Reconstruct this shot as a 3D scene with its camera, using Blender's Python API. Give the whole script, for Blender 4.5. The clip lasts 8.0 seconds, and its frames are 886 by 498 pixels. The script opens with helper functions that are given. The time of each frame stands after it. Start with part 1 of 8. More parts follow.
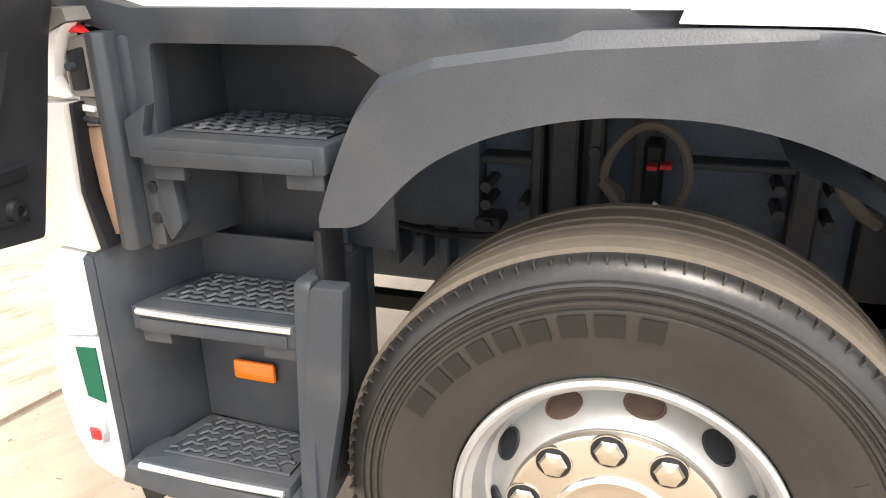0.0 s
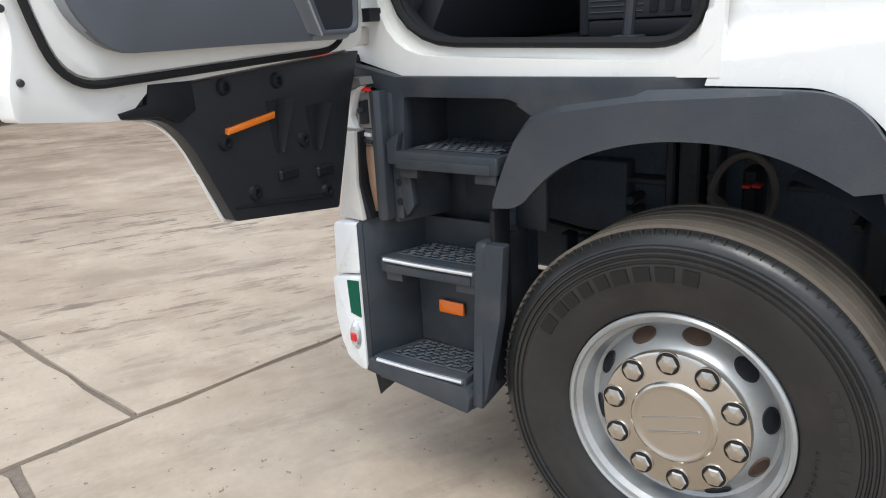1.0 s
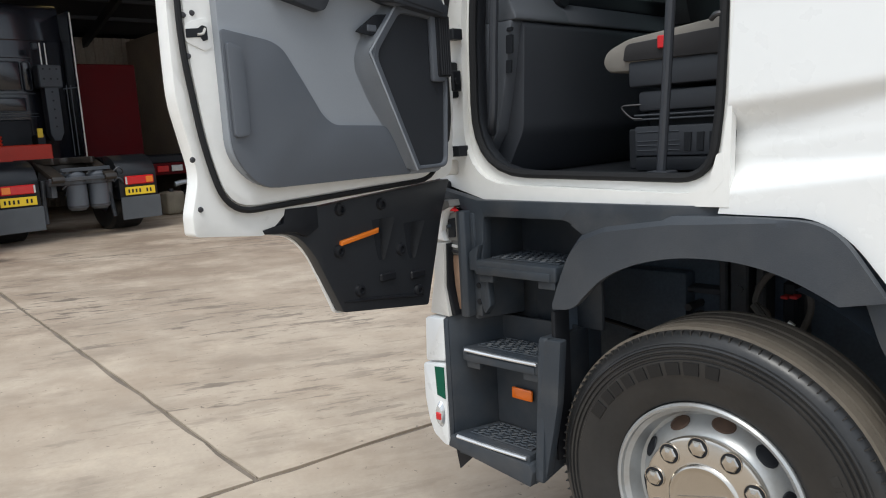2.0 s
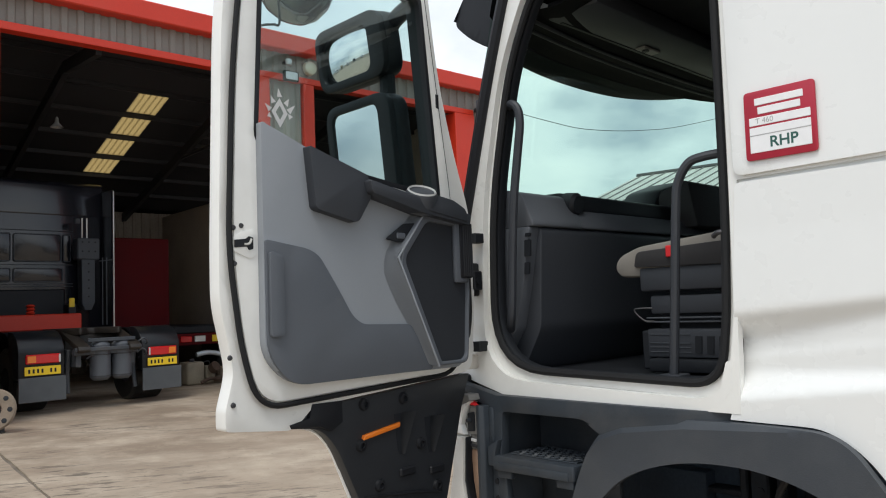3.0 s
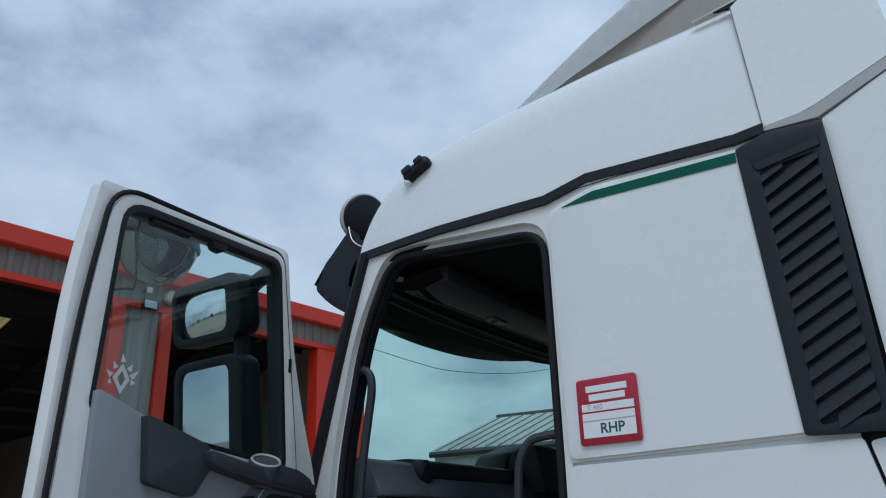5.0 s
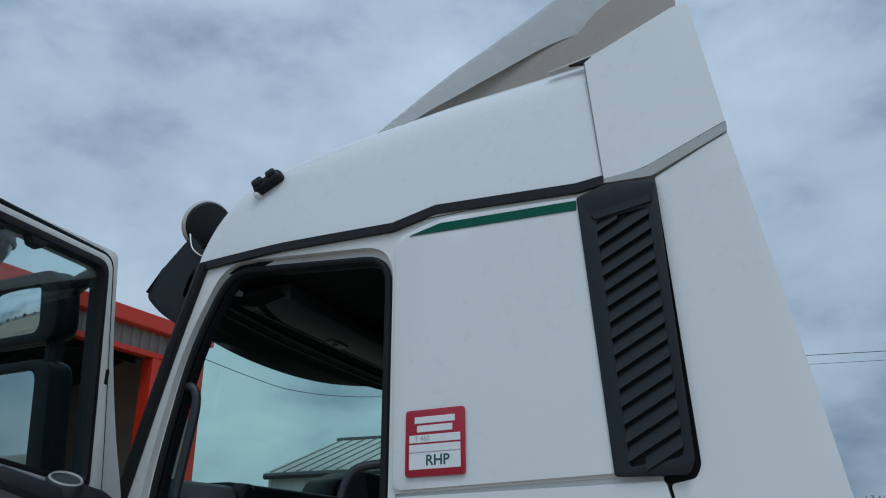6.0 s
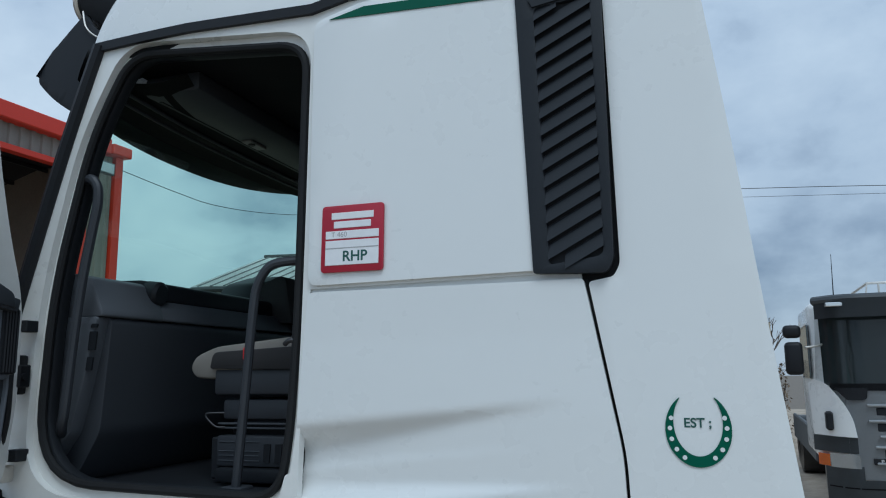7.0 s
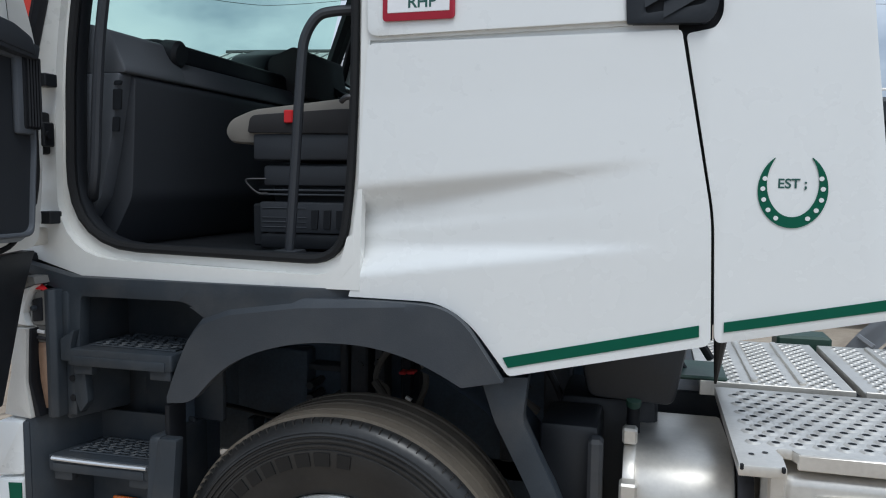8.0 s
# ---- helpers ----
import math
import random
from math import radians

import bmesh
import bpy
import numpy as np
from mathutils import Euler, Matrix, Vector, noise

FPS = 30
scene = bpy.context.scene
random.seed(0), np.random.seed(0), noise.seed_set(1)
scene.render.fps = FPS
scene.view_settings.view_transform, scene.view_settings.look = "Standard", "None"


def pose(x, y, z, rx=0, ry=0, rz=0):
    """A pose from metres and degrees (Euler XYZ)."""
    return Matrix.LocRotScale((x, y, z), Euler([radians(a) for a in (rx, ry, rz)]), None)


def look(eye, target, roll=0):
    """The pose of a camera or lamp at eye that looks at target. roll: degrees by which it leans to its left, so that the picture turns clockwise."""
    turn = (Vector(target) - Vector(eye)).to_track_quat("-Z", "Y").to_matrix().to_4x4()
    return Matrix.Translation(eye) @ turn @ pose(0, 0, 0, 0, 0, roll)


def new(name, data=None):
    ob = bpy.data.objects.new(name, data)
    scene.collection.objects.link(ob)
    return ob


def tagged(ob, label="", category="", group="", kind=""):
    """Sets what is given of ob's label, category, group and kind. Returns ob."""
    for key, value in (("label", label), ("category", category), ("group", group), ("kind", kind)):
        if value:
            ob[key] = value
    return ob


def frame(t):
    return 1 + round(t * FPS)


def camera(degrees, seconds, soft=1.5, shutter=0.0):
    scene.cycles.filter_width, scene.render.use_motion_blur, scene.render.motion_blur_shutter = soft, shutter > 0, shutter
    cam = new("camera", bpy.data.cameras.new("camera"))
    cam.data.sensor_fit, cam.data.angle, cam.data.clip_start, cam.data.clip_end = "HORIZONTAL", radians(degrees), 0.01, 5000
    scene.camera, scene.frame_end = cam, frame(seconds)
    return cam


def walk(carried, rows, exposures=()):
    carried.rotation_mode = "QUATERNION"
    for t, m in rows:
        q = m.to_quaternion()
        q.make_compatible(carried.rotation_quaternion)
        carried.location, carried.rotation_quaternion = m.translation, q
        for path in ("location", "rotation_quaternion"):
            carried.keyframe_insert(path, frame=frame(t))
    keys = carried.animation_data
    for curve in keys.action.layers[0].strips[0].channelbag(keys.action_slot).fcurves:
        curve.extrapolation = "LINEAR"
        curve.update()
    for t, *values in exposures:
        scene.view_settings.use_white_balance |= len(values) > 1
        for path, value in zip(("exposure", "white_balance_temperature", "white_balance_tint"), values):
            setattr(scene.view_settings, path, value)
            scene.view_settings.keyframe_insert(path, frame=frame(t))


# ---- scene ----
cam = camera(60.8, 8.0, soft=1.1)
PATH = [
    (0, (0.057, -1.071, 1.458), (-0.523, 0.701, 0.735), -1.0),
    (0.5, (0.287, -1.45, 1.492), (-0.475, 0.283, 0.846), -0.9),
    (1, (0.567, -1.702, 1.547), (-0.566, -0.163, 0.958), -3.1),
    (1.2, (0.687, -1.75, 1.538), (-0.543, -0.273, 0.985), -2.6),
    (2.3, (1.007, -2.004, 1.667), (-0.429, -0.622, 1.499), -2.8),
    (2.5, (1.021, -2.021, 1.675), (-0.423, -0.638, 1.615), -2.2),
    (3, (1.05, -2.04, 1.723), (-0.387, -0.656, 1.871), -2.2),
    (3.5, (1.072, -2.056, 1.76), (-0.319, -0.655, 2.079), -2.5),
    (4, (1.1, -2.079, 1.799), (-0.219, -0.655, 2.282), -2.0),
    (4.5, (1.12, -2.09, 1.825), (-0.095, -0.624, 2.438), -2.2),
    (4.7, (1.125, -2.086, 1.838), (-0.036, -0.597, 2.498), -2.3),
    (5.8, (1.174, -2.022, 1.825), (0.376, -0.386, 2.654), -1.0),
    (6, (1.169, -2.028, 1.849), (0.435, -0.337, 2.624), -1.1),
    (6.5, (1.158, -1.962, 1.822), (0.509, -0.164, 2.41), -0.7),
    (7, (1.136, -1.885, 1.8), (0.521, -0.011, 2.13), -0.6),
    (7.5, (1.065, -1.828, 1.737), (0.511, 0.092, 1.824), 0.7),
    (8, (0.819, -1.846, 1.678), (0.292, 0.076, 1.502), 0.5),
]
walk(cam, [(t, look(eye, target, roll)) for t, eye, target, roll in PATH],
     exposures=[(0.0, 2.18, 7500, 13), (0.5, 1.52, 7450, 13), (1.0, 0.88, 6400, 9), (2.3, 0.66, 6600, 8), (3.0, 0.50, 6700, 8), (3.5, 0.30, 6600, 8),
                (4.0, 0.06, 5650, 4), (4.5, -0.14, 5500, 3), (6.0, -0.54, 5500, 2), (6.5, -0.41, 5500, 1), (7.2, -0.15, 5500, 1), (8.0, 0.1, 6050, 7)])

# ---------------------------------------------------------------- light
def build_world():
    w = bpy.data.worlds.new("overcast_sky")
    scene.world = w
    w.use_nodes = True
    nt = w.node_tree
    nt.nodes.clear()
    N, L = nt.nodes.new, nt.links.new
    out = N("ShaderNodeOutputWorld")
    bg = N("ShaderNodeBackground")
    sky = N("ShaderNodeTexSky")
    sky.sky_type = "NISHITA"
    sky.sun_disc = False
    sky.sun_elevation = radians(48)
    sky.sun_rotation = radians(215)
    tc = N("ShaderNodeTexCoord")
    mp = N("ShaderNodeMapping")
    mp.inputs["Scale"].default_value = (1.0, 1.0, 1.7)
    n1 = N("ShaderNodeTexNoise")
    n1.inputs["Scale"].default_value = 1.9
    n1.inputs["Detail"].default_value = 7
    n1.inputs["Roughness"].default_value = 0.57
    n1.inputs["Distortion"].default_value = 0.12
    n2 = N("ShaderNodeTexNoise")
    n2.inputs["Scale"].default_value = 5.5
    n2.inputs["Detail"].default_value = 6
    ramp = N("ShaderNodeValToRGB")
    e = ramp.color_ramp.elements
    e[0].position, e[0].color = 0.38, (0.24, 0.29, 0.385, 1)
    e[1].position, e[1].color = 0.69, (0.86, 0.885, 0.92, 1)
    m = e.new(0.5)
    m.color = (0.58, 0.63, 0.71, 1)
    mixn = N("ShaderNodeMix")
    mixn.data_type = "FLOAT"
    mixn.inputs[0].default_value = 0.30
    add = N("ShaderNodeMix")
    add.data_type = "RGBA"
    add.inputs[0].default_value = 0.88
    gain = N("ShaderNodeMix")
    gain.data_type = "RGBA"
    gain.blend_type = "MULTIPLY"
    gain.inputs[0].default_value = 1.0
    gain.inputs[7].default_value = (0.12, 0.12, 0.12, 1)
    L(tc.outputs["Generated"], mp.inputs["Vector"])
    L(mp.outputs[0], n1.inputs["Vector"])
    L(mp.outputs[0], n2.inputs["Vector"])
    L(n1.outputs["Fac"], mixn.inputs[2])
    L(n2.outputs["Fac"], mixn.inputs[3])
    L(mixn.outputs[0], ramp.inputs[0])
    L(sky.outputs[0], gain.inputs[6])
    L(gain.outputs[2], add.inputs[6])
    L(ramp.outputs[0], add.inputs[7])
    # an overcast sky is brighter overhead than at the horizon
    sep = N("ShaderNodeSeparateXYZ")
    L(tc.outputs["Generated"], sep.inputs[0])
    grad = N("ShaderNodeMapRange")
    grad.inputs[1].default_value = 0.0
    grad.inputs[2].default_value = 1.0
    grad.inputs[3].default_value = 0.80
    grad.inputs[4].default_value = 1.28
    L(sep.outputs[2], grad.inputs[0])
    over = N("ShaderNodeVectorMath")
    over.operation = "SCALE"
    L(add.outputs[2], over.inputs[0])
    L(grad.outputs[0], over.inputs["Scale"])
    L(over.outputs[0], bg.inputs["Color"])
    bg.inputs["Strength"].default_value = 1.10
    L(bg.outputs[0], out.inputs[0])


build_world()
sun = new("sun", bpy.data.lights.new("sun", "SUN"))
sun.data.energy = 1.25
sun.data.angle = radians(25)
sun.data.color = (1.0, 0.97, 0.92)
sun.matrix_world = look((4, -8, 15), (0, 0, 0))

# ---------------------------------------------------------------- materials
def mat(name, color, rough=0.5, metal=0.0, vary=0.12, scale=3.0, fine=60.0, bump=0.0, coat=0.0, dirt=None, dirt_amt=0.0, dirt_scale=1.5, rnd=0.0, spec=0.5, streak=None):
    m = bpy.data.materials.new(name)
    m.use_nodes = True
    nt = m.node_tree
    b = nt.nodes["Principled BSDF"]
    N, L = nt.nodes.new, nt.links.new
    tc = N("ShaderNodeTexCoord")
    vec = tc.outputs["Object"]
    if streak:
        mp = N("ShaderNodeMapping")
        mp.inputs["Scale"].default_value = streak
        L(vec, mp.inputs["Vector"])
        vec = mp.outputs[0]
    a = N("ShaderNodeTexNoise")
    a.inputs["Scale"].default_value = scale
    a.inputs["Detail"].default_value = 5
    f = N("ShaderNodeTexNoise")
    f.inputs["Scale"].default_value = fine
    f.inputs["Detail"].default_value = 4
    L(vec, a.inputs["Vector"])
    L(tc.outputs["Object"], f.inputs["Vector"])
    mixn = N("ShaderNodeMix")
    mixn.data_type = "FLOAT"
    mixn.inputs[0].default_value = 0.4
    L(a.outputs["Fac"], mixn.inputs[2])
    L(f.outputs["Fac"], mixn.inputs[3])
    rmp = N("ShaderNodeMapRange")
    rmp.inputs[1].default_value = 0.3
    rmp.inputs[2].default_value = 0.7
    rmp.inputs[3].default_value = 1 - vary
    rmp.inputs[4].default_value = 1 + vary
    L(mixn.outputs[0], rmp.inputs[0])
    fac = rmp.outputs[0]
    if rnd:
        oi = N("ShaderNodeObjectInfo")
        mr = N("ShaderNodeMapRange")
        mr.inputs[3].default_value = 1 - rnd
        mr.inputs[4].default_value = 1 + rnd
        L(oi.outputs["Random"], mr.inputs[0])
        mm = N("ShaderNodeMath")
        mm.operation = "MULTIPLY"
        L(fac, mm.inputs[0])
        L(mr.outputs[0], mm.inputs[1])
        fac = mm.outputs[0]
    sc = N("ShaderNodeVectorMath")
    sc.operation = "SCALE"
    sc.inputs[0].default_value = color[:3]
    L(fac, sc.inputs["Scale"])
    col = sc.outputs[0]
    if dirt:
        dn = N("ShaderNodeTexNoise")
        dn.inputs["Scale"].default_value = dirt_scale
        dn.inputs["Detail"].default_value = 8
        dn.inputs["Roughness"].default_value = 0.62
        L(vec, dn.inputs["Vector"])
        dr = N("ShaderNodeMapRange")
        dr.inputs[1].default_value = 0.45
        dr.inputs[2].default_value = 0.7
        dr.inputs[3].default_value = 0
        dr.inputs[4].default_value = dirt_amt
        L(dn.outputs["Fac"], dr.inputs[0])
        mx = N("ShaderNodeMix")
        mx.data_type = "RGBA"
        mx.inputs[7].default_value = (*dirt[:3], 1)
        L(dr.outputs[0], mx.inputs[0])
        L(col, mx.inputs[6])
        col = mx.outputs[2]
    L(col, b.inputs["Base Color"])
    rr = N("ShaderNodeMapRange")
    rr.inputs[1].default_value = 0.3
    rr.inputs[2].default_value = 0.7
    rr.inputs[3].default_value = max(0.02, rough * 0.88)
    rr.inputs[4].default_value = min(1, rough * 1.12)
    L(mixn.outputs[0], rr.inputs[0])
    L(rr.outputs[0], b.inputs["Roughness"])
    b.inputs["Metallic"].default_value = metal
    b.inputs["Coat Weight"].default_value = coat
    b.inputs["Coat Roughness"].default_value = 0.08
    b.inputs["Specular IOR Level"].default_value = spec
    if bump:
        bp = N("ShaderNodeBump")
        bp.inputs["Strength"].default_value = 0.35
        bp.inputs["Distance"].default_value = bump
        L(f.outputs["Fac"], bp.inputs["Height"])
        L(bp.outputs[0], b.inputs["Normal"])
    return m


def glass_mat(name, color, rough=0.0):
    m = bpy.data.materials.new(name)
    m.use_nodes = True
    nt = m.node_tree
    nt.nodes.clear()
    N, L = nt.nodes.new, nt.links.new
    out = N("ShaderNodeOutputMaterial")
    tr = N("ShaderNodeBsdfTransparent")
    tr.inputs[0].default_value = (*color, 1)
    gl = N("ShaderNodeBsdfGlossy")
    gl.inputs["Roughness"].default_value = 0.02 + rough
    lw = N("ShaderNodeLayerWeight")
    lw.inputs["Blend"].default_value = 0.5
    pw = N("ShaderNodeMath")
    pw.operation = "POWER"
    pw.inputs[1].default_value = 4.0
    fr = N("ShaderNodeMath")
    fr.operation = "MULTIPLY_ADD"
    fr.inputs[1].default_value = 0.7
    fr.inputs[2].default_value = 0.05
    L(lw.outputs["Facing"], pw.inputs[0])
    L(pw.outputs[0], fr.inputs[0])
    mx = N("ShaderNodeMixShader")
    L(fr.outputs[0], mx.inputs[0])
    L(tr.outputs[0], mx.inputs[1])
    L(gl.outputs[0], mx.inputs[2])
    L(mx.outputs[0], out.inputs[0])
    return m


WHITE = mat("white_truck_paint", (0.80, 0.81, 0.80), 0.28, vary=0.008, scale=1.2, fine=14, coat=0.35, dirt=(0.62, 0.61, 0.58), dirt_amt=0.008, dirt_scale=1.1)
WHITE_FRAME = mat("white_door_frame_paint", (0.79, 0.79, 0.765), 0.30, vary=0.04, scale=3, fine=25, coat=0.3, dirt=(0.45, 0.42, 0.36), dirt_amt=0.13, dirt_scale=4)
PLASTIC = mat("dark_grey_textured_plastic", (0.039, 0.046, 0.056), 0.46, vary=0.16, scale=4, fine=240, bump=0.0012, dirt=(0.12, 0.12, 0.118), dirt_amt=0.22, dirt_scale=3)
FLAPBLACK = mat("black_moulded_plastic", (0.019, 0.021, 0.025), 0.45, vary=0.2, scale=5, fine=120, bump=0.0008)
GRILLEBLACK = mat("black_grille_plastic", (0.015, 0.018, 0.023), 0.46, vary=0.15, scale=5, fine=120, bump=0.0006, spec=0.3)
STEPBLACK = mat("black_step_plastic", (0.027, 0.035, 0.045), 0.58, vary=0.2, scale=6, fine=200, bump=0.001, dirt=(0.12, 0.11, 0.10), dirt_amt=0.28, dirt_scale=5)
BLACK = mat("black_plastic", (0.011, 0.012, 0.015), 0.5, vary=0.2, scale=5, fine=120, bump=0.0006, spec=0.28)
RUBBER = mat("black_seal_rubber", (0.013, 0.0135, 0.015), 0.75, vary=0.15, scale=8, fine=90, spec=0.3)
TYRE = mat("worn_tyre_rubber", (0.019, 0.0193, 0.020), 0.34, vary=0.25, scale=5, fine=70, bump=0.0015, dirt=(0.058, 0.052, 0.046), dirt_amt=0.28, dirt_scale=4)
MARK = mat("smooth_raised_rubber", (0.010, 0.010, 0.0105), 0.42, vary=0.15, scale=12, fine=80, spec=0.35)
TREAD = mat("dusty_tread_rubber", (0.115, 0.097, 0.076), 0.8, vary=0.25, scale=7, fine=60, bump=0.003, dirt=(0.15, 0.125, 0.095), dirt_amt=0.4, dirt_scale=3)
RIM = mat("silver_painted_steel_rim", (0.42, 0.435, 0.44), 0.34, metal=0.45, vary=0.08, scale=6, fine=60, dirt=(0.24, 0.18, 0.12), dirt_amt=0.4, dirt_scale=7)
CHROME = mat("polished_stainless_steel", (0.60, 0.565, 0.51), 0.24, metal=1.0, vary=0.03, scale=5, fine=20, dirt=(0.40, 0.33, 0.25), dirt_amt=0.10, dirt_scale=6)
ALU = mat("brushed_aluminium", (0.73, 0.70, 0.65), 0.42, metal=0.7, vary=0.10, scale=5, fine=80, dirt=(0.32, 0.30, 0.27), dirt_amt=0.3, dirt_scale=4)
ALUTRIM = mat("bright_step_nosing", (0.80, 0.81, 0.82), 0.3, metal=0.8, vary=0.08, scale=20, fine=120)
INNERGREY = mat("grey_door_trim", (0.262, 0.283, 0.310), 0.55, vary=0.06, scale=3, fine=300, bump=0.0008)
DOORDARK = mat("dark_grey_door_pocket", (0.098, 0.109, 0.127), 0.55, vary=0.06, scale=3, fine=300, bump=0.0008)
INNERMID = mat("mid_grey_dash_plastic", (0.092, 0.101, 0.116), 0.6, vary=0.06, scale=3, fine=250, bump=0.0008)
INNERDARK = mat("dark_interior_plastic", (0.050, 0.056, 0.067), 0.55, vary=0.1, scale=3, fine=250, bump=0.0008)
INNERBLACK = mat("black_interior_plastic", (0.013, 0.015, 0.019), 0.55, vary=0.12, scale=4, fine=200, bump=0.0006, spec=0.3)
SPEAKER = mat("black_speaker_cloth", (0.019, 0.022, 0.028), 0.7, vary=0.12, scale=4, fine=400, bump=0.001)
SEATPLASTIC = mat("dark_seat_plastic", (0.032, 0.036, 0.044), 0.55, vary=0.1, scale=3, fine=250, bump=0.0008)
SEATGREY = mat("grey_seat_fabric", (0.21, 0.195, 0.175), 0.9, vary=0.12, scale=10, fine=400, bump=0.0015)
SEATBLACK = mat("black_seat_fabric", (0.028, 0.027, 0.029), 0.92, vary=0.18, scale=10, fine=400, bump=0.0015)
RED = mat("red_plastic", (0.62, 0.02, 0.025), 0.4, vary=0.06, scale=8)
ORANGE = mat("orange_reflector", (0.95, 0.19, 0.01), 0.25, vary=0.05, scale=10, coat=0.6)
GREEN = mat("dark_green_vinyl", (0.0, 0.092, 0.052), 0.45, vary=0.06, scale=10, spec=0.25)
BADGERED = mat("crimson_badge", (0.40, 0.012, 0.035), 0.35, vary=0.05, scale=20)
BADGEWHITE = mat("white_badge_print", (0.82, 0.82, 0.83), 0.4, vary=0.03, scale=30)
PRINTGREY = mat("pale_grey_print", (0.42, 0.42, 0.42), 0.5, vary=0.1)
PRINTGREEN = mat("dark_green_print", (0.02, 0.09, 0.075), 0.5, vary=0.1)
STICKER = mat("frosted_grey_sticker", (0.55, 0.55, 0.55), 0.6, vary=0.1)
PALEBUMP = mat("pale_grey_lamp_surround", (0.58, 0.565, 0.53), 0.45, vary=0.06, scale=6, fine=150)
LIPGREY = mat("pale_grey_joint_strip", (0.40, 0.40, 0.39), 0.5, vary=0.08, scale=6, fine=150)
GREYBUMP = mat("grey_bumper_plastic", (0.20, 0.195, 0.185), 0.5, vary=0.08, scale=6, fine=150, bump=0.0008)
CHASSIS = mat("dirty_chassis_steel", (0.044, 0.050, 0.059), 0.6, vary=0.3, scale=6, fine=60, bump=0.002, dirt=(0.10, 0.085, 0.07), dirt_amt=0.45, dirt_scale=5)
LINER = mat("black_arch_liner", (0.090, 0.116, 0.150), 0.5, vary=0.25, scale=5, fine=80, bump=0.001, dirt=(0.08, 0.075, 0.07), dirt_amt=0.3, dirt_scale=6, spec=0.3)
DULLAMBER = mat("dull_amber_lens", (0.30, 0.19, 0.13), 0.35, vary=0.15, scale=12, coat=0.3)
HEADLINE = mat("dark_headlining_cloth", (0.011, 0.012, 0.014), 0.8, vary=0.12, scale=4, fine=200, spec=0.18)
RUSTDARK = mat("rusty_brake_drum", (0.075, 0.045, 0.030), 0.8, vary=0.3, scale=12)
OLDSTEEL = mat("rust_browned_steel", (0.20, 0.155, 0.115), 0.6, metal=0.3, vary=0.25, scale=10)
# white base under the spoiler: its shade is put into this beige
SPOILERBASE = mat("shaded_base_beige", (0.33, 0.295, 0.26), 0.7, vary=0.12, scale=4)
HOSE = mat("dusty_rubber_hose", (0.12, 0.105, 0.09), 0.7, vary=0.2, scale=10)
DULLRED = mat("red_hose_clip", (0.6, 0.03, 0.03), 0.5)
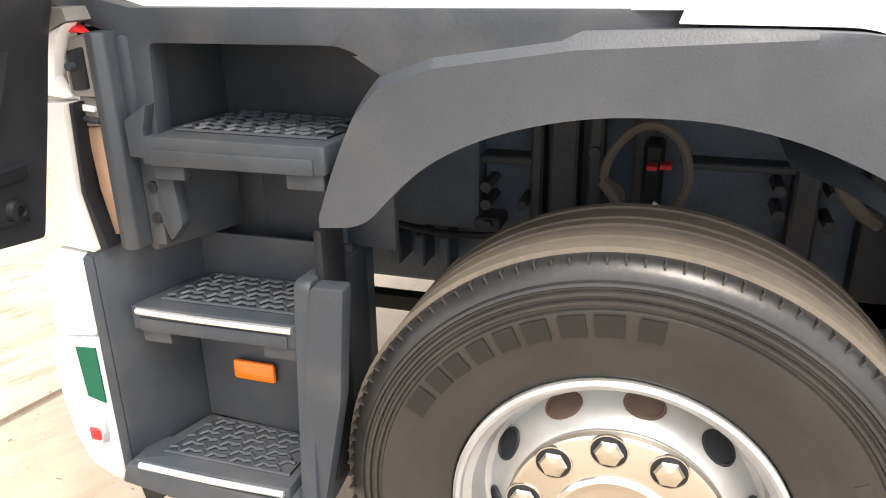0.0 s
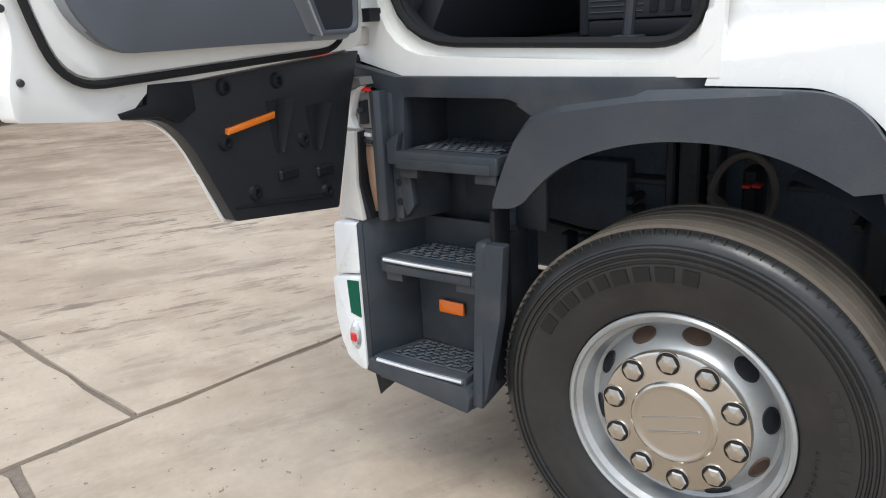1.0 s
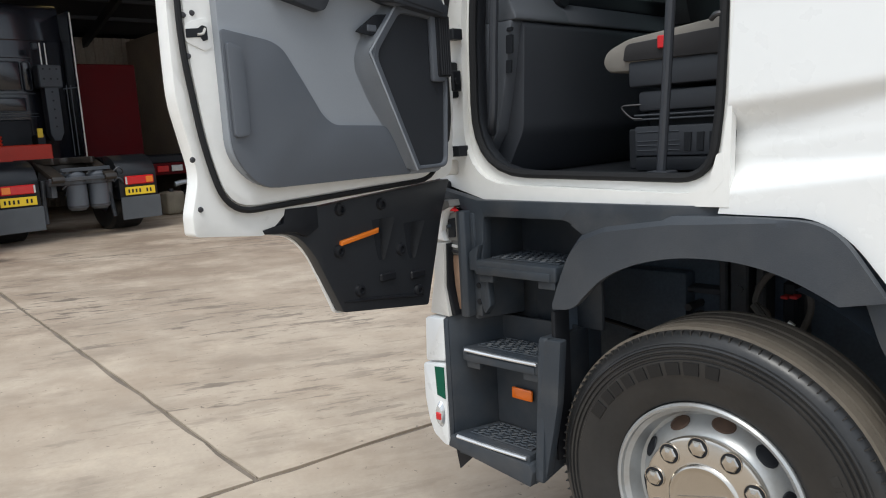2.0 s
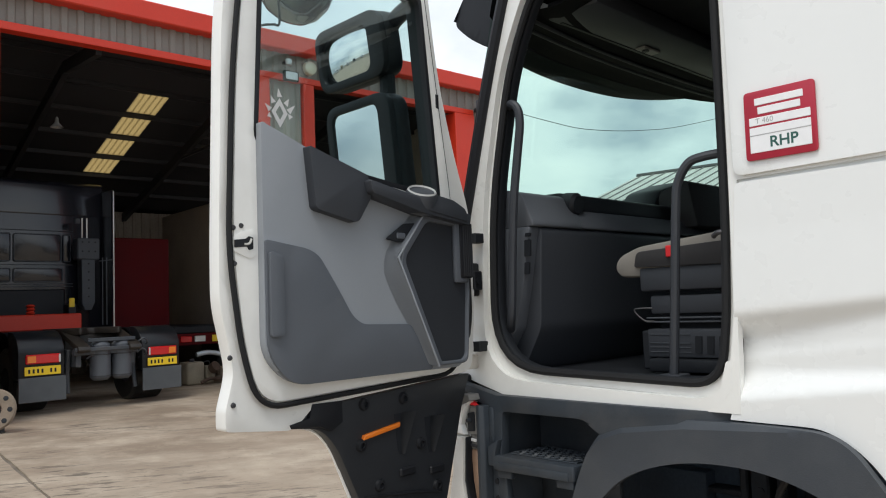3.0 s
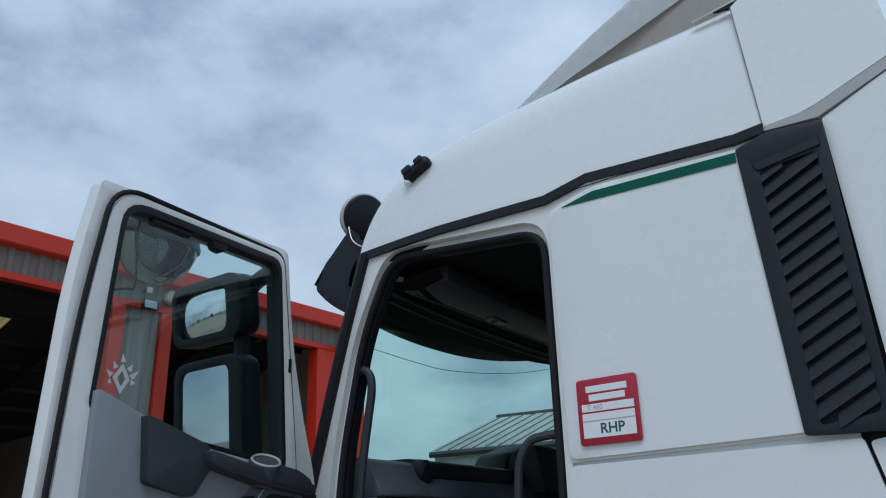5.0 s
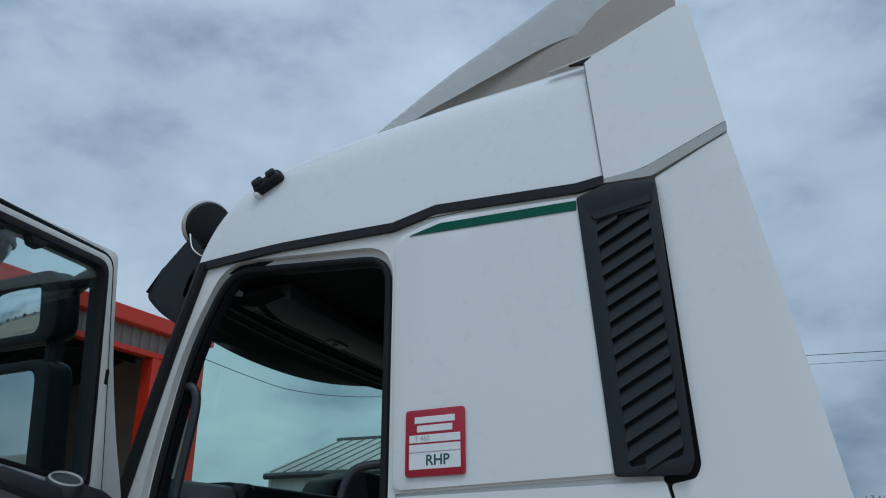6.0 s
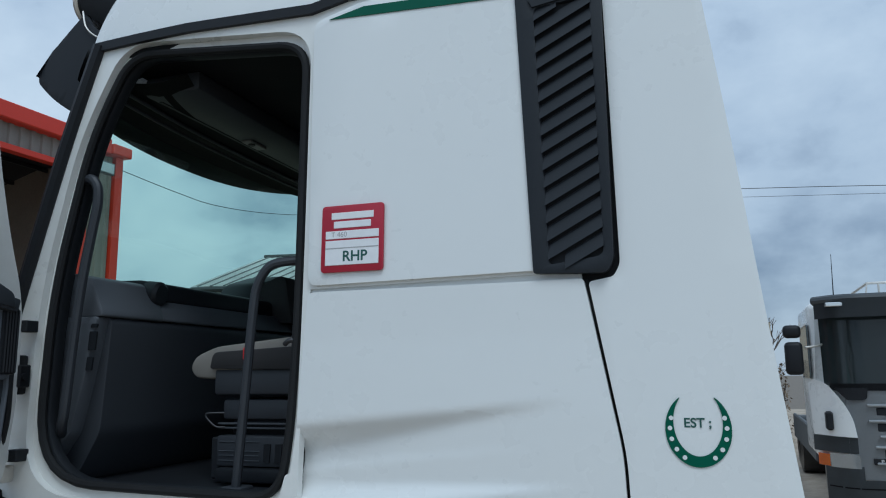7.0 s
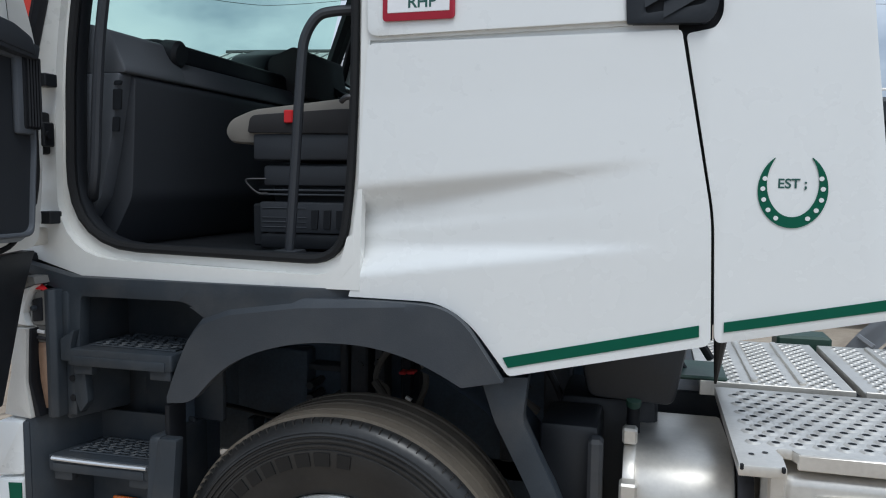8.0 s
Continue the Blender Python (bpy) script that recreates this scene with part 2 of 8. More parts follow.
def concrete_mat():
    """Yard concrete: soft stains, clusters of ragged scuffs lying along the bays, fine dark specks."""
    m = mat("stained_yard_concrete", (0.425, 0.355, 0.276), 0.85, vary=0.10, scale=2.2, fine=38, bump=0.004)
    nt = m.node_tree
    N, L = nt.nodes.new, nt.links.new
    b = nt.nodes["Principled BSDF"]
    col = b.inputs["Base Color"].links[0].from_socket
    tc = N("ShaderNodeTexCoord")
    rot = N("ShaderNodeMapping")
    rot.inputs["Rotation"].default_value = (0, 0, radians(-64))
    L(tc.outputs["Object"], rot.inputs["Vector"])

    def field(scale, detail, lo, hi, stretch=None):
        vec = tc.outputs["Object"]
        if stretch:
            mp = N("ShaderNodeMapping")
            mp.inputs["Scale"].default_value = (*stretch, 1)
            L(rot.outputs[0], mp.inputs["Vector"])
            vec = mp.outputs[0]
        n = N("ShaderNodeTexNoise")
        n.inputs["Scale"].default_value = scale
        n.inputs["Detail"].default_value = detail
        n.inputs["Roughness"].default_value = 0.66
        L(vec, n.inputs["Vector"])
        r = N("ShaderNodeMapRange")
        r.inputs[1].default_value = lo
        r.inputs[2].default_value = hi
        L(n.outputs["Fac"], r.inputs[0])
        return r.outputs[0]

    def times(x, y):
        k = N("ShaderNodeMath")
        k.operation = "MULTIPLY"
        for i, v in enumerate((x, y)):
            if isinstance(v, float):
                k.inputs[i].default_value = v
            else:
                L(v, k.inputs[i])
        return k.outputs[0]

    cluster = field(0.36, 6, 0.46, 0.60)
    # brown mud carried out of the workshop, thinning towards the yard
    axis = N("ShaderNodeSeparateXYZ")
    L(tc.outputs["Object"], axis.inputs[0])
    away = N("ShaderNodeMapRange")
    away.inputs[1].default_value = -3.0
    away.inputs[2].default_value = -7.5
    L(axis.outputs[0], away.inputs[0])
    driven = N("ShaderNodeMapRange")
    driven.inputs[1].default_value = -1.6
    driven.inputs[2].default_value = -4.0
    driven.inputs[3].default_value = 0.22
    L(axis.outputs[0], driven.inputs[0])
    cluster = times(cluster, driven.outputs[0])
    for fac, tint in ((times(field(0.6, 8, 0.48, 0.66), 0.62), (0.29, 0.222, 0.16, 1)),
                      (times(field(1.3, 9, 0.50, 0.64, (0.55, 1.4)), 0.55), (0.21, 0.165, 0.125, 1)),
                      (times(times(field(1.1, 9, 0.38, 0.60, (0.75, 1.15)), away.outputs[0]), 0.80), (0.20, 0.148, 0.105, 1)),
                      (times(field(2.8, 9, 0.44, 0.64), 0.34), (0.27, 0.208, 0.152, 1)),
                      (times(field(1.6, 9, 0.56, 0.76), 0.45), (0.60, 0.50, 0.385, 1)),
                      (times(times(field(3.4, 10, 0.55, 0.60, (0.55, 2.7)), cluster), 0.95), (0.115, 0.092, 0.072, 1)),
                      (times(times(field(8.0, 9, 0.59, 0.63, (0.5, 2.2)), cluster), 0.85), (0.14, 0.110, 0.085, 1)),
                      (times(field(24.0, 3, 0.67, 0.71), 0.75), (0.12, 0.095, 0.074, 1))):
        mx = N("ShaderNodeMix")
        mx.data_type = "RGBA"
        mx.inputs[7].default_value = tint
        L(fac, mx.inputs[0])
        L(col, mx.inputs[6])
        col = mx.outputs[2]
    L(col, b.inputs["Base Color"])
    return m


CONCRETE = concrete_mat()
JOINT = mat("dirty_joint_filler", (0.175, 0.145, 0.115), 0.95, vary=0.35, scale=3, fine=50, bump=0.004)
REDSTEEL = mat("red_painted_steel", (0.60, 0.034, 0.012), 0.45, vary=0.09, scale=2, fine=40, dirt=(0.35, 0.05, 0.03), dirt_amt=0.25, dirt_scale=2)
CLAD = mat("weathered_grey_cladding", (0.235, 0.215, 0.19), 0.6, vary=0.10, scale=1.5, fine=30, dirt=(0.13, 0.115, 0.10), dirt_amt=0.3, dirt_scale=1.6)
HALLWALL = mat("dull_workshop_wall", (0.36, 0.305, 0.25), 0.8, vary=0.2, scale=1.0, fine=20)
HALLROOF = mat("dark_workshop_roof", (0.035, 0.035, 0.040), 0.8, vary=0.2, scale=1.0, fine=20)
STEELDARK = mat("dark_steel", (0.05, 0.05, 0.055), 0.5, metal=0.4, vary=0.2, scale=4)
BLACKPAINT = mat("glossy_black_truck_paint", (0.012, 0.013, 0.019), 0.2, vary=0.1, scale=2, coat=0.35, spec=0.5)
GLOSSBLACK = mat("worn_gloss_black", (0.010, 0.011, 0.013), 0.32, vary=0.2, scale=5, spec=0.35)
GREASE = mat("greasy_dark_steel", (0.020, 0.016, 0.013), 0.5, vary=0.3, scale=7, fine=60, dirt=(0.06, 0.045, 0.03), dirt_amt=0.3, dirt_scale=5)
STACKGREY = mat("dull_grey_exhaust", (0.055, 0.062, 0.072), 0.6, vary=0.15, scale=5)
LAMPRED = mat("red_tail_lens", (0.55, 0.01, 0.012), 0.2, vary=0.05, coat=0.6)
LAMPAMBER = mat("amber_lens", (0.80, 0.20, 0.02), 0.2, vary=0.05, coat=0.6)
YELLOW = mat("yellow_plate", (0.80, 0.55, 0.02), 0.4, vary=0.05, scale=10)
TANKGREY = mat("grey_air_tank", (0.075, 0.083, 0.095), 0.45, vary=0.12, scale=5)
OLIVE = mat("dirty_olive_can", (0.27, 0.23, 0.165), 0.6, vary=0.25, scale=4)
DARKRED = mat("dark_red_paint", (0.085, 0.0016, 0.003), 0.7, vary=0.12, scale=2, spec=0.2)
ROOFSHEET = mat("pale_roof_sheet", (0.66, 0.65, 0.65), 0.6, vary=0.10, scale=1.2, fine=20, dirt=(0.36, 0.36, 0.35), dirt_amt=0.4, dirt_scale=1.3)
# rib shadows on the shed roof are put into this darker colour
RIBGREY = mat("shadow_grey_roof_rib", (0.15, 0.15, 0.155), 0.6, vary=0.15, scale=2, fine=20)
SHEDWALL = mat("pale_shed_cladding", (0.50, 0.53, 0.55), 0.6, vary=0.08, scale=1.2)
SILVER = mat("silver_grey_truck_paint", (0.36, 0.375, 0.39), 0.32, metal=0.25, vary=0.06, scale=3, coat=0.3)
DARKGREY = mat("dark_grey_bumper", (0.075, 0.083, 0.09), 0.5, vary=0.12, scale=5, fine=100)
VISORGREY = mat("charcoal_visor", (0.050, 0.056, 0.062), 0.4, vary=0.12, scale=5, fine=100)
LAMPCLEAR = mat("clear_headlamp_lens", (0.72, 0.74, 0.75), 0.12, metal=0.6, vary=0.05)
BEIGE = mat("beige_trailer_side", (0.42, 0.37, 0.28), 0.6, vary=0.12, scale=1.5)
BARK = mat("grey_brown_bark", (0.12, 0.10, 0.085), 0.9, vary=0.2, scale=8)
CABLE = mat("black_cable", (0.015, 0.015, 0.017), 0.6)
MIRROR = mat("mirror_glass", (0.86, 0.88, 0.88), 0.03, metal=1.0, vary=0.01)
KERBGLASS = mat("dull_mirror_bowl", (0.24, 0.255, 0.26), 0.12, metal=1.0, vary=0.0, scale=9, fine=30)
GREENLID = mat("faded_green_plastic", (0.024, 0.062, 0.046), 0.5, vary=0.15, scale=8)
MUDGREY = mat("mid_grey_mudguard", (0.22, 0.225, 0.235), 0.5, vary=0.08, scale=5, fine=100)
LAMPLENS = mat("pale_floodlight_glass", (0.55, 0.57, 0.58), 0.2, metal=0.3, vary=0.04)
CREAM = mat("cream_alarm_box", (0.62, 0.58, 0.46), 0.5, vary=0.05)
GLASS = glass_mat("clear_door_glass", (0.80, 0.90, 0.89))
WINDSCREEN = glass_mat("green_tinted_windscreen", (0.76, 1.0, 0.87))
SKYLIGHT = bpy.data.materials.new("yellowed_translucent_skylight")
SKYLIGHT.use_nodes = True
_b = SKYLIGHT.node_tree.nodes["Principled BSDF"]
_t = SKYLIGHT.node_tree.nodes.new("ShaderNodeBsdfTranslucent")
_t.inputs[0].default_value = (0.55, 0.46, 0.29, 1)
SKYLIGHT.node_tree.links.new(_t.outputs[0], SKYLIGHT.node_tree.nodes["Material Output"].inputs[0])


# ---------------------------------------------------------------- mesh helpers
def finish(me, smooth=35):
    if smooth:
        me.shade_smooth()
        me.set_sharp_from_angle(angle=radians(smooth))


def thing(name, label, category, group="", kind=""):
    return tagged(new(name), label, category, group, kind)


def part(name, bm, material, parent, label="", smooth=35, xform=None):
    """Links a bmesh as one mesh object under a thing or a part."""
    if xform is not None:
        bm.transform(xform)
    bmesh.ops.recalc_face_normals(bm, faces=bm.faces)
    me = bpy.data.meshes.new(name)
    bm.to_mesh(me)
    bm.free()
    me.materials.append(material)
    finish(me, smooth)
    ob = new(name, me)
    if parent:
        ob.parent = parent
    if label:
        ob["label"] = label
    return ob


def B():
    return bmesh.new()


def box(bm, x0, x1, y0, y1, z0, z1, bevel=0.004, seg=1):
    r = bmesh.ops.create_cube(bm, size=1)
    vs = r["verts"]
    for v in vs:
        v.co = Vector(((x0 + x1) / 2 + v.co.x * (x1 - x0), (y0 + y1) / 2 + v.co.y * (y1 - y0), (z0 + z1) / 2 + v.co.z * (z1 - z0)))
    if bevel > 0:
        es = list({e for v in vs for e in v.link_edges})
        bmesh.ops.bevel(bm, geom=es, offset=bevel, segments=seg, affect="EDGES", profile=0.5)
    return bm


def axes(d):
    d = Vector(d).normalized()
    a = Vector((0, 0, 1)) if abs(d.z) < 0.9 else Vector((1, 0, 0))
    u = d.cross(a).normalized()
    return u, d.cross(u).normalized(), d


def cyl(bm, p0, p1, r, seg=16, r2=None, bevel=0.0):
    p0, p1 = Vector(p0), Vector(p1)
    u, w, d = axes(p1 - p0)
    L = (p1 - p0).length
    r2 = r if r2 is None else r2
    prof = [(0, 0), (r, 0), (r2, L), (0, L)]
    if bevel:
        prof = [(0, 0), (r - bevel, 0), (r, bevel), (r2, L - bevel), (r2 - bevel, L), (0, L)]
    lathe(bm, prof, p0, d, seg)
    return bm


def lathe(bm, prof, origin, axis, seg=32):
    u, w, d = axes(axis)
    o = Vector(origin)
    rings = []
    for r, h in prof:
        if r < 1e-6:
            rings.append([bm.verts.new(o + d * h)])
        else:
            rings.append([bm.verts.new(o + d * h + (u * math.cos(2 * math.pi * i / seg) + w * math.sin(2 * math.pi * i / seg)) * r) for i in range(seg)])
    for a, b in zip(rings, rings[1:]):
        for i in range(seg):
            j = (i + 1) % seg
            if len(a) == 1 and len(b) == 1:
                continue
            if len(a) == 1:
                bm.faces.new((a[0], b[i], b[j]))
            elif len(b) == 1:
                bm.faces.new((a[i], a[j], b[0]))
            else:
                bm.faces.new((a[i], a[j], b[j], b[i]))
    return bm


def smooth_path(pts, n=6):
    P = [Vector(p) for p in pts]
    out = []
    for i in range(len(P) - 1):
        p0, p1, p2, p3 = P[max(i - 1, 0)], P[i], P[i + 1], P[min(i + 2, len(P) - 1)]
        for k in range(n):
            t = k / n
            out.append(0.5 * ((2 * p1) + (p2 - p0) * t + (2 * p0 - 5 * p1 + 4 * p2 - p3) * t * t + (3 * p1 - p0 - 3 * p2 + p3) * t ** 3))
    out.append(P[-1])
    return out


def tube(bm, pts, r, seg=8, n=6, closed=False):
    P = smooth_path(pts, n) if n > 1 else [Vector(p) for p in pts]
    rings = []
    up = None
    for i, p in enumerate(P):
        d = (P[min(i + 1, len(P) - 1)] - P[max(i - 1, 0)]).normalized()
        if up is None:
            up = axes(d)[0]
        u = (up - d * up.dot(d)).normalized()
        up = u
        w = d.cross(u)
        rings.append([bm.verts.new(p + (u * math.cos(2 * math.pi * k / seg) + w * math.sin(2 * math.pi * k / seg)) * r) for k in range(seg)])
    for a, b in zip(rings, rings[1:]):
        for k in range(seg):
            bm.faces.new((a[k], a[(k + 1) % seg], b[(k + 1) % seg], b[k]))
    bm.faces.new(rings[0])
    bm.faces.new(rings[-1])
    return bm


def rnd(pts, r, n=5):
    """A closed 2-D outline with its corners rounded; r is one radius or one for each corner."""
    out = []
    m = len(pts)
    for i, p in enumerate(pts):
        ri = r[i] if isinstance(r, (list, tuple)) else r
        p = Vector(p)
        a, b = Vector(pts[i - 1]), Vector(pts[(i + 1) % m])
        da, db = (a - p), (b - p)
        k = min(ri, da.length * 0.48, db.length * 0.48)
        if k < 1e-4:
            out.append(tuple(p))
            continue
        q0, q1 = p + da.normalized() * k, p + db.normalized() * k
        for j in range(n + 1):
            t = j / n
            v = q0 * (1 - t) ** 2 + p * 2 * t * (1 - t) + q1 * t * t
            out.append(tuple(v))
    return out


def sheet(outline, holes=(), yfun=None, thick=0.01, step=0.12, bevel=0.0, plane="xz", cuts=()):
    """A plate cut from an outline with holes, bent to y = yfun(x, z); it is thick towards +y. plane 'xy': a slab, bent to z = yfun(x, y)."""
    bm = B()
    for loop in [outline, *holes]:
        vs = [bm.verts.new((x, 0, z)) for x, z in loop]
        for a, b in zip(vs, vs[1:] + vs[:1]):
            bm.edges.new((a, b))
    bmesh.ops.triangle_fill(bm, edges=bm.edges[:], use_beauty=True)
    xs, zs = [p[0] for p in outline], [p[1] for p in outline]
    if step:
        sx, sz = step if isinstance(step, tuple) else (step, step)
        for lo, hi, st, ax in ((min(xs), max(xs), sx, 0), (min(zs), max(zs), sz, 2)):
            if not st:
                continue
            c = lo + st
            while c < hi - st * 0.2:
                co, no = [0, 0, 0], [0, 0, 0]
                co[ax], no[ax] = c, 1
                bmesh.ops.bisect_plane(bm, geom=bm.verts[:] + bm.edges[:] + bm.faces[:], plane_co=co, plane_no=no, dist=1e-5)
                c += st
    for (ax_, az_), (bx_, bz_) in cuts:
        bmesh.ops.bisect_plane(bm, geom=bm.verts[:] + bm.edges[:] + bm.faces[:], plane_co=(ax_, 0, az_), plane_no=(bz_ - az_, 0, ax_ - bx_), dist=1e-5)
    f = yfun or (lambda x, z: 0.0)
    front = bm.faces[:]
    r = bmesh.ops.duplicate(bm, geom=bm.verts[:] + bm.edges[:] + bm.faces[:])
    vmap = r["vert_map"]
    border = [e for e in bm.edges if e.is_boundary and all(v in vmap for v in e.verts) and e in r["edge_map"]]
    pairs = [(e.verts[0], e.verts[1]) for e in border]
    back = [g for g in r["geom"] if isinstance(g, bmesh.types.BMVert)]
    bset = set(back)
    fronts = [v for v in bm.verts if v not in bset]
    fr2bk = {v: vmap[v] for v in fronts}
    for a, b in pairs:
        if a in fr2bk and b in fr2bk:
            bm.faces.new((a, b, fr2bk[b], fr2bk[a]))
    for v in fronts:
        y = f(v.co.x, v.co.z)
        fr2bk[v].co.y = y + thick
        v.co.y = y
    if plane == "xy":
        for v in bm.verts:
            v.co = Vector((v.co.x, v.co.z, v.co.y ))
    bmesh.ops.recalc_face_normals(bm, faces=bm.faces)
    if bevel:
        es = [e for e in bm.edges if len(e.link_faces) == 2 and e.calc_face_angle(0) > 1.0]
        bmesh.ops.bevel(bm, geom=es, offset=bevel, segments=2, affect="EDGES", profile=0.5, clamp_overlap=True)
    return bm


def prism(bm, outline, a, b, axis="y", bevel=0.0):
    """A closed 2-D outline pushed from a to b along an axis: 'y' takes (x, z), 'x' takes (y, z), 'z' takes (x, y)."""
    def at(p, h):
        return {"y": (p[0], h, p[1]), "x": (h, p[0], p[1]), "z": (p[0], p[1], h)}[axis]
    va = [bm.verts.new(at(p, a)) for p in outline]
    vb = [bm.verts.new(at(p, b)) for p in outline]
    fs = [bm.faces.new(va), bm.faces.new(vb[::-1])]
    n = len(va)
    for i in range(n):
        fs.append(bm.faces.new((va[i], va[(i + 1) % n], vb[(i + 1) % n], vb[i])))
    if bevel:
        bmesh.ops.recalc_face_normals(bm, faces=fs)
        es = list(set(fs[0].edges) | set(fs[1].edges))
        bmesh.ops.bevel(bm, geom=es, offset=bevel, segments=2, affect="EDGES", profile=0.5, clamp_overlap=True)
    return bm


def grid_surface(bm, fun, nu, nv):
    """fun(u, v) with u, v from 0 to 1 gives a point."""
    rows = [[bm.verts.new(fun(i / nu, j / nv)) for j in range(nv + 1)] for i in range(nu + 1)]
    for i in range(nu):
        for j in range(nv):
            bm.faces.new((rows[i][j], rows[i + 1][j], rows[i + 1][j + 1], rows[i][j + 1]))
    return bm


def plate(p, q, z0, z1, th=0.02, bevel=0.004, lean=0.0):
    """An upright wall between two plan points; its thickness lies to the left of p to q. lean shifts its top."""
    p, q = Vector((p[0], p[1], 0)), Vector((q[0], q[1], 0))
    d = (q - p).normalized()
    nrm = Vector((-d.y, d.x, 0))
    bm = B()
    lo = [p, q, q + nrm * th, p + nrm * th]
    vs = [bm.verts.new(v + Vector((0, 0, z0))) for v in lo] + [bm.verts.new(v + nrm * lean + Vector((0, 0, z1))) for v in lo]
    for f in ((0, 1, 2, 3), (7, 6, 5, 4), (0, 4, 5, 1), (1, 5, 6, 2), (2, 6, 7, 3), (3, 7, 4, 0)):
        bm.faces.new([vs[i] for i in f])
    if bevel:
        bmesh.ops.bevel(bm, geom=bm.edges[:], offset=bevel, segments=2, affect="EDGES", profile=0.5)
    return bm


def soften(pts, n=2):
    """An open line with its corners cut round, its ends kept."""
    for _ in range(n):
        out = [pts[0]]
        for (ax_, az_), (bx_, bz_) in zip(pts, pts[1:]):
            out += [(ax_ * 0.75 + bx_ * 0.25, az_ * 0.75 + bz_ * 0.25), (ax_ * 0.25 + bx_ * 0.75, az_ * 0.25 + bz_ * 0.75)]
        pts = out + [pts[-1]]
    return pts


def lerp_list(pts, x):
    if x <= pts[0][0]:
        return pts[0][1]
    for (a, b), (c, d) in zip(pts, pts[1:]):
        if x <= c:
            return b + (d - b) * (x - a) / (c - a)
    return pts[-1][1]


def lettering(text, size, material, parent, m, name="lettering", depth=0.001, label="", shear=0.0, bold=0.0):
    cu = bpy.data.curves.new(name, "FONT")
    cu.body, cu.size, cu.extrude, cu.shear, cu.offset = text, size, depth, shear, bold
    cu.align_x, cu.align_y = "CENTER", "CENTER"
    ob = bpy.data.objects.new(name, cu)
    me = bpy.data.meshes.new_from_object(ob)
    bpy.data.objects.remove(ob)
    bpy.data.curves.remove(cu)
    me.transform(m)
    me.materials.clear()
    me.materials.append(material)
    ob = new(name, me)
    ob.parent = parent
    if label:
        ob["label"] = label
    return ob


# ---------------------------------------------------------------- ground
def ground_z(x, y=0):
    return 0.028 * min(max(-x - 1.0, 0.0), 11.0)


def wobble(p, q, amp, n, seed):
    """A worn joint's edge from p to q."""
    out = []
    for i in range(n + 1):
        t = i / n
        x, y = p[0] + (q[0] - p[0]) * t, p[1] + (q[1] - p[1]) * t
        k = noise.noise((x * 3.1 + seed, y * 3.1, seed)) * amp + noise.noise((x * 11 + seed, y * 11, 1.0)) * amp * 0.5
        L = math.hypot(q[0] - p[0], q[1] - p[1])
        out.append((x - (q[1] - p[1]) / L * k, y + (q[0] - p[0]) / L * k))
    return out


def build_ground():
    bm = B()
    xs = [-400, -120, -40, -14, -12, -9, -6, -3.5, -2, -1, 1, 4, 10, 40, 120, 400]
    ys = [-400, -100, -30, -8, -2, 2, 6, 12, 30, 100, 400]
    rows = [[bm.verts.new((x, y, ground_z(x) - 0.014)) for y in ys] for x in xs]
    for i in range(len(xs) - 1):
        for j in range(len(ys) - 1):
            bm.faces.new((rows[i][j], rows[i + 1][j], rows[i + 1][j + 1], rows[i][j + 1]))
    ground = part("ground", bm, JOINT, None, smooth=0)
    tagged(ground, "worn beige concrete yard with dark joints", "ground", kind="structure")
    # joints: one across the yard beside the steps, one running off towards the workshop
    J = (-2.14, -0.22)
    a = (0.160, 0.987)
    b = (-0.9966, 0.082)
    top, bot = (J[0] + a[0] * 40, J[1] + a[1] * 40), (J[0] - a[0] * 40, J[1] - a[1] * 40)
    far = (J[0] + b[0] * 60, J[1] + b[1] * 60)
    g = 0.018
    base = lambda x, y: ground_z(x) - 0.014

    def slab(outline, label):
        bm = sheet(outline, yfun=base, thick=0.014, step=(2.0, 0), plane="xy")
        ob = part("slab", bm, CONCRETE, ground, label, smooth=25)
        return ob

    # a third joint leaves the long one towards the open yard, crumbled where they meet
    K = (J[0] - a[0] * 0.49, J[1] - a[1] * 0.49)
    c = (0.976, -0.218)
    end = (K[0] + c[0] * 60, K[1] + c[1] * 60)
    right = wobble((K[0] + g + 0.01, K[1] + 0.035), (top[0] + g, top[1]), 0.028, 260, 3.0)
    edge = wobble((end[0], end[1] + g), (K[0] + g + 0.06, K[1] + 0.012), 0.022, 300, 13.0)
    slab(edge + right + [(60, top[1])], "stained concrete slab under the truck")
    right = wobble((bot[0] + g, bot[1]), (K[0] + g + 0.01, K[1] - 0.035), 0.024, 260, 3.0)
    edge = wobble((K[0] + g + 0.05, K[1] - 0.035), (end[0], end[1] - g), 0.022, 300, 15.0)
    slab(right + edge + [(60, bot[1])], "stained concrete slab beside the truck")
    up = wobble((J[0] - g, J[1] + g), (top[0] - g, top[1]), 0.018, 200, 5.0)
    lo = wobble((far[0], far[1] + g), (J[0] - g, J[1] + g), 0.016, 300, 7.0)
    slab(lo[:-1] + up + [(far[0], top[1])], "stained concrete slab before the workshop")
    up2 = wobble((J[0] - g, J[1] - g), (far[0], far[1] - g), 0.016, 300, 9.0)
    dn = wobble((bot[0] - g, bot[1]), (J[0] - g, J[1] - g), 0.018, 200, 11.0)
    slab(dn[:-1] + up2 + [(far[0], bot[1])], "stained concrete slab of the open yard")
    return ground


build_ground()


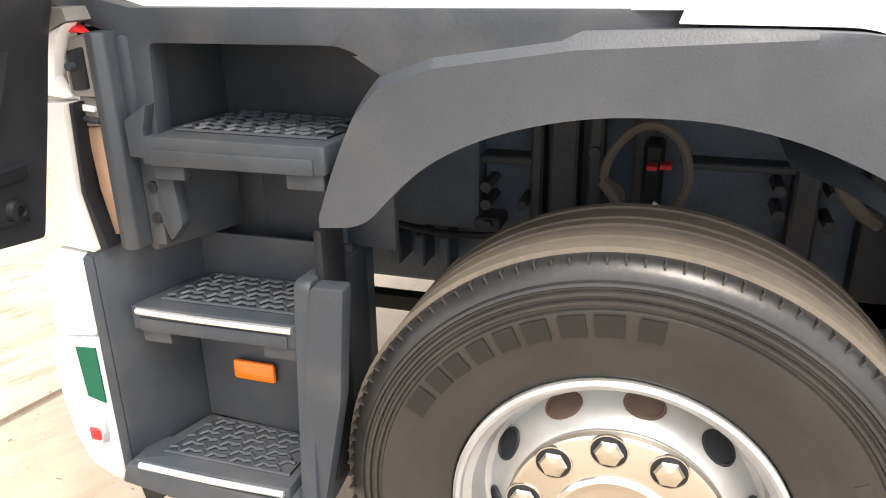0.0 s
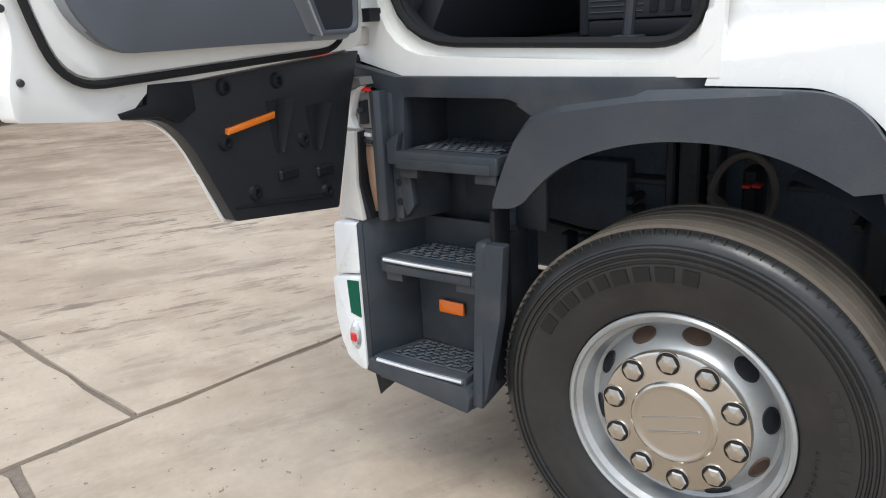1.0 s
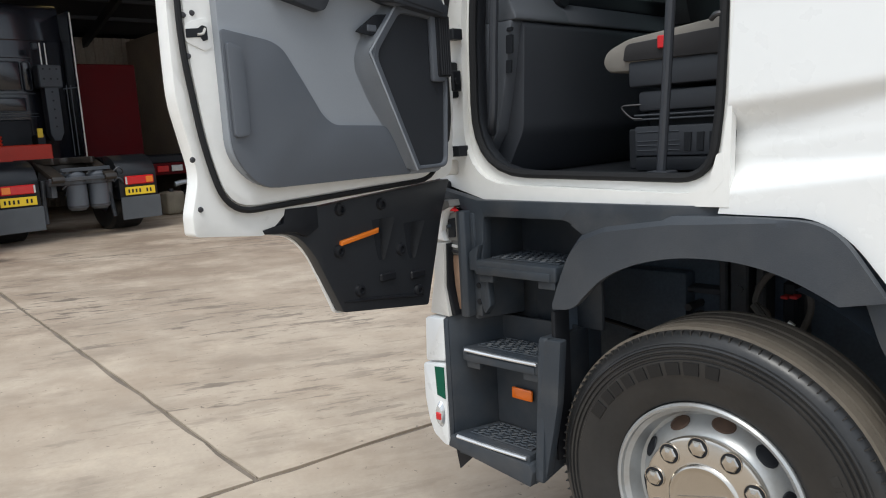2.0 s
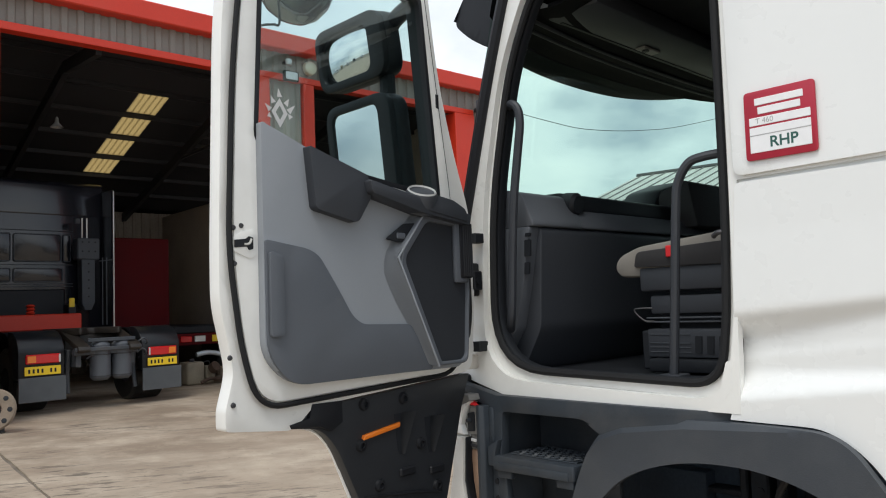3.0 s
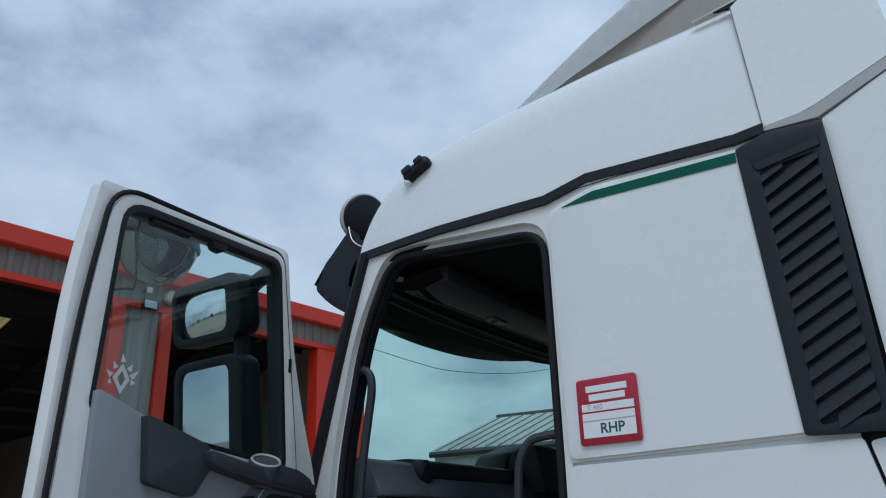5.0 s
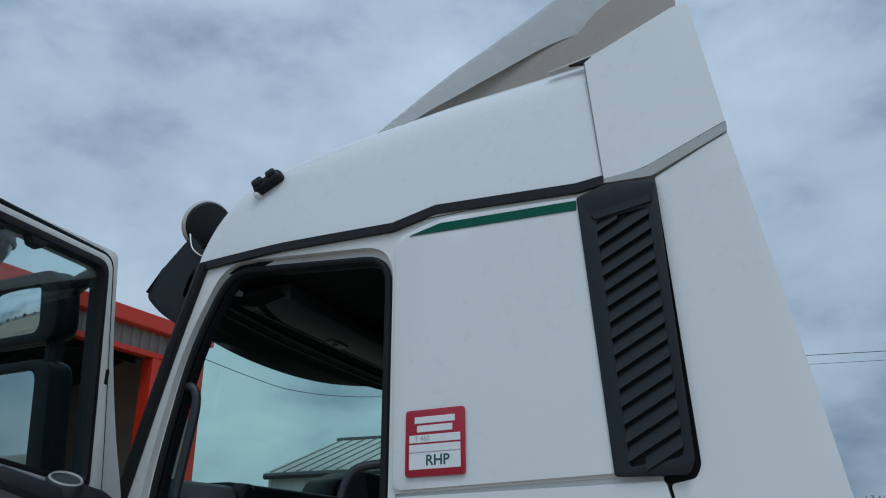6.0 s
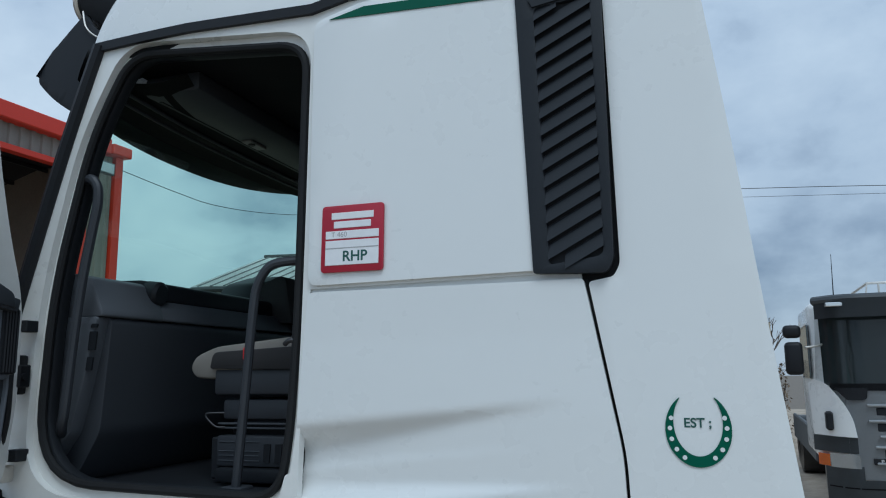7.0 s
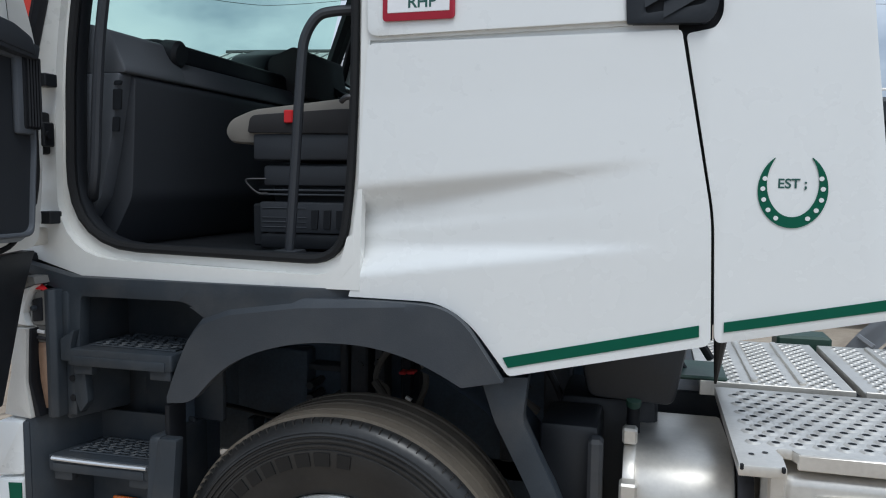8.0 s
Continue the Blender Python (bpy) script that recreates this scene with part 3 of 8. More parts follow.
# ---------------------------------------------------------------- workshop
FO, FU, FI = Vector((-10.97, 0, 0)), Vector((0.05, 0.9987, 0)), Vector((-0.9987, 0.05, 0))
HM = Matrix(((FU.x, FI.x, 0, FO.x), (FU.y, FI.y, 0, FO.y), (0, 0, 1, 0), (0, 0, 0, 1)))
FLOOR = ground_z(-12)


def corrugated(bm, s0, s1, d, z0, z1, pitch=0.2, depth=0.035, thick=0.004, along="s"):
    """Profiled sheet, its ribs upright, in workshop coordinates (s along the front, d inwards)."""
    k = max(1, round((s1 - s0) / pitch))
    p = (s1 - s0) / k
    line = []
    for i in range(k):
        b = s0 + i * p
        line += [(b, 0), (b + p * 0.45, 0), (b + p * 0.55, depth), (b + p * 0.9, depth)]
    line.append((s1, 0))
    def at(a, o, z):
        return (a, d - o, z) if along == "s" else (d - o, a, z)
    lo = [bm.verts.new(at(a, o, z0)) for a, o in line]
    hi = [bm.verts.new(at(a, o, z1)) for a, o in line]
    for i in range(len(line) - 1):
        bm.faces.new((lo[i], lo[i + 1], hi[i + 1], hi[i]))
    return bm


def build_workshop():
    w = thing("workshop_building", "grey clad workshop with red steel trim and open doorways", "building", kind="structure")
    def P(name, bm, m, label="", smooth=0):
        return part(name, bm, m, w, label, smooth, HM)
    for s0, s1 in ((-4.0, 0.54), (5.09, 5.79), (10.18, 10.85)):
        P("cladding", corrugated(B(), s0, s1, 0.10, FLOOR - 0.3, 6.07, 0.24), CLAD)
        P("inner_wall", box(B(), s0, s1, 0.14, 0.22, FLOOR - 0.3, 6.5, 0.003), HALLWALL)
    P("cladding", corrugated(B(), -4.0, 10.85, 0.10, 6.07, 6.49, 0.24), CLAD, "corrugated strip under the roof band")
    P("fascia", box(B(), -4.2, 10.6, -0.14, 0.25, 6.49, 6.81, 0.02), REDSTEEL, "wide red roof band")
    P("fascia", box(B(), 10.6, 11.12, -0.20, 0.32, 6.50, 6.72, 0.02), REDSTEEL, "red end cap of the roof band")
    P("lintel", box(B(), 0.54, 4.97, 0.0, 0.2, 5.95, 6.07, 0.008), REDSTEEL, "red door head")
    P("lintel", box(B(), 4.97, 10.18, 0.0, 0.2, 5.96, 6.075, 0.008), REDSTEEL, "red door head")
    for s0, s1 in ((0.54, 0.81), (4.85, 5.09), (5.79, 6.02), (9.60, 10.18), (10.85, 11.06)):
        P("post", box(B(), s0, s1, -0.02, 0.30, FLOOR - 0.3, 5.95 if s1 < 10.5 else 6.5, 0.012), REDSTEEL, "red painted steel door post")
    # shell
    P("side_wall", corrugated(B(), 0.25, 22.0, 11.05, FLOOR - 0.3, 6.5, 0.24, along="d"), CLAD)
    P("side_wall", box(B(), 10.88, 11.0, 0.3, 22.0, FLOOR - 0.3, 6.5, 0.003), HALLWALL)
    P("side_wall", box(B(), -4.1, -4.0, 0.1, 22.0, FLOOR - 0.3, 6.5, 0.003), HALLWALL)
    P("rear_wall", corrugated(B(), -4.0, 10.9, 9.15, FLOOR - 0.3, 4.6, 0.24), HALLWALL)
    P("rear_wall", box(B(), -4.1, 11.0, 22.0, 22.1, FLOOR - 0.3, 6.6, 0.003), HALLWALL)
    # inner partition between the bays
    P("partition", box(B(), 6.55, 6.63, 5.0, 21.8, FLOOR - 0.3, 4.5, 0.003), HALLWALL, "drab partition wall")
    # pitched roof in strips, with a row of rooflights left open for the sheets
    ridge = [(0.2, 6.30), (2.2, 6.50), (9.2, 4.72), (22.1, 4.72)]
    def rz(d):
        return lerp_list(ridge, d)
    def strip(s0, s1, d0, d1, name, m, label="", th=0.05):
        knots = [d0] + [k for k, _ in ridge if d0 < k < d1] + [d1]
        prism_bm = B()
        o = [(k, rz(k)) for k in knots] + [(k, rz(k) + th) for k in knots[::-1]]
        prism(prism_bm, o, s0, s1, "x")
        return P(name, prism_bm, m, label)
    rows = [(-0.6, 0.0), (3.88, 4.50)]
    cuts = [-4.1] + [v for r in rows for v in r] + [11.0]
    for a, b in zip(cuts[0::2], cuts[1::2]):
        strip(a, b, 0.2, 22.1, "roof", HALLROOF)
    for a, b in rows:
        edges = [0.2]
        for k in range(4):
            edges += [3.066 + k * 1.025, 3.066 + k * 1.025 + 0.935]
        edges.append(22.1)
        for d0, d1 in zip(edges[0::2], edges[1::2]):
            strip(a, b, d0, d1, "roof", HALLROOF)
        for d0, d1 in zip(edges[1::2], edges[2::2]):
            n = 5
            for k in range(n):
                q0, q1 = a + (b - a) * k / n, a + (b - a) * (k + 0.95) / n
                strip(q0, q1, d0, d1, "rooflight", SKYLIGHT, "yellowed translucent roof sheet", 0.01)
                strip(q1, a + (b - a) * (k + 1) / n, d0, d1, "rooflight_rib", SKYLIGHT, "", 0.03)
    for k in range(9):
        d = 0.895 + 1.025 * (k - 1) + 0.05
        if d < 0.4:
            continue
        P("purlin", box(B(), -4.0, 10.9, d, d + 0.06, rz(d) - 0.10, rz(d) - 0.012, 0.003), STEELDARK)
    for s in (-1.5, 2.2, 5.45, 8.2):
        bm = B()
        o = [(k, rz(k) - 0.18) for k in (0.3, 2.2, 9.2)] + [(k, rz(k) - 0.40) for k in (9.2, 2.2, 0.3)]
        prism(bm, o, s, s + 0.10, "x")
        P("rafter", bm, STEELDARK)
    bm = B()
    tube(bm, [(5.5, 0.4, 5.7), (5.5, 3.0, 6.1), (5.5, 3.0, 5.4), (5.5, 6.0, 5.4)], 0.04, 6, 1)
    tube(bm, [(5.5, 4.2, 5.75), (8.2, 4.2, 5.75)], 0.04, 6, 1)
    P("truss", bm, STEELDARK)
    for d, s in ((3.0, 2.3), (8.0, 1.6)):
        P("high_bay_lamp", lathe(B(), [(0.01, 0.20), (0.03, 0.17), (0.04, 0.09), (0.115, 0.0), (0.105, 0.0), (0.03, 0.07), (0, 0.07)], (s, d, 5.30), (0, 0, 1), 20), LAMPLENS, "unlit round workshop lamp", 35)
    return w




def workshop_fittings():
    f = thing("floodlight", "small black square floodlight on the workshop front", "floodlight", "wall floodlights")
    def P(name, bm, m, parent, label=""):
        return part(name, bm, m, parent, label, 35, HM)
    P("housing", box(B(), 5.28, 5.58, -0.22, -0.14, 5.90, 6.08, 0.01), BLACK, f)
    P("lens", box(B(), 5.31, 5.55, -0.228, -0.221, 5.92, 6.06, 0.002), LAMPLENS, f)
    P("bracket", box(B(), 5.40, 5.46, -0.14, 0.02, 5.95, 6.02, 0.004), STEELDARK, f)
    g = thing("floodlight", "grey square floodlight on the building's corner", "floodlight", "wall floodlights")
    P("housing", box(B(), 10.06, 10.56, -0.30, -0.20, 5.98, 6.24, 0.015), TANKGREY, g)
    P("lens", box(B(), 10.10, 10.52, -0.308, -0.301, 6.01, 6.21, 0.003), LAMPLENS, g)
    P("bracket", box(B(), 10.26, 10.36, -0.20, 0.10, 6.06, 6.14, 0.004), STEELDARK, g)
    a = thing("alarm_box", "round cream alarm sounder on the corrugated strip", "alarm")
    P("cover", lathe(B(), [(0, -0.12), (0.07, -0.115), (0.12, -0.09), (0.135, -0.05), (0.135, 0.0)], (5.97, 0.08, 6.29), (0, 1, 0), 28), CREAM, a)
    c = thing("security_camera", "small dome camera above the floodlight", "camera")
    P("mount", cyl(B(), (5.43, 0.08, 6.30), (5.43, -0.10, 6.30), 0.03, 12), STEELDARK, c)
    P("dome", lathe(B(), [(0, -0.07), (0.05, -0.05), (0.06, 0), (0.06, 0.05), (0, 0.05)], (5.43, -0.12, 6.27), (0, 0, 1), 18), LAMPLENS, c)


build_workshop()
workshop_fittings()


# ---------------------------------------------------------------- white tractor unit
TRUCK = thing("tractor_unit", "white tractor unit with its passenger door wide open", "truck")


def ys(x, z):
    """The cab's near side: it leans in towards the roof and draws in towards the front."""
    y = 0.066 + 0.036 * (z - 2.05)
    if x < -0.25:
        y += 0.035 * ((-0.25 - x) / 0.75) ** 2
    return y


W = 2.50          # far side of the cab


OPEN = rnd([(0.030, 1.67), (0.040, 1.95), (0.036, 2.835), (-0.655, 2.905), (-0.80, 2.62), (-0.905, 2.10), (-0.905, 1.48), (0.007, 1.461)],
           [0.05, 0.2, 0.10, 0.10, 0.15, 0.2, 0.25, 0.16], 7)
LINE_IN = [(-0.42 + (x + 0.42) * 0.978, 2.17 + (z - 2.17) * 0.985) for x, z in OPEN]
LINE_OUT = [(-0.42 + (x + 0.42) * 1.012, 2.17 + (z - 2.17) * 1.008) for x, z in OPEN]
OPEN_OUT = rnd([(0.062, 1.66), (0.066, 2.10), (0.062, 2.872), (-0.668, 2.938), (-0.832, 2.62), (-0.942, 2.10), (-0.942, 1.445), (0.03, 1.418)],
               [0.05, 0.2, 0.12, 0.11, 0.15, 0.2, 0.22, 0.17], 7)


def build_cab():
    # near side with the door opening cut through
    outline = [(0.80, 2.945), (-0.755, 2.945), (-0.86, 2.63), (-0.985, 2.16), (-1.055, 1.98), (-1.085, 1.70), (-1.085, 1.445), (-0.84, 1.385), (0.068, 1.385), (0.074, 1.75), (0.090, 2.050), (0.80, 2.060)]
    body = part("cab_side", sheet(outline, [OPEN_OUT], ys, 0.03, 0.12), WHITE_FRAME, TRUCK, "white cab side around the door opening")
    # recessed step of the frame inside the opening
    part("door_frame", sheet(OPEN_OUT, [OPEN], lambda x, z: ys(x, z) + 0.028, 0.010, 0), WHITE_FRAME, body)
    part("opening_lining", sheet(LINE_OUT, [LINE_IN], lambda x, z: ys(x, z) + 0.040, 0.045, 0, 0.012), INNERBLACK, body, "black plastic lining of the door opening")
    # rubber seal
    bm = B()
    loop = [(x, ys(x, z) + 0.022, z) for x, z in OPEN] 
    tube(bm, loop + [loop[0]], 0.0135, 8, 1)
    part("door_seal", bm, RUBBER, body, "black rubber door seal")
    part("pressed_mark", sheet(rnd([(0.031, 1.530), (0.050, 1.536), (0.053, 1.46), (0.016, 1.417), (0.006, 1.434)], 0.006), (), lambda x, z: ys(x, z) - 0.0006, 0.003, 0), WHITE_FRAME, body)
    # far side of the cab, with its window
    o2 = [(0.80, 2.945), (-0.755, 2.945), (-0.985, 2.16), (-1.085, 1.70), (-1.085, 1.2), (0.80, 1.2)]
    win = rnd([(-0.05, 2.15), (-0.05, 2.80), (-0.64, 2.84), (-0.86, 2.25)], 0.07)
    part("cab_side", sheet(o2, [win], lambda x, z: W - ys(x, z), 0.04, 0.15), WHITE, TRUCK, "white far cab side with a door window")
    part("far_window", sheet(win, (), lambda x, z: W - ys(x, z) + 0.015, 0.005, 0.2), GLASS, TRUCK).visible_shadow = False
    # upper side panel behind the door, slightly proud
    o3 = rnd([(0.088, 2.058), (0.757, 2.068), (0.715, 2.905), (0.247, 2.932), (0.078, 2.885)], [0.03, 0.004, 0.004, 0.05, 0.03])
    up = part("side_panel", sheet(o3, (), lambda x, z: ys(x, z) - 0.014, 0.014, 0.15, 0.004), WHITE, TRUCK, "smooth white panel behind the door")
    part("green_stripe", sheet([(0.13, 2.885), (0.708, 2.862), (0.710, 2.894), (0.245, 2.911)], (), lambda x, z: ys(x, z) - 0.0175, 0.003, 0.2), GREEN, up, "thin dark green stripe")
    # lower side fairing with two tapering creases
    def feature(x):
        k = min(max((x - 0.03) / 0.82, 0), 1)
        return k, 1.652 + 0.088 * k, 1.592 + 0.140 * k, 1.496 + 0.036 * k, 1.424 + 0.104 * k
    def yk(x, z):
        k, u1, l1, u2, l2 = feature(x)
        rec = 0.080 * (1 - k) ** 2 / (1.25 - k)
        ease = lambda t: (lambda q: q * q * (3 - 2 * q))(min(max(t, 0.0), 1.0))
        soft = 0.25 * (u1 - l1)
        if z > (l1 + u2) / 2:
            f = ease((u1 + soft - z) / (u1 - l1 + 2 * soft)) * (1 - 0.07 * max(0.0, min(1.0, (l1 - z) / max(1e-6, l1 - u2))))
        else:
            f = 0.90 * min(max((z - l2) / (u2 - l2), 0.0), 1.0)
        return 0.054 + rec * f + 0.012 * max(0, z - 1.7) - 0.01 * min(1, max(0, (1.9 - z) / 0.4))
    o4 = rnd([(0.086, 2.040), (0.066, 1.75), (0.056, 1.43), (0.035, 1.367), (0.290, 1.364), (0.378, 1.310), (0.478, 1.180), (0.968, 1.293), (0.958, 1.603), (0.877, 2.042)],
             [0.02, 0.03, 0.01, 0.003, 0.06, 0.05, 0.012, 0.02, 0.05, 0.01])
    sk = part("side_fairing", sheet(o4, (), yk, 0.022, (0.04, 0.012)), WHITE, TRUCK, "white lower side fairing with tapering creases", 40)
    part("green_stripe", sheet([(0.463, 1.229), (0.477, 1.203), (0.941, 1.313), (0.940, 1.341)], (), lambda x, z: yk(x, z) - 0.003, 0.002, (0.05, 0)), GREEN, sk, "dark green stripe along the lower edge")
    # white ledge in the joint between the two panels
    part("joint_ledge", sheet([(0.086, 2.020), (0.872, 2.020), (0.868, 2.085), (0.088, 2.080)], (), lambda x, z: ys(x, z) + 0.012, 0.012, 0.2), WHITE, TRUCK)
    # dark gap seen behind the panel joints
    part("panel_gap", sheet([(0.10, 2.0), (0.99, 2.0), (1.0, 2.10), (0.99, 2.90), (0.10, 2.90)], (), lambda x, z: ys(x, z) + 0.034, 0.02, 0.3), BLACK, TRUCK)
    part("panel_gap", sheet([(0.84, 1.31), (1.0, 1.34), (1.0, 2.03), (0.78, 2.03)], (), lambda x, z: 0.095, 0.02, 0.3), BLACK, TRUCK)
    # rear wall and floor of the cab, headlining
    part("cab_rear_wall", box(B(), 0.74, 0.80, 0.12, W - 0.12, 1.25, 3.0, 0.01), WHITE, TRUCK)
    part("cab_floor", box(B(), -1.15, 0.78, 0.11, W - 0.11, 1.36, 1.455, 0.01), INNERBLACK, TRUCK, "black rubber cab floor")
    part("cab_underside", box(B(), -1.2, 0.78, 0.96, W - 0.16, 1.10, 1.34, 0.02), LINER, TRUCK)
    part("headlining", box(B(), -0.75, 0.74, 0.13, W - 0.13, 2.90, 2.93, 0.005), HEADLINE, TRUCK)
    part("cab_inner_rear", box(B(), 0.70, 0.738, 0.13, W - 0.13, 1.46, 2.9, 0.005), INNERBLACK, TRUCK)
    part("inner_side_lining", box(B(), 0.085, 0.70, 0.155, 0.19, 1.36, 2.9, 0.006), INNERBLACK, TRUCK)
    # dark trim line under the high roof
    pts = [(-0.80, 2.925), (-0.40, 2.930), (0.063, 2.917), (0.226, 2.951), (0.712, 2.922), (0.80, 2.93)]
    bm = sheet([(x, z + 0.002) for x, z in pts] + [(x, z + 0.034) for x, z in pts[::-1]], (), lambda x, z: ys(x, z) - 0.016, 0.03, 0.1)
    part("roof_trim", bm, BLACK, TRUCK, "black trim line below the roof")


HP = [(-0.84, 0.0), (-0.825, 0.10), (-0.80, 0.18), (-0.76, 0.255), (-0.69, 0.335), (-0.60, 0.395), (-0.45, 0.440), (-0.19, 0.487), (0.03, 0.512), (0.29, 0.543), (0.80, 0.572)]


def roof_point(v):
    """Share of the high roof's full height at v, from -1 (near side) to 1."""
    return max(0.0, 1 - min(abs(v), 1.0) ** 9.0) ** (1 / 9.0)


def build_roof():
    bm = B()
    yc = W / 2
    def f(u, w):
        # u along the truck, w across with points gathered at the edges
        t = -math.cos(math.pi * w)
        v = math.copysign(abs(t) ** 0.45, t) if abs(t) > 1e-9 else 0.0
        xs0 = -0.84 + (0.80 + 0.84) * u ** 1.6
        h = lerp_list(HP, xs0)
        x = xs0 - 0.42 * (1 - v * v) * max(0.0, 1 - (xs0 + 0.84) / 1.2)
        half = yc - (0.092 + (0.05 * max(0, (-0.25 - xs0) / 0.6) ** 2))
        z = 2.945 + (h + 0.10 * (1 - v * v) * min(1, h * 4)) * roof_point(v)
        hh = half - 0.05 * (z - 2.945) / 0.5
        return Vector((x, yc + v * hh, z))
    grid_surface(bm, f, 36, 48)
    roof = part("high_roof", bm, WHITE, TRUCK, "smooth white high roof", 60)
    # black marker lamp on the shoulder
    lmx = Matrix.Translation((-0.51, 0.125, 3.262)) @ Matrix.Rotation(radians(-24), 4, "Y")
    lm = part("marker_lamp", box(B(), -0.068, 0.064, -0.026, 0.026, -0.030, 0.022, 0.018, 3), BLACK, TRUCK, "black roof marker lamp", xform=lmx)
    part("lens", box(B(), -0.062, -0.012, -0.034, -0.010, -0.004, 0.030, 0.010, 2), GRILLEBLACK, lm, xform=lmx)
    part("lens", box(B(), 0.006, 0.050, -0.034, -0.010, -0.002, 0.028, 0.010, 2), GRILLEBLACK, lm, xform=lmx)
    part("lamp_foot", box(B(), -0.074, -0.050, -0.020, 0.030, -0.040, -0.012, 0.006), BADGEWHITE, lm, "pale lamp foot", xform=lmx)
    # rear upper deflector and the fixed corner below the spoiler
    o = rnd([(0.772, 3.428), (0.800, 2.950), (0.925, 2.966), (1.177, 3.070), (1.155, 3.309), (1.128, 3.566), (1.080, 3.566), (0.806, 3.452)], [0.004, 0.008, 0.03, 0.006, 0.2, 0.01, 0.02, 0.01])
    ud = part("roof_deflector", sheet(o, (), lambda x, z: 0.089 + 0.085 * (z - 2.945), 0.014, 0.15), WHITE, TRUCK, "white rear roof deflector")
    part("front_edge", sheet([(0.7690, 3.424), (0.7970, 2.952), (0.8004, 2.952), (0.7724, 3.426)], (), lambda x, z: 0.0875 + 0.085 * (z - 2.945), 0.006, 0), GREYBUMP, ud)
    part("grey_lip", sheet([(0.800, 2.938), (0.945, 2.930), (1.176, 3.032), (1.179, 3.066), (0.925, 2.963), (0.800, 2.954)], (), lambda x, z: 0.0865 + 0.085 * (z - 2.945), 0.03, 0.2), LIPGREY, ud, "grey joint strip")
    part("deflector_top", grid_surface(B(), lambda u, w: Vector((0.785 + 0.335 * w, 0.150 + (W - 0.30) * u, 3.430 + 0.125 * w)), 6, 3), WHITE, ud)
    # lip where the roof, its deflector and the spoiler base meet; a dark wedge paints the slot's shade
    part("joint_lip", prism(B(), [(0.640, 3.438), (0.812, 3.462), (0.806, 3.453), (0.650, 3.434)], 0.139, 0.165, "y"), PALEBUMP, ud)
    part("joint_rubber", prism(B(), [(0.715, 3.441), (0.798, 3.453), (0.770, 3.432)], 0.138, 0.150, "y"), RUBBER, ud)
    # tall spoiler standing on the roof: one hood with upright sides, and a set-back base under it
    up_ = [(-0.22, 3.43), (-0.064, 3.532), (0.074, 3.619), (0.209, 3.699), (0.331, 3.760), (0.452, 3.820), (0.62, 3.910), (1.03, 4.130)]
    lo_ = [(-0.22, 3.40), (0.02, 3.49), (0.119, 3.531), (0.212, 3.560), (0.331, 3.601), (0.565, 3.679), (0.644, 3.698), (0.726, 3.703), (0.789, 3.733), (0.901, 3.796), (1.03, 3.870)]
    def hood(u, w):
        x = -0.22 + 1.25 * u
        zl, zu = lerp_list(lo_, x), lerp_list(up_, x)
        v = abs(2 * w - 1)                       # 1 at both lower edges, 0 in the middle
        side = 0.0 if w < 0.5 else 1.0
        if v > 0.7:
            k = (1 - v) / 0.3
            y, z = 0.295 + 0.10 * (zl + (zu - zl) * k - 3.4) * 0.9, zl + (zu - zl - 0.02) * k
        else:
            k = 1 - v / 0.7
            y0 = 0.295 + 0.09 * (zu - 3.4)
            y, z = y0 + (W / 2 - y0) * k ** 1.5, zu - 0.02 + 0.06 * min(1.0, 4 * k) ** 0.6
        return Vector((x, y if not side else W - y, z))
    bm = grid_surface(B(), hood, 40, 40)
    bmesh.ops.solidify(bm, geom=bm.faces[:], thickness=-0.016)
    sp = part("roof_spoiler", bm, WHITE, TRUCK, "white roof spoiler", 45)
    for mirrored in (False, True):
        def base(u, w):
            x = 0.0 + 1.09 * u
            yb, yt = 0.40 - 0.235 * u ** 1.3, 0.345 - 0.02 * u
            zb, zt = 3.43 + 0.13 * u * u, lerp_list(lo_, x) + 0.05
            y, z = yb + (yt - yb) * w ** 0.7, zb + (zt - zb) * w
            return Vector((x, W - y if mirrored else y, z))
        part("spoiler_base", grid_surface(B(), base, 24, 10), SPOILERBASE, sp, "beige base under the spoiler, its shade in the colour", 60)
    part("spoiler_back", prism(B(), [(0.15, 3.45), (1.0, 3.45), (1.0, 3.84), (0.65, 3.68)], 0.46, W - 0.46, "y", 0.01), SPOILERBASE, sp)


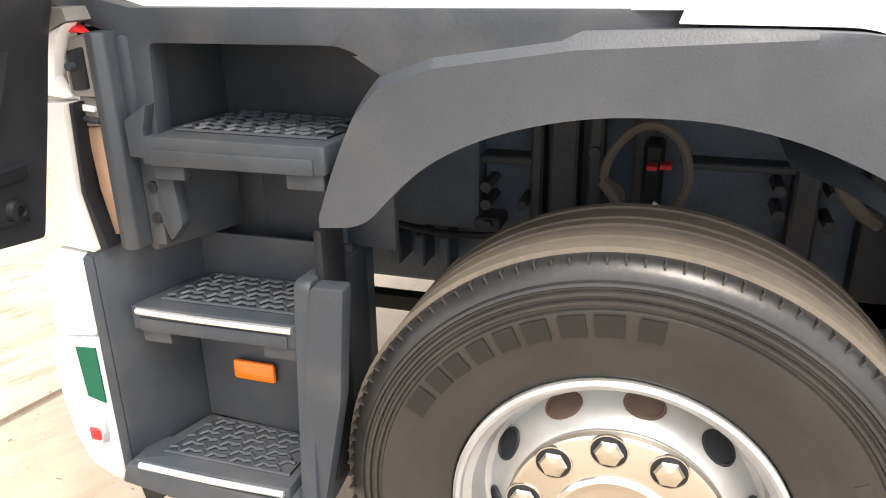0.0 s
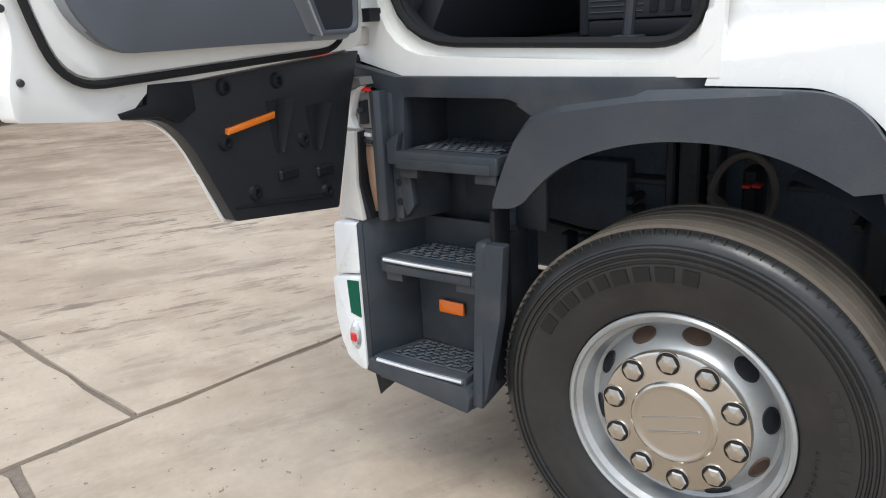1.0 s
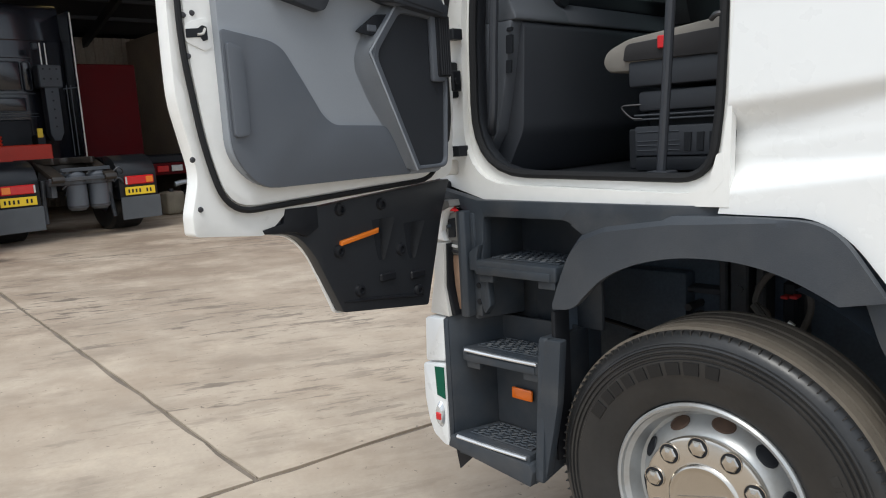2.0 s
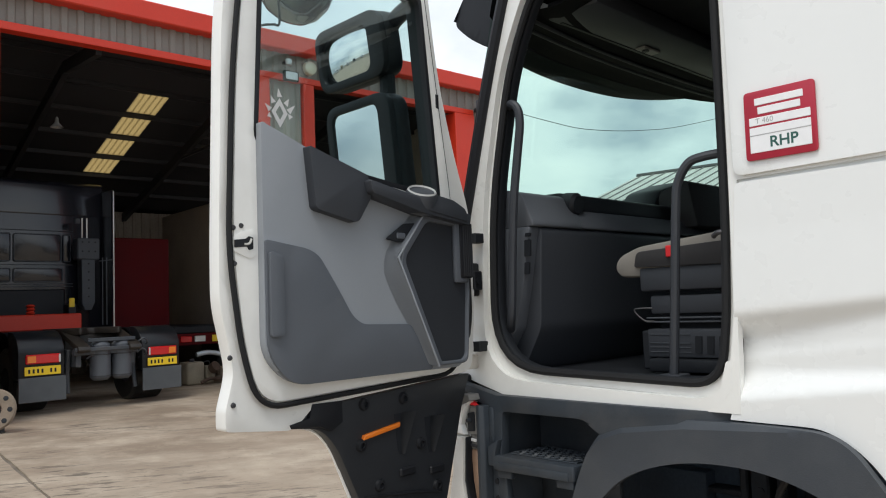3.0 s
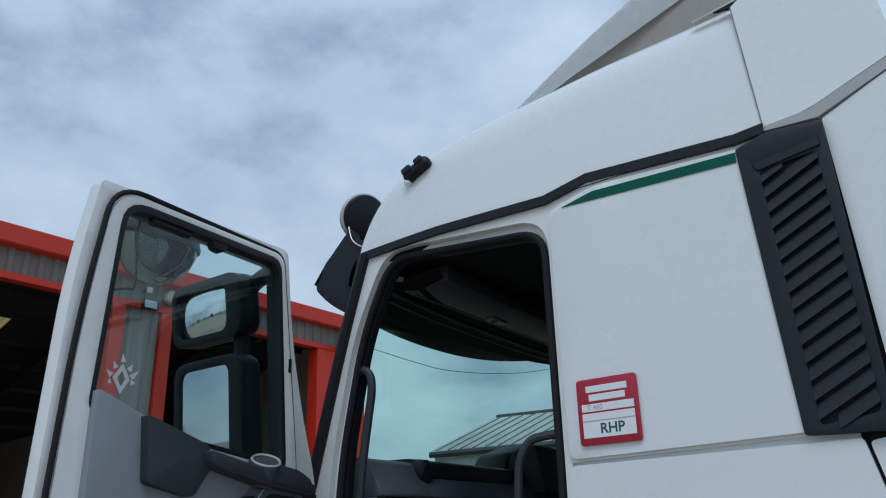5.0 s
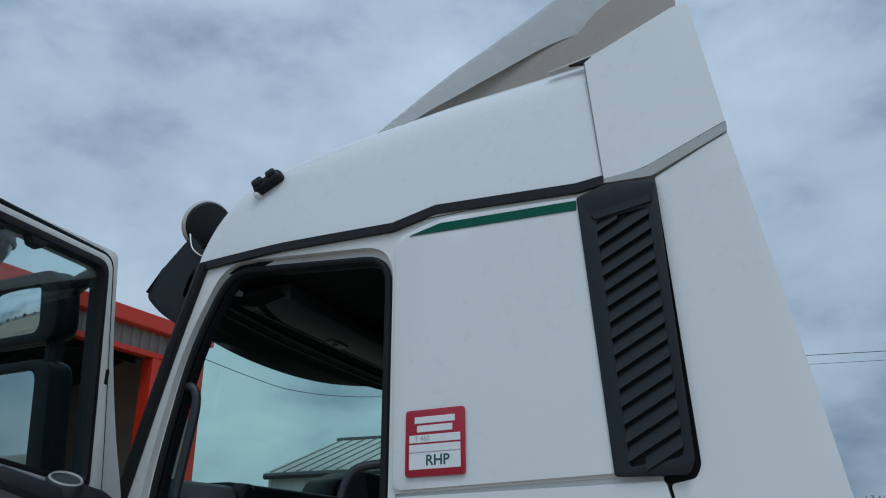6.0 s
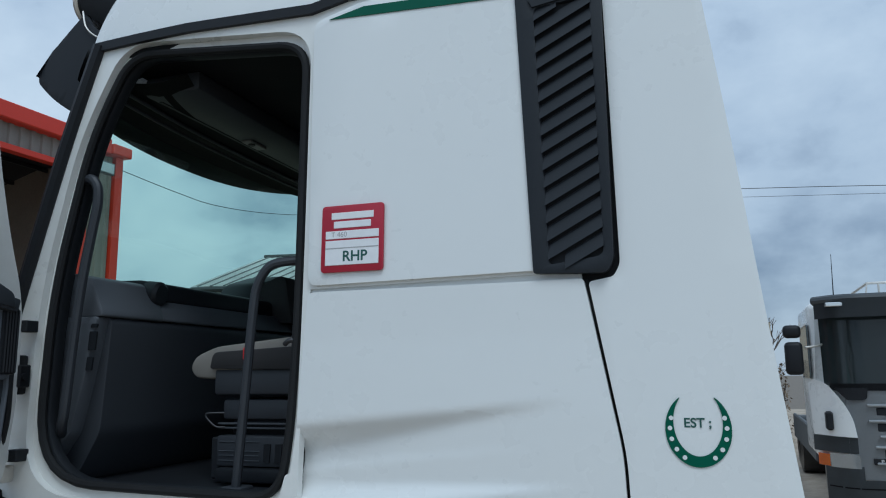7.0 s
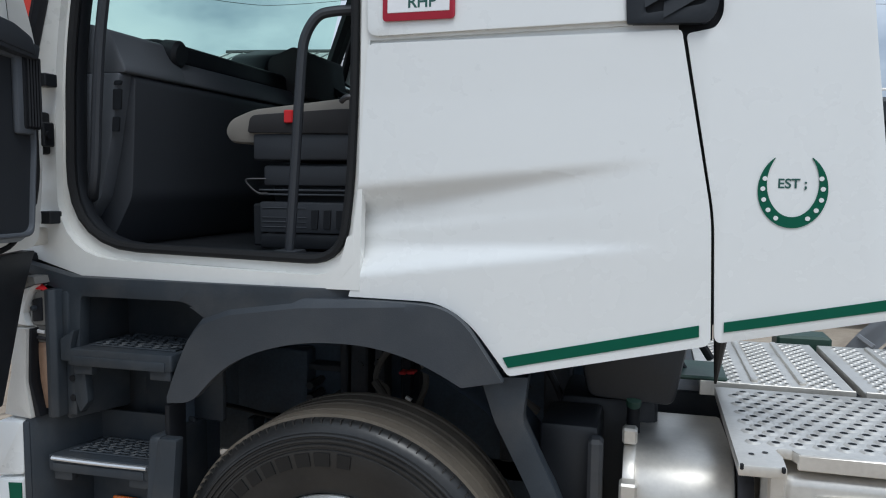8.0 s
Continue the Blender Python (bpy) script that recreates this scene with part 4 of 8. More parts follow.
def build_rear_deflector():
    o = rnd([(0.888, 2.034), (0.966, 1.600), (0.976, 1.298), (1.366, 1.378), (1.366, 1.412), (1.309, 1.90), (1.253, 2.42), (1.178, 3.030), (0.953, 2.926), (0.970, 2.075), (0.952, 2.045)],
            [0.012, 0.05, 0.02, 0.02, 0.02, 0.2, 0.2, 0.006, 0.006, 0.02, 0.01])
    yd = lambda x, z: 0.066 + 0.03 * (z - 2.0) + 0.03 * max(0, x - 1.1)
    d = part("side_deflector", sheet(o, (), yd, 0.02, 0.1, 0.003), WHITE, TRUCK, "white rear side deflector")
    part("green_stripe", sheet([(0.996, 1.351), (0.996, 1.327), (1.348, 1.397), (1.346, 1.422)], (), lambda x, z: yd(x, z) - 0.003, 0.002, (0.1, 0)), GREEN, d, "dark green stripe along the lower edge")
    # horseshoe
    cx, cz = 1.134, 1.663
    n = 40
    out, inn = [], []
    for i in range(n + 1):
        a = radians(-238 + (296) * i / n)
        taper = abs(i / n - 0.5) * 2
        wd = 0.024 * (1 - taper ** 3.2) + 0.0015
        rx, rz = 0.0755, 0.088
        out.append((cx + rx * math.cos(a), cz + 0.004 + rz * math.sin(a)))
        inn.append((cx + (rx - wd) * math.cos(a), cz + 0.004 + (rz - wd) * math.sin(a)))
    hs = part("horseshoe_decal", sheet(out + inn[::-1], (), lambda x, z: yd(x, z) - 0.003, 0.002, 0), GREEN, d, "dark green horseshoe decal")
    for a in (-200, -182, -163, -143, -122, -58, -37, -17, 2, 20):
        ca, sa = math.cos(radians(a)), math.sin(radians(a))
        x, z = cx + 0.0645 * ca, cz + 0.004 + 0.077 * sa
        part("nail_dot", cyl(B(), (x, yd(x, z) - 0.0045, z), (x, yd(x, z) - 0.0028, z), 0.0055, 10), WHITE, hs)
    lettering("EST ;", 0.031, PRINTGREEN, hs, Matrix.Translation((1.133, yd(1.13, 1.68) - 0.0008, 1.681)) @ Matrix.Rotation(radians(90), 4, "X"), "lettering", 0.0006, bold=0.0006)
    # black edge rubber along the joint
    bm = B()
    tube(bm, [(0.879, 0.085, 2.04), (0.92, 0.085, 1.83), (0.9585, 0.083, 1.60), (0.968, 0.083, 1.30)], 0.007, 6, 6)
    part("joint_rubber", bm, RUBBER, d)


def build_louvre():
    o = rnd([(0.712, 2.900), (0.80, 2.928), (0.953, 2.914), (0.957, 2.085), (0.938, 2.053), (0.750, 2.060)], [0.006, 0.02, 0.01, 0.02, 0.03, 0.006])
    hole = rnd([(0.766, 2.812), (0.922, 2.824), (0.933, 2.098), (0.793, 2.080)], [0.02, 0.012, 0.02, 0.01])
    yl = lambda x, z: ys(x, z) - 0.022
    fr = part("air_intake_grille", sheet(o, [hole], yl, 0.03, 0.12, 0.003), GRILLEBLACK, TRUCK, "black slatted air intake grille")
    part("grille_back", sheet(o, (), lambda x, z: ys(x, z) - 0.0075, 0.004, 0.3), INNERBLACK, fr)
    part("grille_step", sheet([(0.752, 2.835), (0.935, 2.862), (0.935, 2.838), (0.765, 2.812)], (), lambda x, z: yl(x, z) - 0.006, 0.01, 0), GRILLEBLACK, fr)
    for i in range(16):
        z = 2.062 + i * 0.0484
        t = (z - 2.05) / 0.76
        xa, xb = 0.792 - 0.026 * t, 0.934 - 0.011 * t
        za, zb = z, z + 0.078
        lo_a = max(za, 2.083)
        if zb > 2.82:
            k = (2.82 - za) / 0.078
            xb, zb = xa + (xb - xa) * k, 2.82
        if za < 2.085:
            k = (2.085 - za) / 0.078
            xa, za = xa + (xb - xa) * k, 2.085
        bm = B()
        a0, b0 = Vector((xa, ys(xa, za) - 0.028, za)), Vector((xb, ys(xb, zb) - 0.028, zb))
        w = Vector((0, 0, 1))
        vs = [a0 - w * 0.018, b0 - w * 0.018, b0 + w * 0.022 + Vector((0, 0.013, 0)), a0 + w * 0.022 + Vector((0, 0.013, 0))]
        f = [bm.verts.new(v) for v in vs]
        bk = [bm.verts.new(v + Vector((0, 0.006, 0.003))) for v in vs]
        bm.faces.new(f)
        bm.faces.new(bk[::-1])
        for k in range(4):
            bm.faces.new((f[k], f[(k + 1) % 4], bk[(k + 1) % 4], bk[k]))
        part("slat", bm, GRILLEBLACK, fr, smooth=0)


def build_badge():
    m = Matrix.Translation((0.229, ys(0.229, 2.19) - 0.017, 2.19)) @ Matrix.Rotation(radians(-2.0), 4, "X")
    b = part("dealer_badge", prism(B(), rnd([(-0.097, -0.098), (0.097, -0.098), (0.097, 0.098), (-0.097, 0.098)], 0.012), -0.007, 0.0, "y", 0.002), BADGERED, TRUCK, "crimson plastic model badge with white fields", xform=m)
    for z0, z1 in ((-0.001, 0.022), (-0.078, -0.006)):
        part("field", box(B(), -0.083, 0.083, -0.0085, -0.006, z0, z1, 0.001), BADGEWHITE, b, xform=m)
    part("field_line", box(B(), -0.083, 0.083, -0.0092, -0.0084, -0.030, -0.027, 0.0004), PRINTGREY, b, xform=m)
    # white lettering reduced to plain bars
    for z, ww in ((0.066, 0.066), (0.040, 0.058)):
        part("name_bar", box(B(), -ww, ww, -0.0085, -0.006, z - 0.010, z + 0.010, 0.001), BADGEWHITE, b, xform=m)
    lettering("T 460", 0.021, PRINTGREY, b, m @ Matrix.Translation((-0.040, -0.0088, 0.0105)) @ Matrix.Rotation(radians(90), 4, "X"), "lettering", 0.0003)
    lettering("RHP", 0.042, PRINTGREEN, b, m @ Matrix.Translation((0.010, -0.0088, -0.054)) @ Matrix.Rotation(radians(90), 4, "X"), "lettering", 0.0003, bold=0.0008)


build_cab()
build_roof()
build_rear_deflector()
build_louvre()
build_badge()


# ---- front of the cab
def front_x(y, z):
    v = (y - W / 2) / (W / 2)
    base = lerp_list([(0.4, -1.40), (1.0, -1.42), (1.6, -1.38), (2.0, -1.33), (2.9, -1.10), (3.0, -1.06)], z)
    return base + 0.30 * abs(v) ** 3.0


def build_front():
    def strip(z0, z1, y0, y1, off=0.0, nz=8, ny=24):
        return grid_surface(B(), lambda u, w: Vector((front_x(y0 + (y1 - y0) * w, z0 + (z1 - z0) * u) + off, y0 + (y1 - y0) * w, z0 + (z1 - z0) * u)), nz, ny)
    part("front_panel", strip(1.10, 1.98, 0.14, W - 0.14), WHITE, TRUCK, "white front panel", 60)
    ws = part("windscreen", strip(1.98, 2.86, 0.17, W - 0.17, 0.0, 12, 30), WINDSCREEN, TRUCK, "green tinted curved windscreen", 60)
    ws.visible_shadow = False
    part("front_header", strip(2.86, 2.97, 0.15, W - 0.15), BLACK, TRUCK, "black band over the windscreen", 60)
    # outside sun visor
    def visor(u, w):
        y = 0.30 + 1.90 * w
        edge = 2.842 + 0.062 * ((y - 1.25) / 0.85) ** 2
        return Vector((front_x(y, 2.90) - 0.005 - 0.165 * u, y, 2.955 + (edge - 2.955) * u + 0.02 * math.sin(math.pi * u)))
    bm = grid_surface(B(), visor, 6, 28)
    bmesh.ops.solidify(bm, geom=bm.faces[:], thickness=0.012)
    part("sun_visor", bm, BLACK, TRUCK, "dark outside sun visor", 60)
    # inner header shelf over the windscreen
    bm = grid_surface(B(), lambda u, w: Vector((front_x(0.2 + 2.1 * w, 2.85) + 0.04 + 0.42 * u, 0.2 + 2.1 * w, 2.845 - 0.012 * u + 0.012 * math.sin(7 * u))), 8, 24)
    bmesh.ops.solidify(bm, geom=bm.faces[:], thickness=0.03)
    hs = part("overhead_shelf", bm, HEADLINE, TRUCK, "black overhead locker shelf", 45)
    lk = part("overhead_locker", box(B(), -0.74, -0.50, 0.30, W - 0.3, 2.826, 2.90, 0.016, 2), SEATPLASTIC, TRUCK, "dark overhead locker")
    part("locker_slot", box(B(), -0.722, -0.706, 0.36, W - 0.36, 2.823, 2.830, 0.002), INNERBLACK, lk)
    for x, z in ((-0.775, 2.828), (-0.835, 2.822)):
        part("shelf_rail", tube(B(), [(x, 0.26, z), (x - 0.03, 0.7, z - 0.006), (x - 0.04, 1.25, z - 0.008), (x - 0.03, 1.8, z - 0.006), (x, 2.24, z)], 0.008, 8, 6), SEATPLASTIC, hs)
    part("interior_lamp", box(B(), -0.695, -0.645, 0.87, 1.00, 2.816, 2.828, 0.004), GREYBUMP, TRUCK, "unlit roof reading lamp")
    part("lamp_lens", cyl(B(), (-0.667, 0.91, 2.815), (-0.667, 0.91, 2.811), 0.016, 12), INNERBLACK, TRUCK)
    # A-pillar trims, near and far
    for s in (0, 1):
        bm = B()
        yy = (lambda y: y) if s == 0 else (lambda y: W - y)
        tube(bm, [(-0.775, yy(ys(-0.77, 2.93) - 0.004), 2.95), (-0.885, yy(ys(-0.88, 2.6) - 0.006), 2.60), (-1.005, yy(ys(-1.0, 2.16) - 0.008), 2.16), (-1.06, yy(ys(-1.05, 1.98)), 1.97)], 0.024, 8, 6)
        part("pillar_trim", bm, BLACK, TRUCK, "black windscreen pillar trim")
        bm = B()
        tube(bm, [(-0.80, yy(0.20), 2.86), (-0.93, yy(0.21), 2.50), (-1.06, yy(0.25), 2.12)], 0.045, 8, 4)
        part("pillar_lining", bm, INNERBLACK, TRUCK)
    bk = part("pillar_boot", box(B(), -1.075, -1.015, 0.10, 0.17, 1.93, 2.06, 0.015, 2), BLACK, TRUCK)


def build_front_corner():
    """Bumper corner and lamp edge in front of the steps."""
    def shell(rows, x_right, depth, name, m, label):
        # rows: height and how far the corner stands out to the front there
        def f(u, w):
            i = u * (len(rows) - 1)
            k = min(int(i), len(rows) - 2)
            t = i - k
            z = rows[k][0] + (rows[k + 1][0] - rows[k][0]) * t
            out = rows[k][1] + (rows[k + 1][1] - rows[k][1]) * t
            a = w * 1.5
            return Vector((x_right - out * math.sin(a), depth + 0.26 * (1 - math.cos(a)), z))
        bm = grid_surface(B(), f, 3 * (len(rows) - 1), 10)
        bmesh.ops.solidify(bm, geom=bm.faces[:], thickness=0.018)
        return part(name, bm, m, TRUCK, label, 50)
    def cheek(pts, y0, label):
        bm = prism(B(), rnd(pts, 0.014), y0, 0.26, "y", 0.012)
        return part("bumper_corner", bm, WHITE, TRUCK, label, 40)
    lb = cheek([(-1.124, 0.742), (-1.006, 0.756), (-1.006, 0.430), (-1.030, 0.430), (-1.086, 0.462), (-1.110, 0.520), (-1.125, 0.605)], 0.008, "white lower bumper corner")
    cheek([(-1.103, 0.925), (-1.004, 0.930), (-1.006, 0.764), (-1.112, 0.750)], 0.014, "white upper bumper corner")
    shell([(0.936, 0.112), (1.02, 0.096), (1.10, 0.076), (1.21, 0.076)], -0.990, 0.034, "lamp_surround", WHITE, "white edge round the headlamp")
    def plate(name, pts, y0, y1, m, label="", lean=0.0):
        # a moulded facet lying along the cab's side
        bm = prism(B(), pts, y0, y1, "y", 0.004)
        for v in bm.verts:
            v.co.y += lean * (v.co.x + 0.98)
        return part(name, bm, m, TRUCK, label)
    plate("lamp_facet", rnd([(-1.050, 1.209), (-0.985, 1.215), (-0.990, 1.132), (-0.996, 1.05), (-0.975, 0.94), (-1.106, 0.934), (-1.086, 1.01), (-1.064, 1.075), (-1.062, 1.127)], 0.006), 0.018, 0.060, PALEBUMP, "pale grey headlamp surround", -0.25)
    plate("lamp_facet_edge", [(-0.984, 1.212), (-0.974, 1.212), (-0.980, 1.13), (-0.984, 1.05), (-0.955, 0.945), (-0.974, 0.942), (-0.994, 1.05), (-0.989, 1.13)], 0.030, 0.075, BLACK)
    plate("corner_fin", [(-1.047, 1.316), (-0.940, 1.348), (-0.972, 1.324), (-1.000, 1.258), (-0.985, 1.222), (-1.044, 1.222), (-1.040, 1.265)], 0.022, 0.055, WHITE, "white corner air fin", -0.3)
    shell([(1.222, 0.062), (1.265, 0.055), (1.318, 0.072)], -0.985, 0.045, "corner_fin", WHITE, "")
    plate("corner_cap", [(-1.020, 1.352), (-0.985, 1.372), (-0.945, 1.372), (-0.938, 1.351), (-1.030, 1.322)], 0.026, 0.10, GREYBUMP, "grey cap above the corner fin", -0.3)
    plate("corner_cap", [(-1.022, 1.354), (-1.030, 1.324), (-1.052, 1.320), (-1.040, 1.352)], 0.034, 0.10, PALEBUMP, "", -0.3)
    plate("fin_cheek", [(-0.970, 1.322), (-0.930, 1.332), (-0.930, 1.222), (-0.984, 1.222), (-0.998, 1.258)], 0.046, 0.056, GREYBUMP, "dark inner cheek of the fin")
    # black plate painting the shade inside the fin's cavity
    plate("fin_recess", rnd([(-0.978, 1.300), (-0.944, 1.308), (-0.944, 1.236), (-0.978, 1.232)], 0.006), 0.040, 0.050, INNERBLACK)
    part("fin_plug", lathe(B(), [(0.009, 0), (0.007, -0.012), (0, -0.014)], (-0.968, 0.040, 1.275), (0, 1, 0), 12), STEPBLACK, TRUCK)
    plate("red_mark", [(-0.962, 1.352), (-0.932, 1.330), (-0.962, 1.331)], 0.036, 0.060, RED, "small red reflector")
    part("green_patch", sheet([(-1.058, 0.738), (-1.010, 0.742), (-1.010, 0.618), (-1.052, 0.628)], (), lambda x, z: 0.005, 0.003, 0), GREEN, lb, "green vinyl patch")
    lamp = part("side_lamp", lathe(B(), [(0, -0.016), (0.018, -0.014), (0.026, 0.0), (0.028, 0.012)], (0, 0, 0), (0, 1, 0), 20), LAMPCLEAR, TRUCK, "red and clear side lamp", xform=Matrix.Translation((-1.040, 0.008, 0.552)) @ Matrix.Diagonal((0.85, 1, 2.0, 1)))
    part("red_lens", box(B(), -1.054, -1.026, -0.012, 0.002, 0.532, 0.565, 0.006), RED, lamp)
    part("spoiler_flap", sheet([(-1.005, 0.43), (-0.90, 0.415), (-0.985, 0.335)], (), lambda x, z: 0.04, 0.006, 0), BLACK, TRUCK, "black rubber air dam flap")
    part("lamp_side", box(B(), -0.99, -0.930, 0.080, 0.2, 0.95, 1.335, 0.008), BLACK, TRUCK)
    plate("amber_lens", [(-0.984, 1.165), (-0.948, 1.168), (-0.930, 0.965), (-0.962, 0.962), (-0.978, 1.05)], 0.060, 0.082, DULLAMBER, "dull amber lens edge of the headlamp")
    plate("lens_housing", [(-0.984, 1.222), (-0.944, 1.218), (-0.946, 1.168), (-0.982, 1.166)], 0.058, 0.082, GREYBUMP)
    plate("chrome_clip", rnd([(-0.982, 1.208), (-0.950, 1.204), (-0.950, 1.194), (-0.982, 1.196)], 0.003), 0.052, 0.064, BADGEWHITE)
    part("lens_rod", cyl(B(), (-0.984, 0.056, 1.182), (-0.945, 0.056, 1.178), 0.006, 8), STEELDARK, TRUCK)
    part("front_bumper", box(B(), -1.20, -1.04, 0.25, W - 0.25, 0.42, 1.10, 0.05, 3), WHITE, TRUCK)
    part("step_column", prism(B(), rnd([(-0.934, 0.040), (-0.912, 0.030), (-0.896, 0.042), (-0.890, 0.11), (-0.934, 0.11)], 0.005), 0.945, 1.332, "z", 0.004), STEPBLACK, TRUCK, "black faceted door-seal column")
    part("column_back", box(B(), -0.892, -0.858, 0.072, 0.12, 0.945, 1.272, 0.006, 2), STEPBLACK, TRUCK)
    part("column_gap", box(B(), -0.945, -0.855, 0.095, 0.13, 1.262, 1.345, 0.004), INNERBLACK, TRUCK)
    for z in (1.14, 1.06, 1.0):
        part("column_clip", lathe(B(), [(0.012, 0), (0.010, -0.008), (0, -0.008)], (-0.868, 0.076, z), (0, 1, 0), 12), BLACK, TRUCK)


# ---- entry steps
def build_steps():
    s = part("step_unit", box(B(), -0.985, -0.60, 0.30, 0.34, 0.45, 1.36, 0.01), STEPBLACK, TRUCK, "black moulded entry step housing")
    def S(name, bm, label="", m=None):
        return part(name, bm, m or STEPBLACK, s, label)
    # tapering side walls and backs of the three hollows
    S("side_wall", plate((-0.985, 0.02), (-0.885, 0.255), 0.455, 0.945, 0.03, 0.010))
    S("outer_wall", plate((-1.005, 0.012), (-0.985, 0.02), 0.43, 0.93, 0.05, 0.006))
    S("back_wall", plate((-0.905, 0.185), (-0.60, 0.168), 0.50, 0.79, 0.02))
    S("back_wall", plate((-0.900, 0.226), (-0.56, 0.232), 0.81, 0.918, 0.012, 0.003))
    S("back_wall", plate((-0.775, 0.285), (-0.48, 0.27), 0.90, 1.11, 0.02))
    S("side_wall", plate((-0.872, 0.062), (-0.840, 0.300), 1.150, 1.325, 0.025, 0.008))
    S("back_wall", plate((-0.850, 0.298), (-0.44, 0.290), 1.150, 1.345, 0.02))
    S("side_wall", plate((-0.885, 0.075), (-0.81, 0.26), 0.93, 1.10, 0.025, 0.008))
    S("bracket", prism(B(), rnd([(-0.885, 1.185), (-0.835, 1.215), (-0.850, 1.165), (-0.85, 1.12), (-0.885, 1.12)], 0.006), 0.045, 0.075, "y", 0.004))
    S("bracket", prism(B(), rnd([(-0.862, 1.10), (-0.825, 1.10), (-0.815, 0.99), (-0.845, 0.955), (-0.862, 1.0)], 0.01), 0.07, 0.10, "y", 0.005))
    S("hollow_roof", box(B(), -0.88, -0.42, 0.10, 0.32, 1.335, 1.352, 0.004))
    S("cheek", prism(B(), rnd([(0.0, 0.41), (0.30, 0.47), (0.30, 0.90), (0.05, 0.915)], 0.02), -0.590, -0.556, "x", 0.006))
    bm = sheet(rnd([(-0.603, 0.393), (-0.552, 0.435), (-0.500, 0.70), (-0.483, 0.920), (-0.543, 0.918), (-0.572, 0.70), (-0.590, 0.50)], 0.008), (), lambda x, z: 0.018 + 0.02 * (z - 0.4), 0.035, 0.1, 0.006)
    part("front_cheek", bm, STEPBLACK, s, "grey front cheek of the steps")
    S("mudguard_link", plate((-0.545, 0.085), (-0.535, 0.16), 0.47, 1.0, 0.02, 0.008), "", BLACK)
    part("reflector", box(B(), -0.812, -0.716, 0.158, 0.170, 0.621, 0.665, 0.006, 2), ORANGE, s, "orange side reflector")
    rib_mesh = bpy.data.meshes.new("grip_rib")
    rb = tube(B(), [(-0.017, -0.004, 0.003), (0.0, 0.004, 0.005), (0.017, -0.004, 0.003)], 0.0042, 5, 1)
    rb.to_mesh(rib_mesh)
    rb.free()
    rib_mesh.materials.append(STEPBLACK)
    for z, o, trim in ((0.50, [(-0.962, -0.004), (-0.612, 0.002), (-0.612, 0.175), (-0.905, 0.186)], True),
                       (0.825, [(-0.945, 0.044), (-0.592, 0.054), (-0.585, 0.235), (-0.898, 0.230)], True),
                       (1.158, [(-0.862, 0.045), (-0.510, 0.050), (-0.500, 0.260), (-0.835, 0.300)], False)):
        t = part("step_tread", prism(B(), rnd(o, 0.008), z - 0.05, z, "z", 0.005), STEPBLACK, s, "black ribbed step tread")
        (xa, ya), (xb, yb), (xc, yc), (xd, yd) = o
        def at(u, v):
            x0, y0 = xa + (xb - xa) * u, ya + (yb - ya) * u
            x1, y1 = xd + (xc - xd) * u, yd + (yc - yd) * u
            return x0 + (x1 - x0) * v, y0 + (y1 - y0) * v
        # raised border of the grip field
        loop = [(*at(u, v), z + 0.002) for u, v in ((0.10, 0.22), (0.95, 0.22), (0.95, 0.93), (0.10, 0.93), (0.10, 0.22))]
        part("tread_rim", tube(B(), loop, 0.004, 6, 1), STEPBLACK, t)
        for b in range(6):
            for a in range(9):
                u = 0.15 + 0.77 * (a + (0.5 if b % 2 else 0)) / 9
                v = 0.29 + 0.58 * b / 5
                x, y = at(u, v)
                ob = new("grip_rib", rib_mesh)
                ob.parent = t
                ob.location = (x, y, z)
                ob.rotation_euler = (0, 0, 0.35 if (a + b) % 2 else -0.25)
        if trim:
            bm = B()
            m0, m1 = at(0.05, 0.015), at(0.975, 0.015)
            mm = ((m0[0] + m1[0]) / 2, (m0[1] + m1[1]) / 2 - 0.003)
            tube(bm, [(m0[0], m0[1] - 0.006, z - 0.008), (mm[0], mm[1] - 0.006, z - 0.009), (m1[0], m1[1] - 0.006, z - 0.010)], 0.0068, 8, 6)
            part("nosing", bm, ALUTRIM, t, "bright metal step nosing")
        lip = plate((xa + 0.02, ya - 0.004), (xb - 0.02, yb - 0.004), z - 0.05, z - 0.022, 0.012, 0.003)
        part("tread_lip", lip, STEPBLACK, t)
        for u0, u1 in ((0.04, 0.22), (0.78, 0.98)):
            p, q = at(u0, 0.03), at(u1, 0.03)
            part("tread_block", plate(p, q, z - 0.078, z - 0.045, 0.03, 0.004), STEPBLACK, t)
    S("lower_valance", prism(B(), rnd([(-0.99, 0.445), (-0.60, 0.395), (-0.588, 0.45), (-0.60, 0.475), (-0.975, 0.49)], 0.006), -0.012, 0.10, "y", 0.008))
    S("step_floor", box(B(), -0.97, -0.58, 0.02, 0.30, 0.41, 0.45, 0.01))


# ---- wheel arch
ARCH_IN = [(-0.513, 1.035), (-0.432, 1.042), (-0.38, 1.101), (-0.326, 1.151), (-0.265, 1.186), (-0.202, 1.211), (-0.125, 1.231), (-0.048, 1.242), (0.03, 1.244), (0.1, 1.241), (0.175, 1.228), (0.242, 1.208), (0.31, 1.178), (0.362, 1.15)]
ARCH_OUT = [(0.47, 1.172), (0.42, 1.245), (0.365, 1.322), (0.3, 1.358), (0.2, 1.362), (0.035, 1.362), (-0.14, 1.357), (-0.25, 1.346), (-0.313, 1.335), (-0.349, 1.323), (-0.385, 1.301), (-0.425, 1.256), (-0.456, 1.197), (-0.485, 1.131), (-0.513, 1.053)]


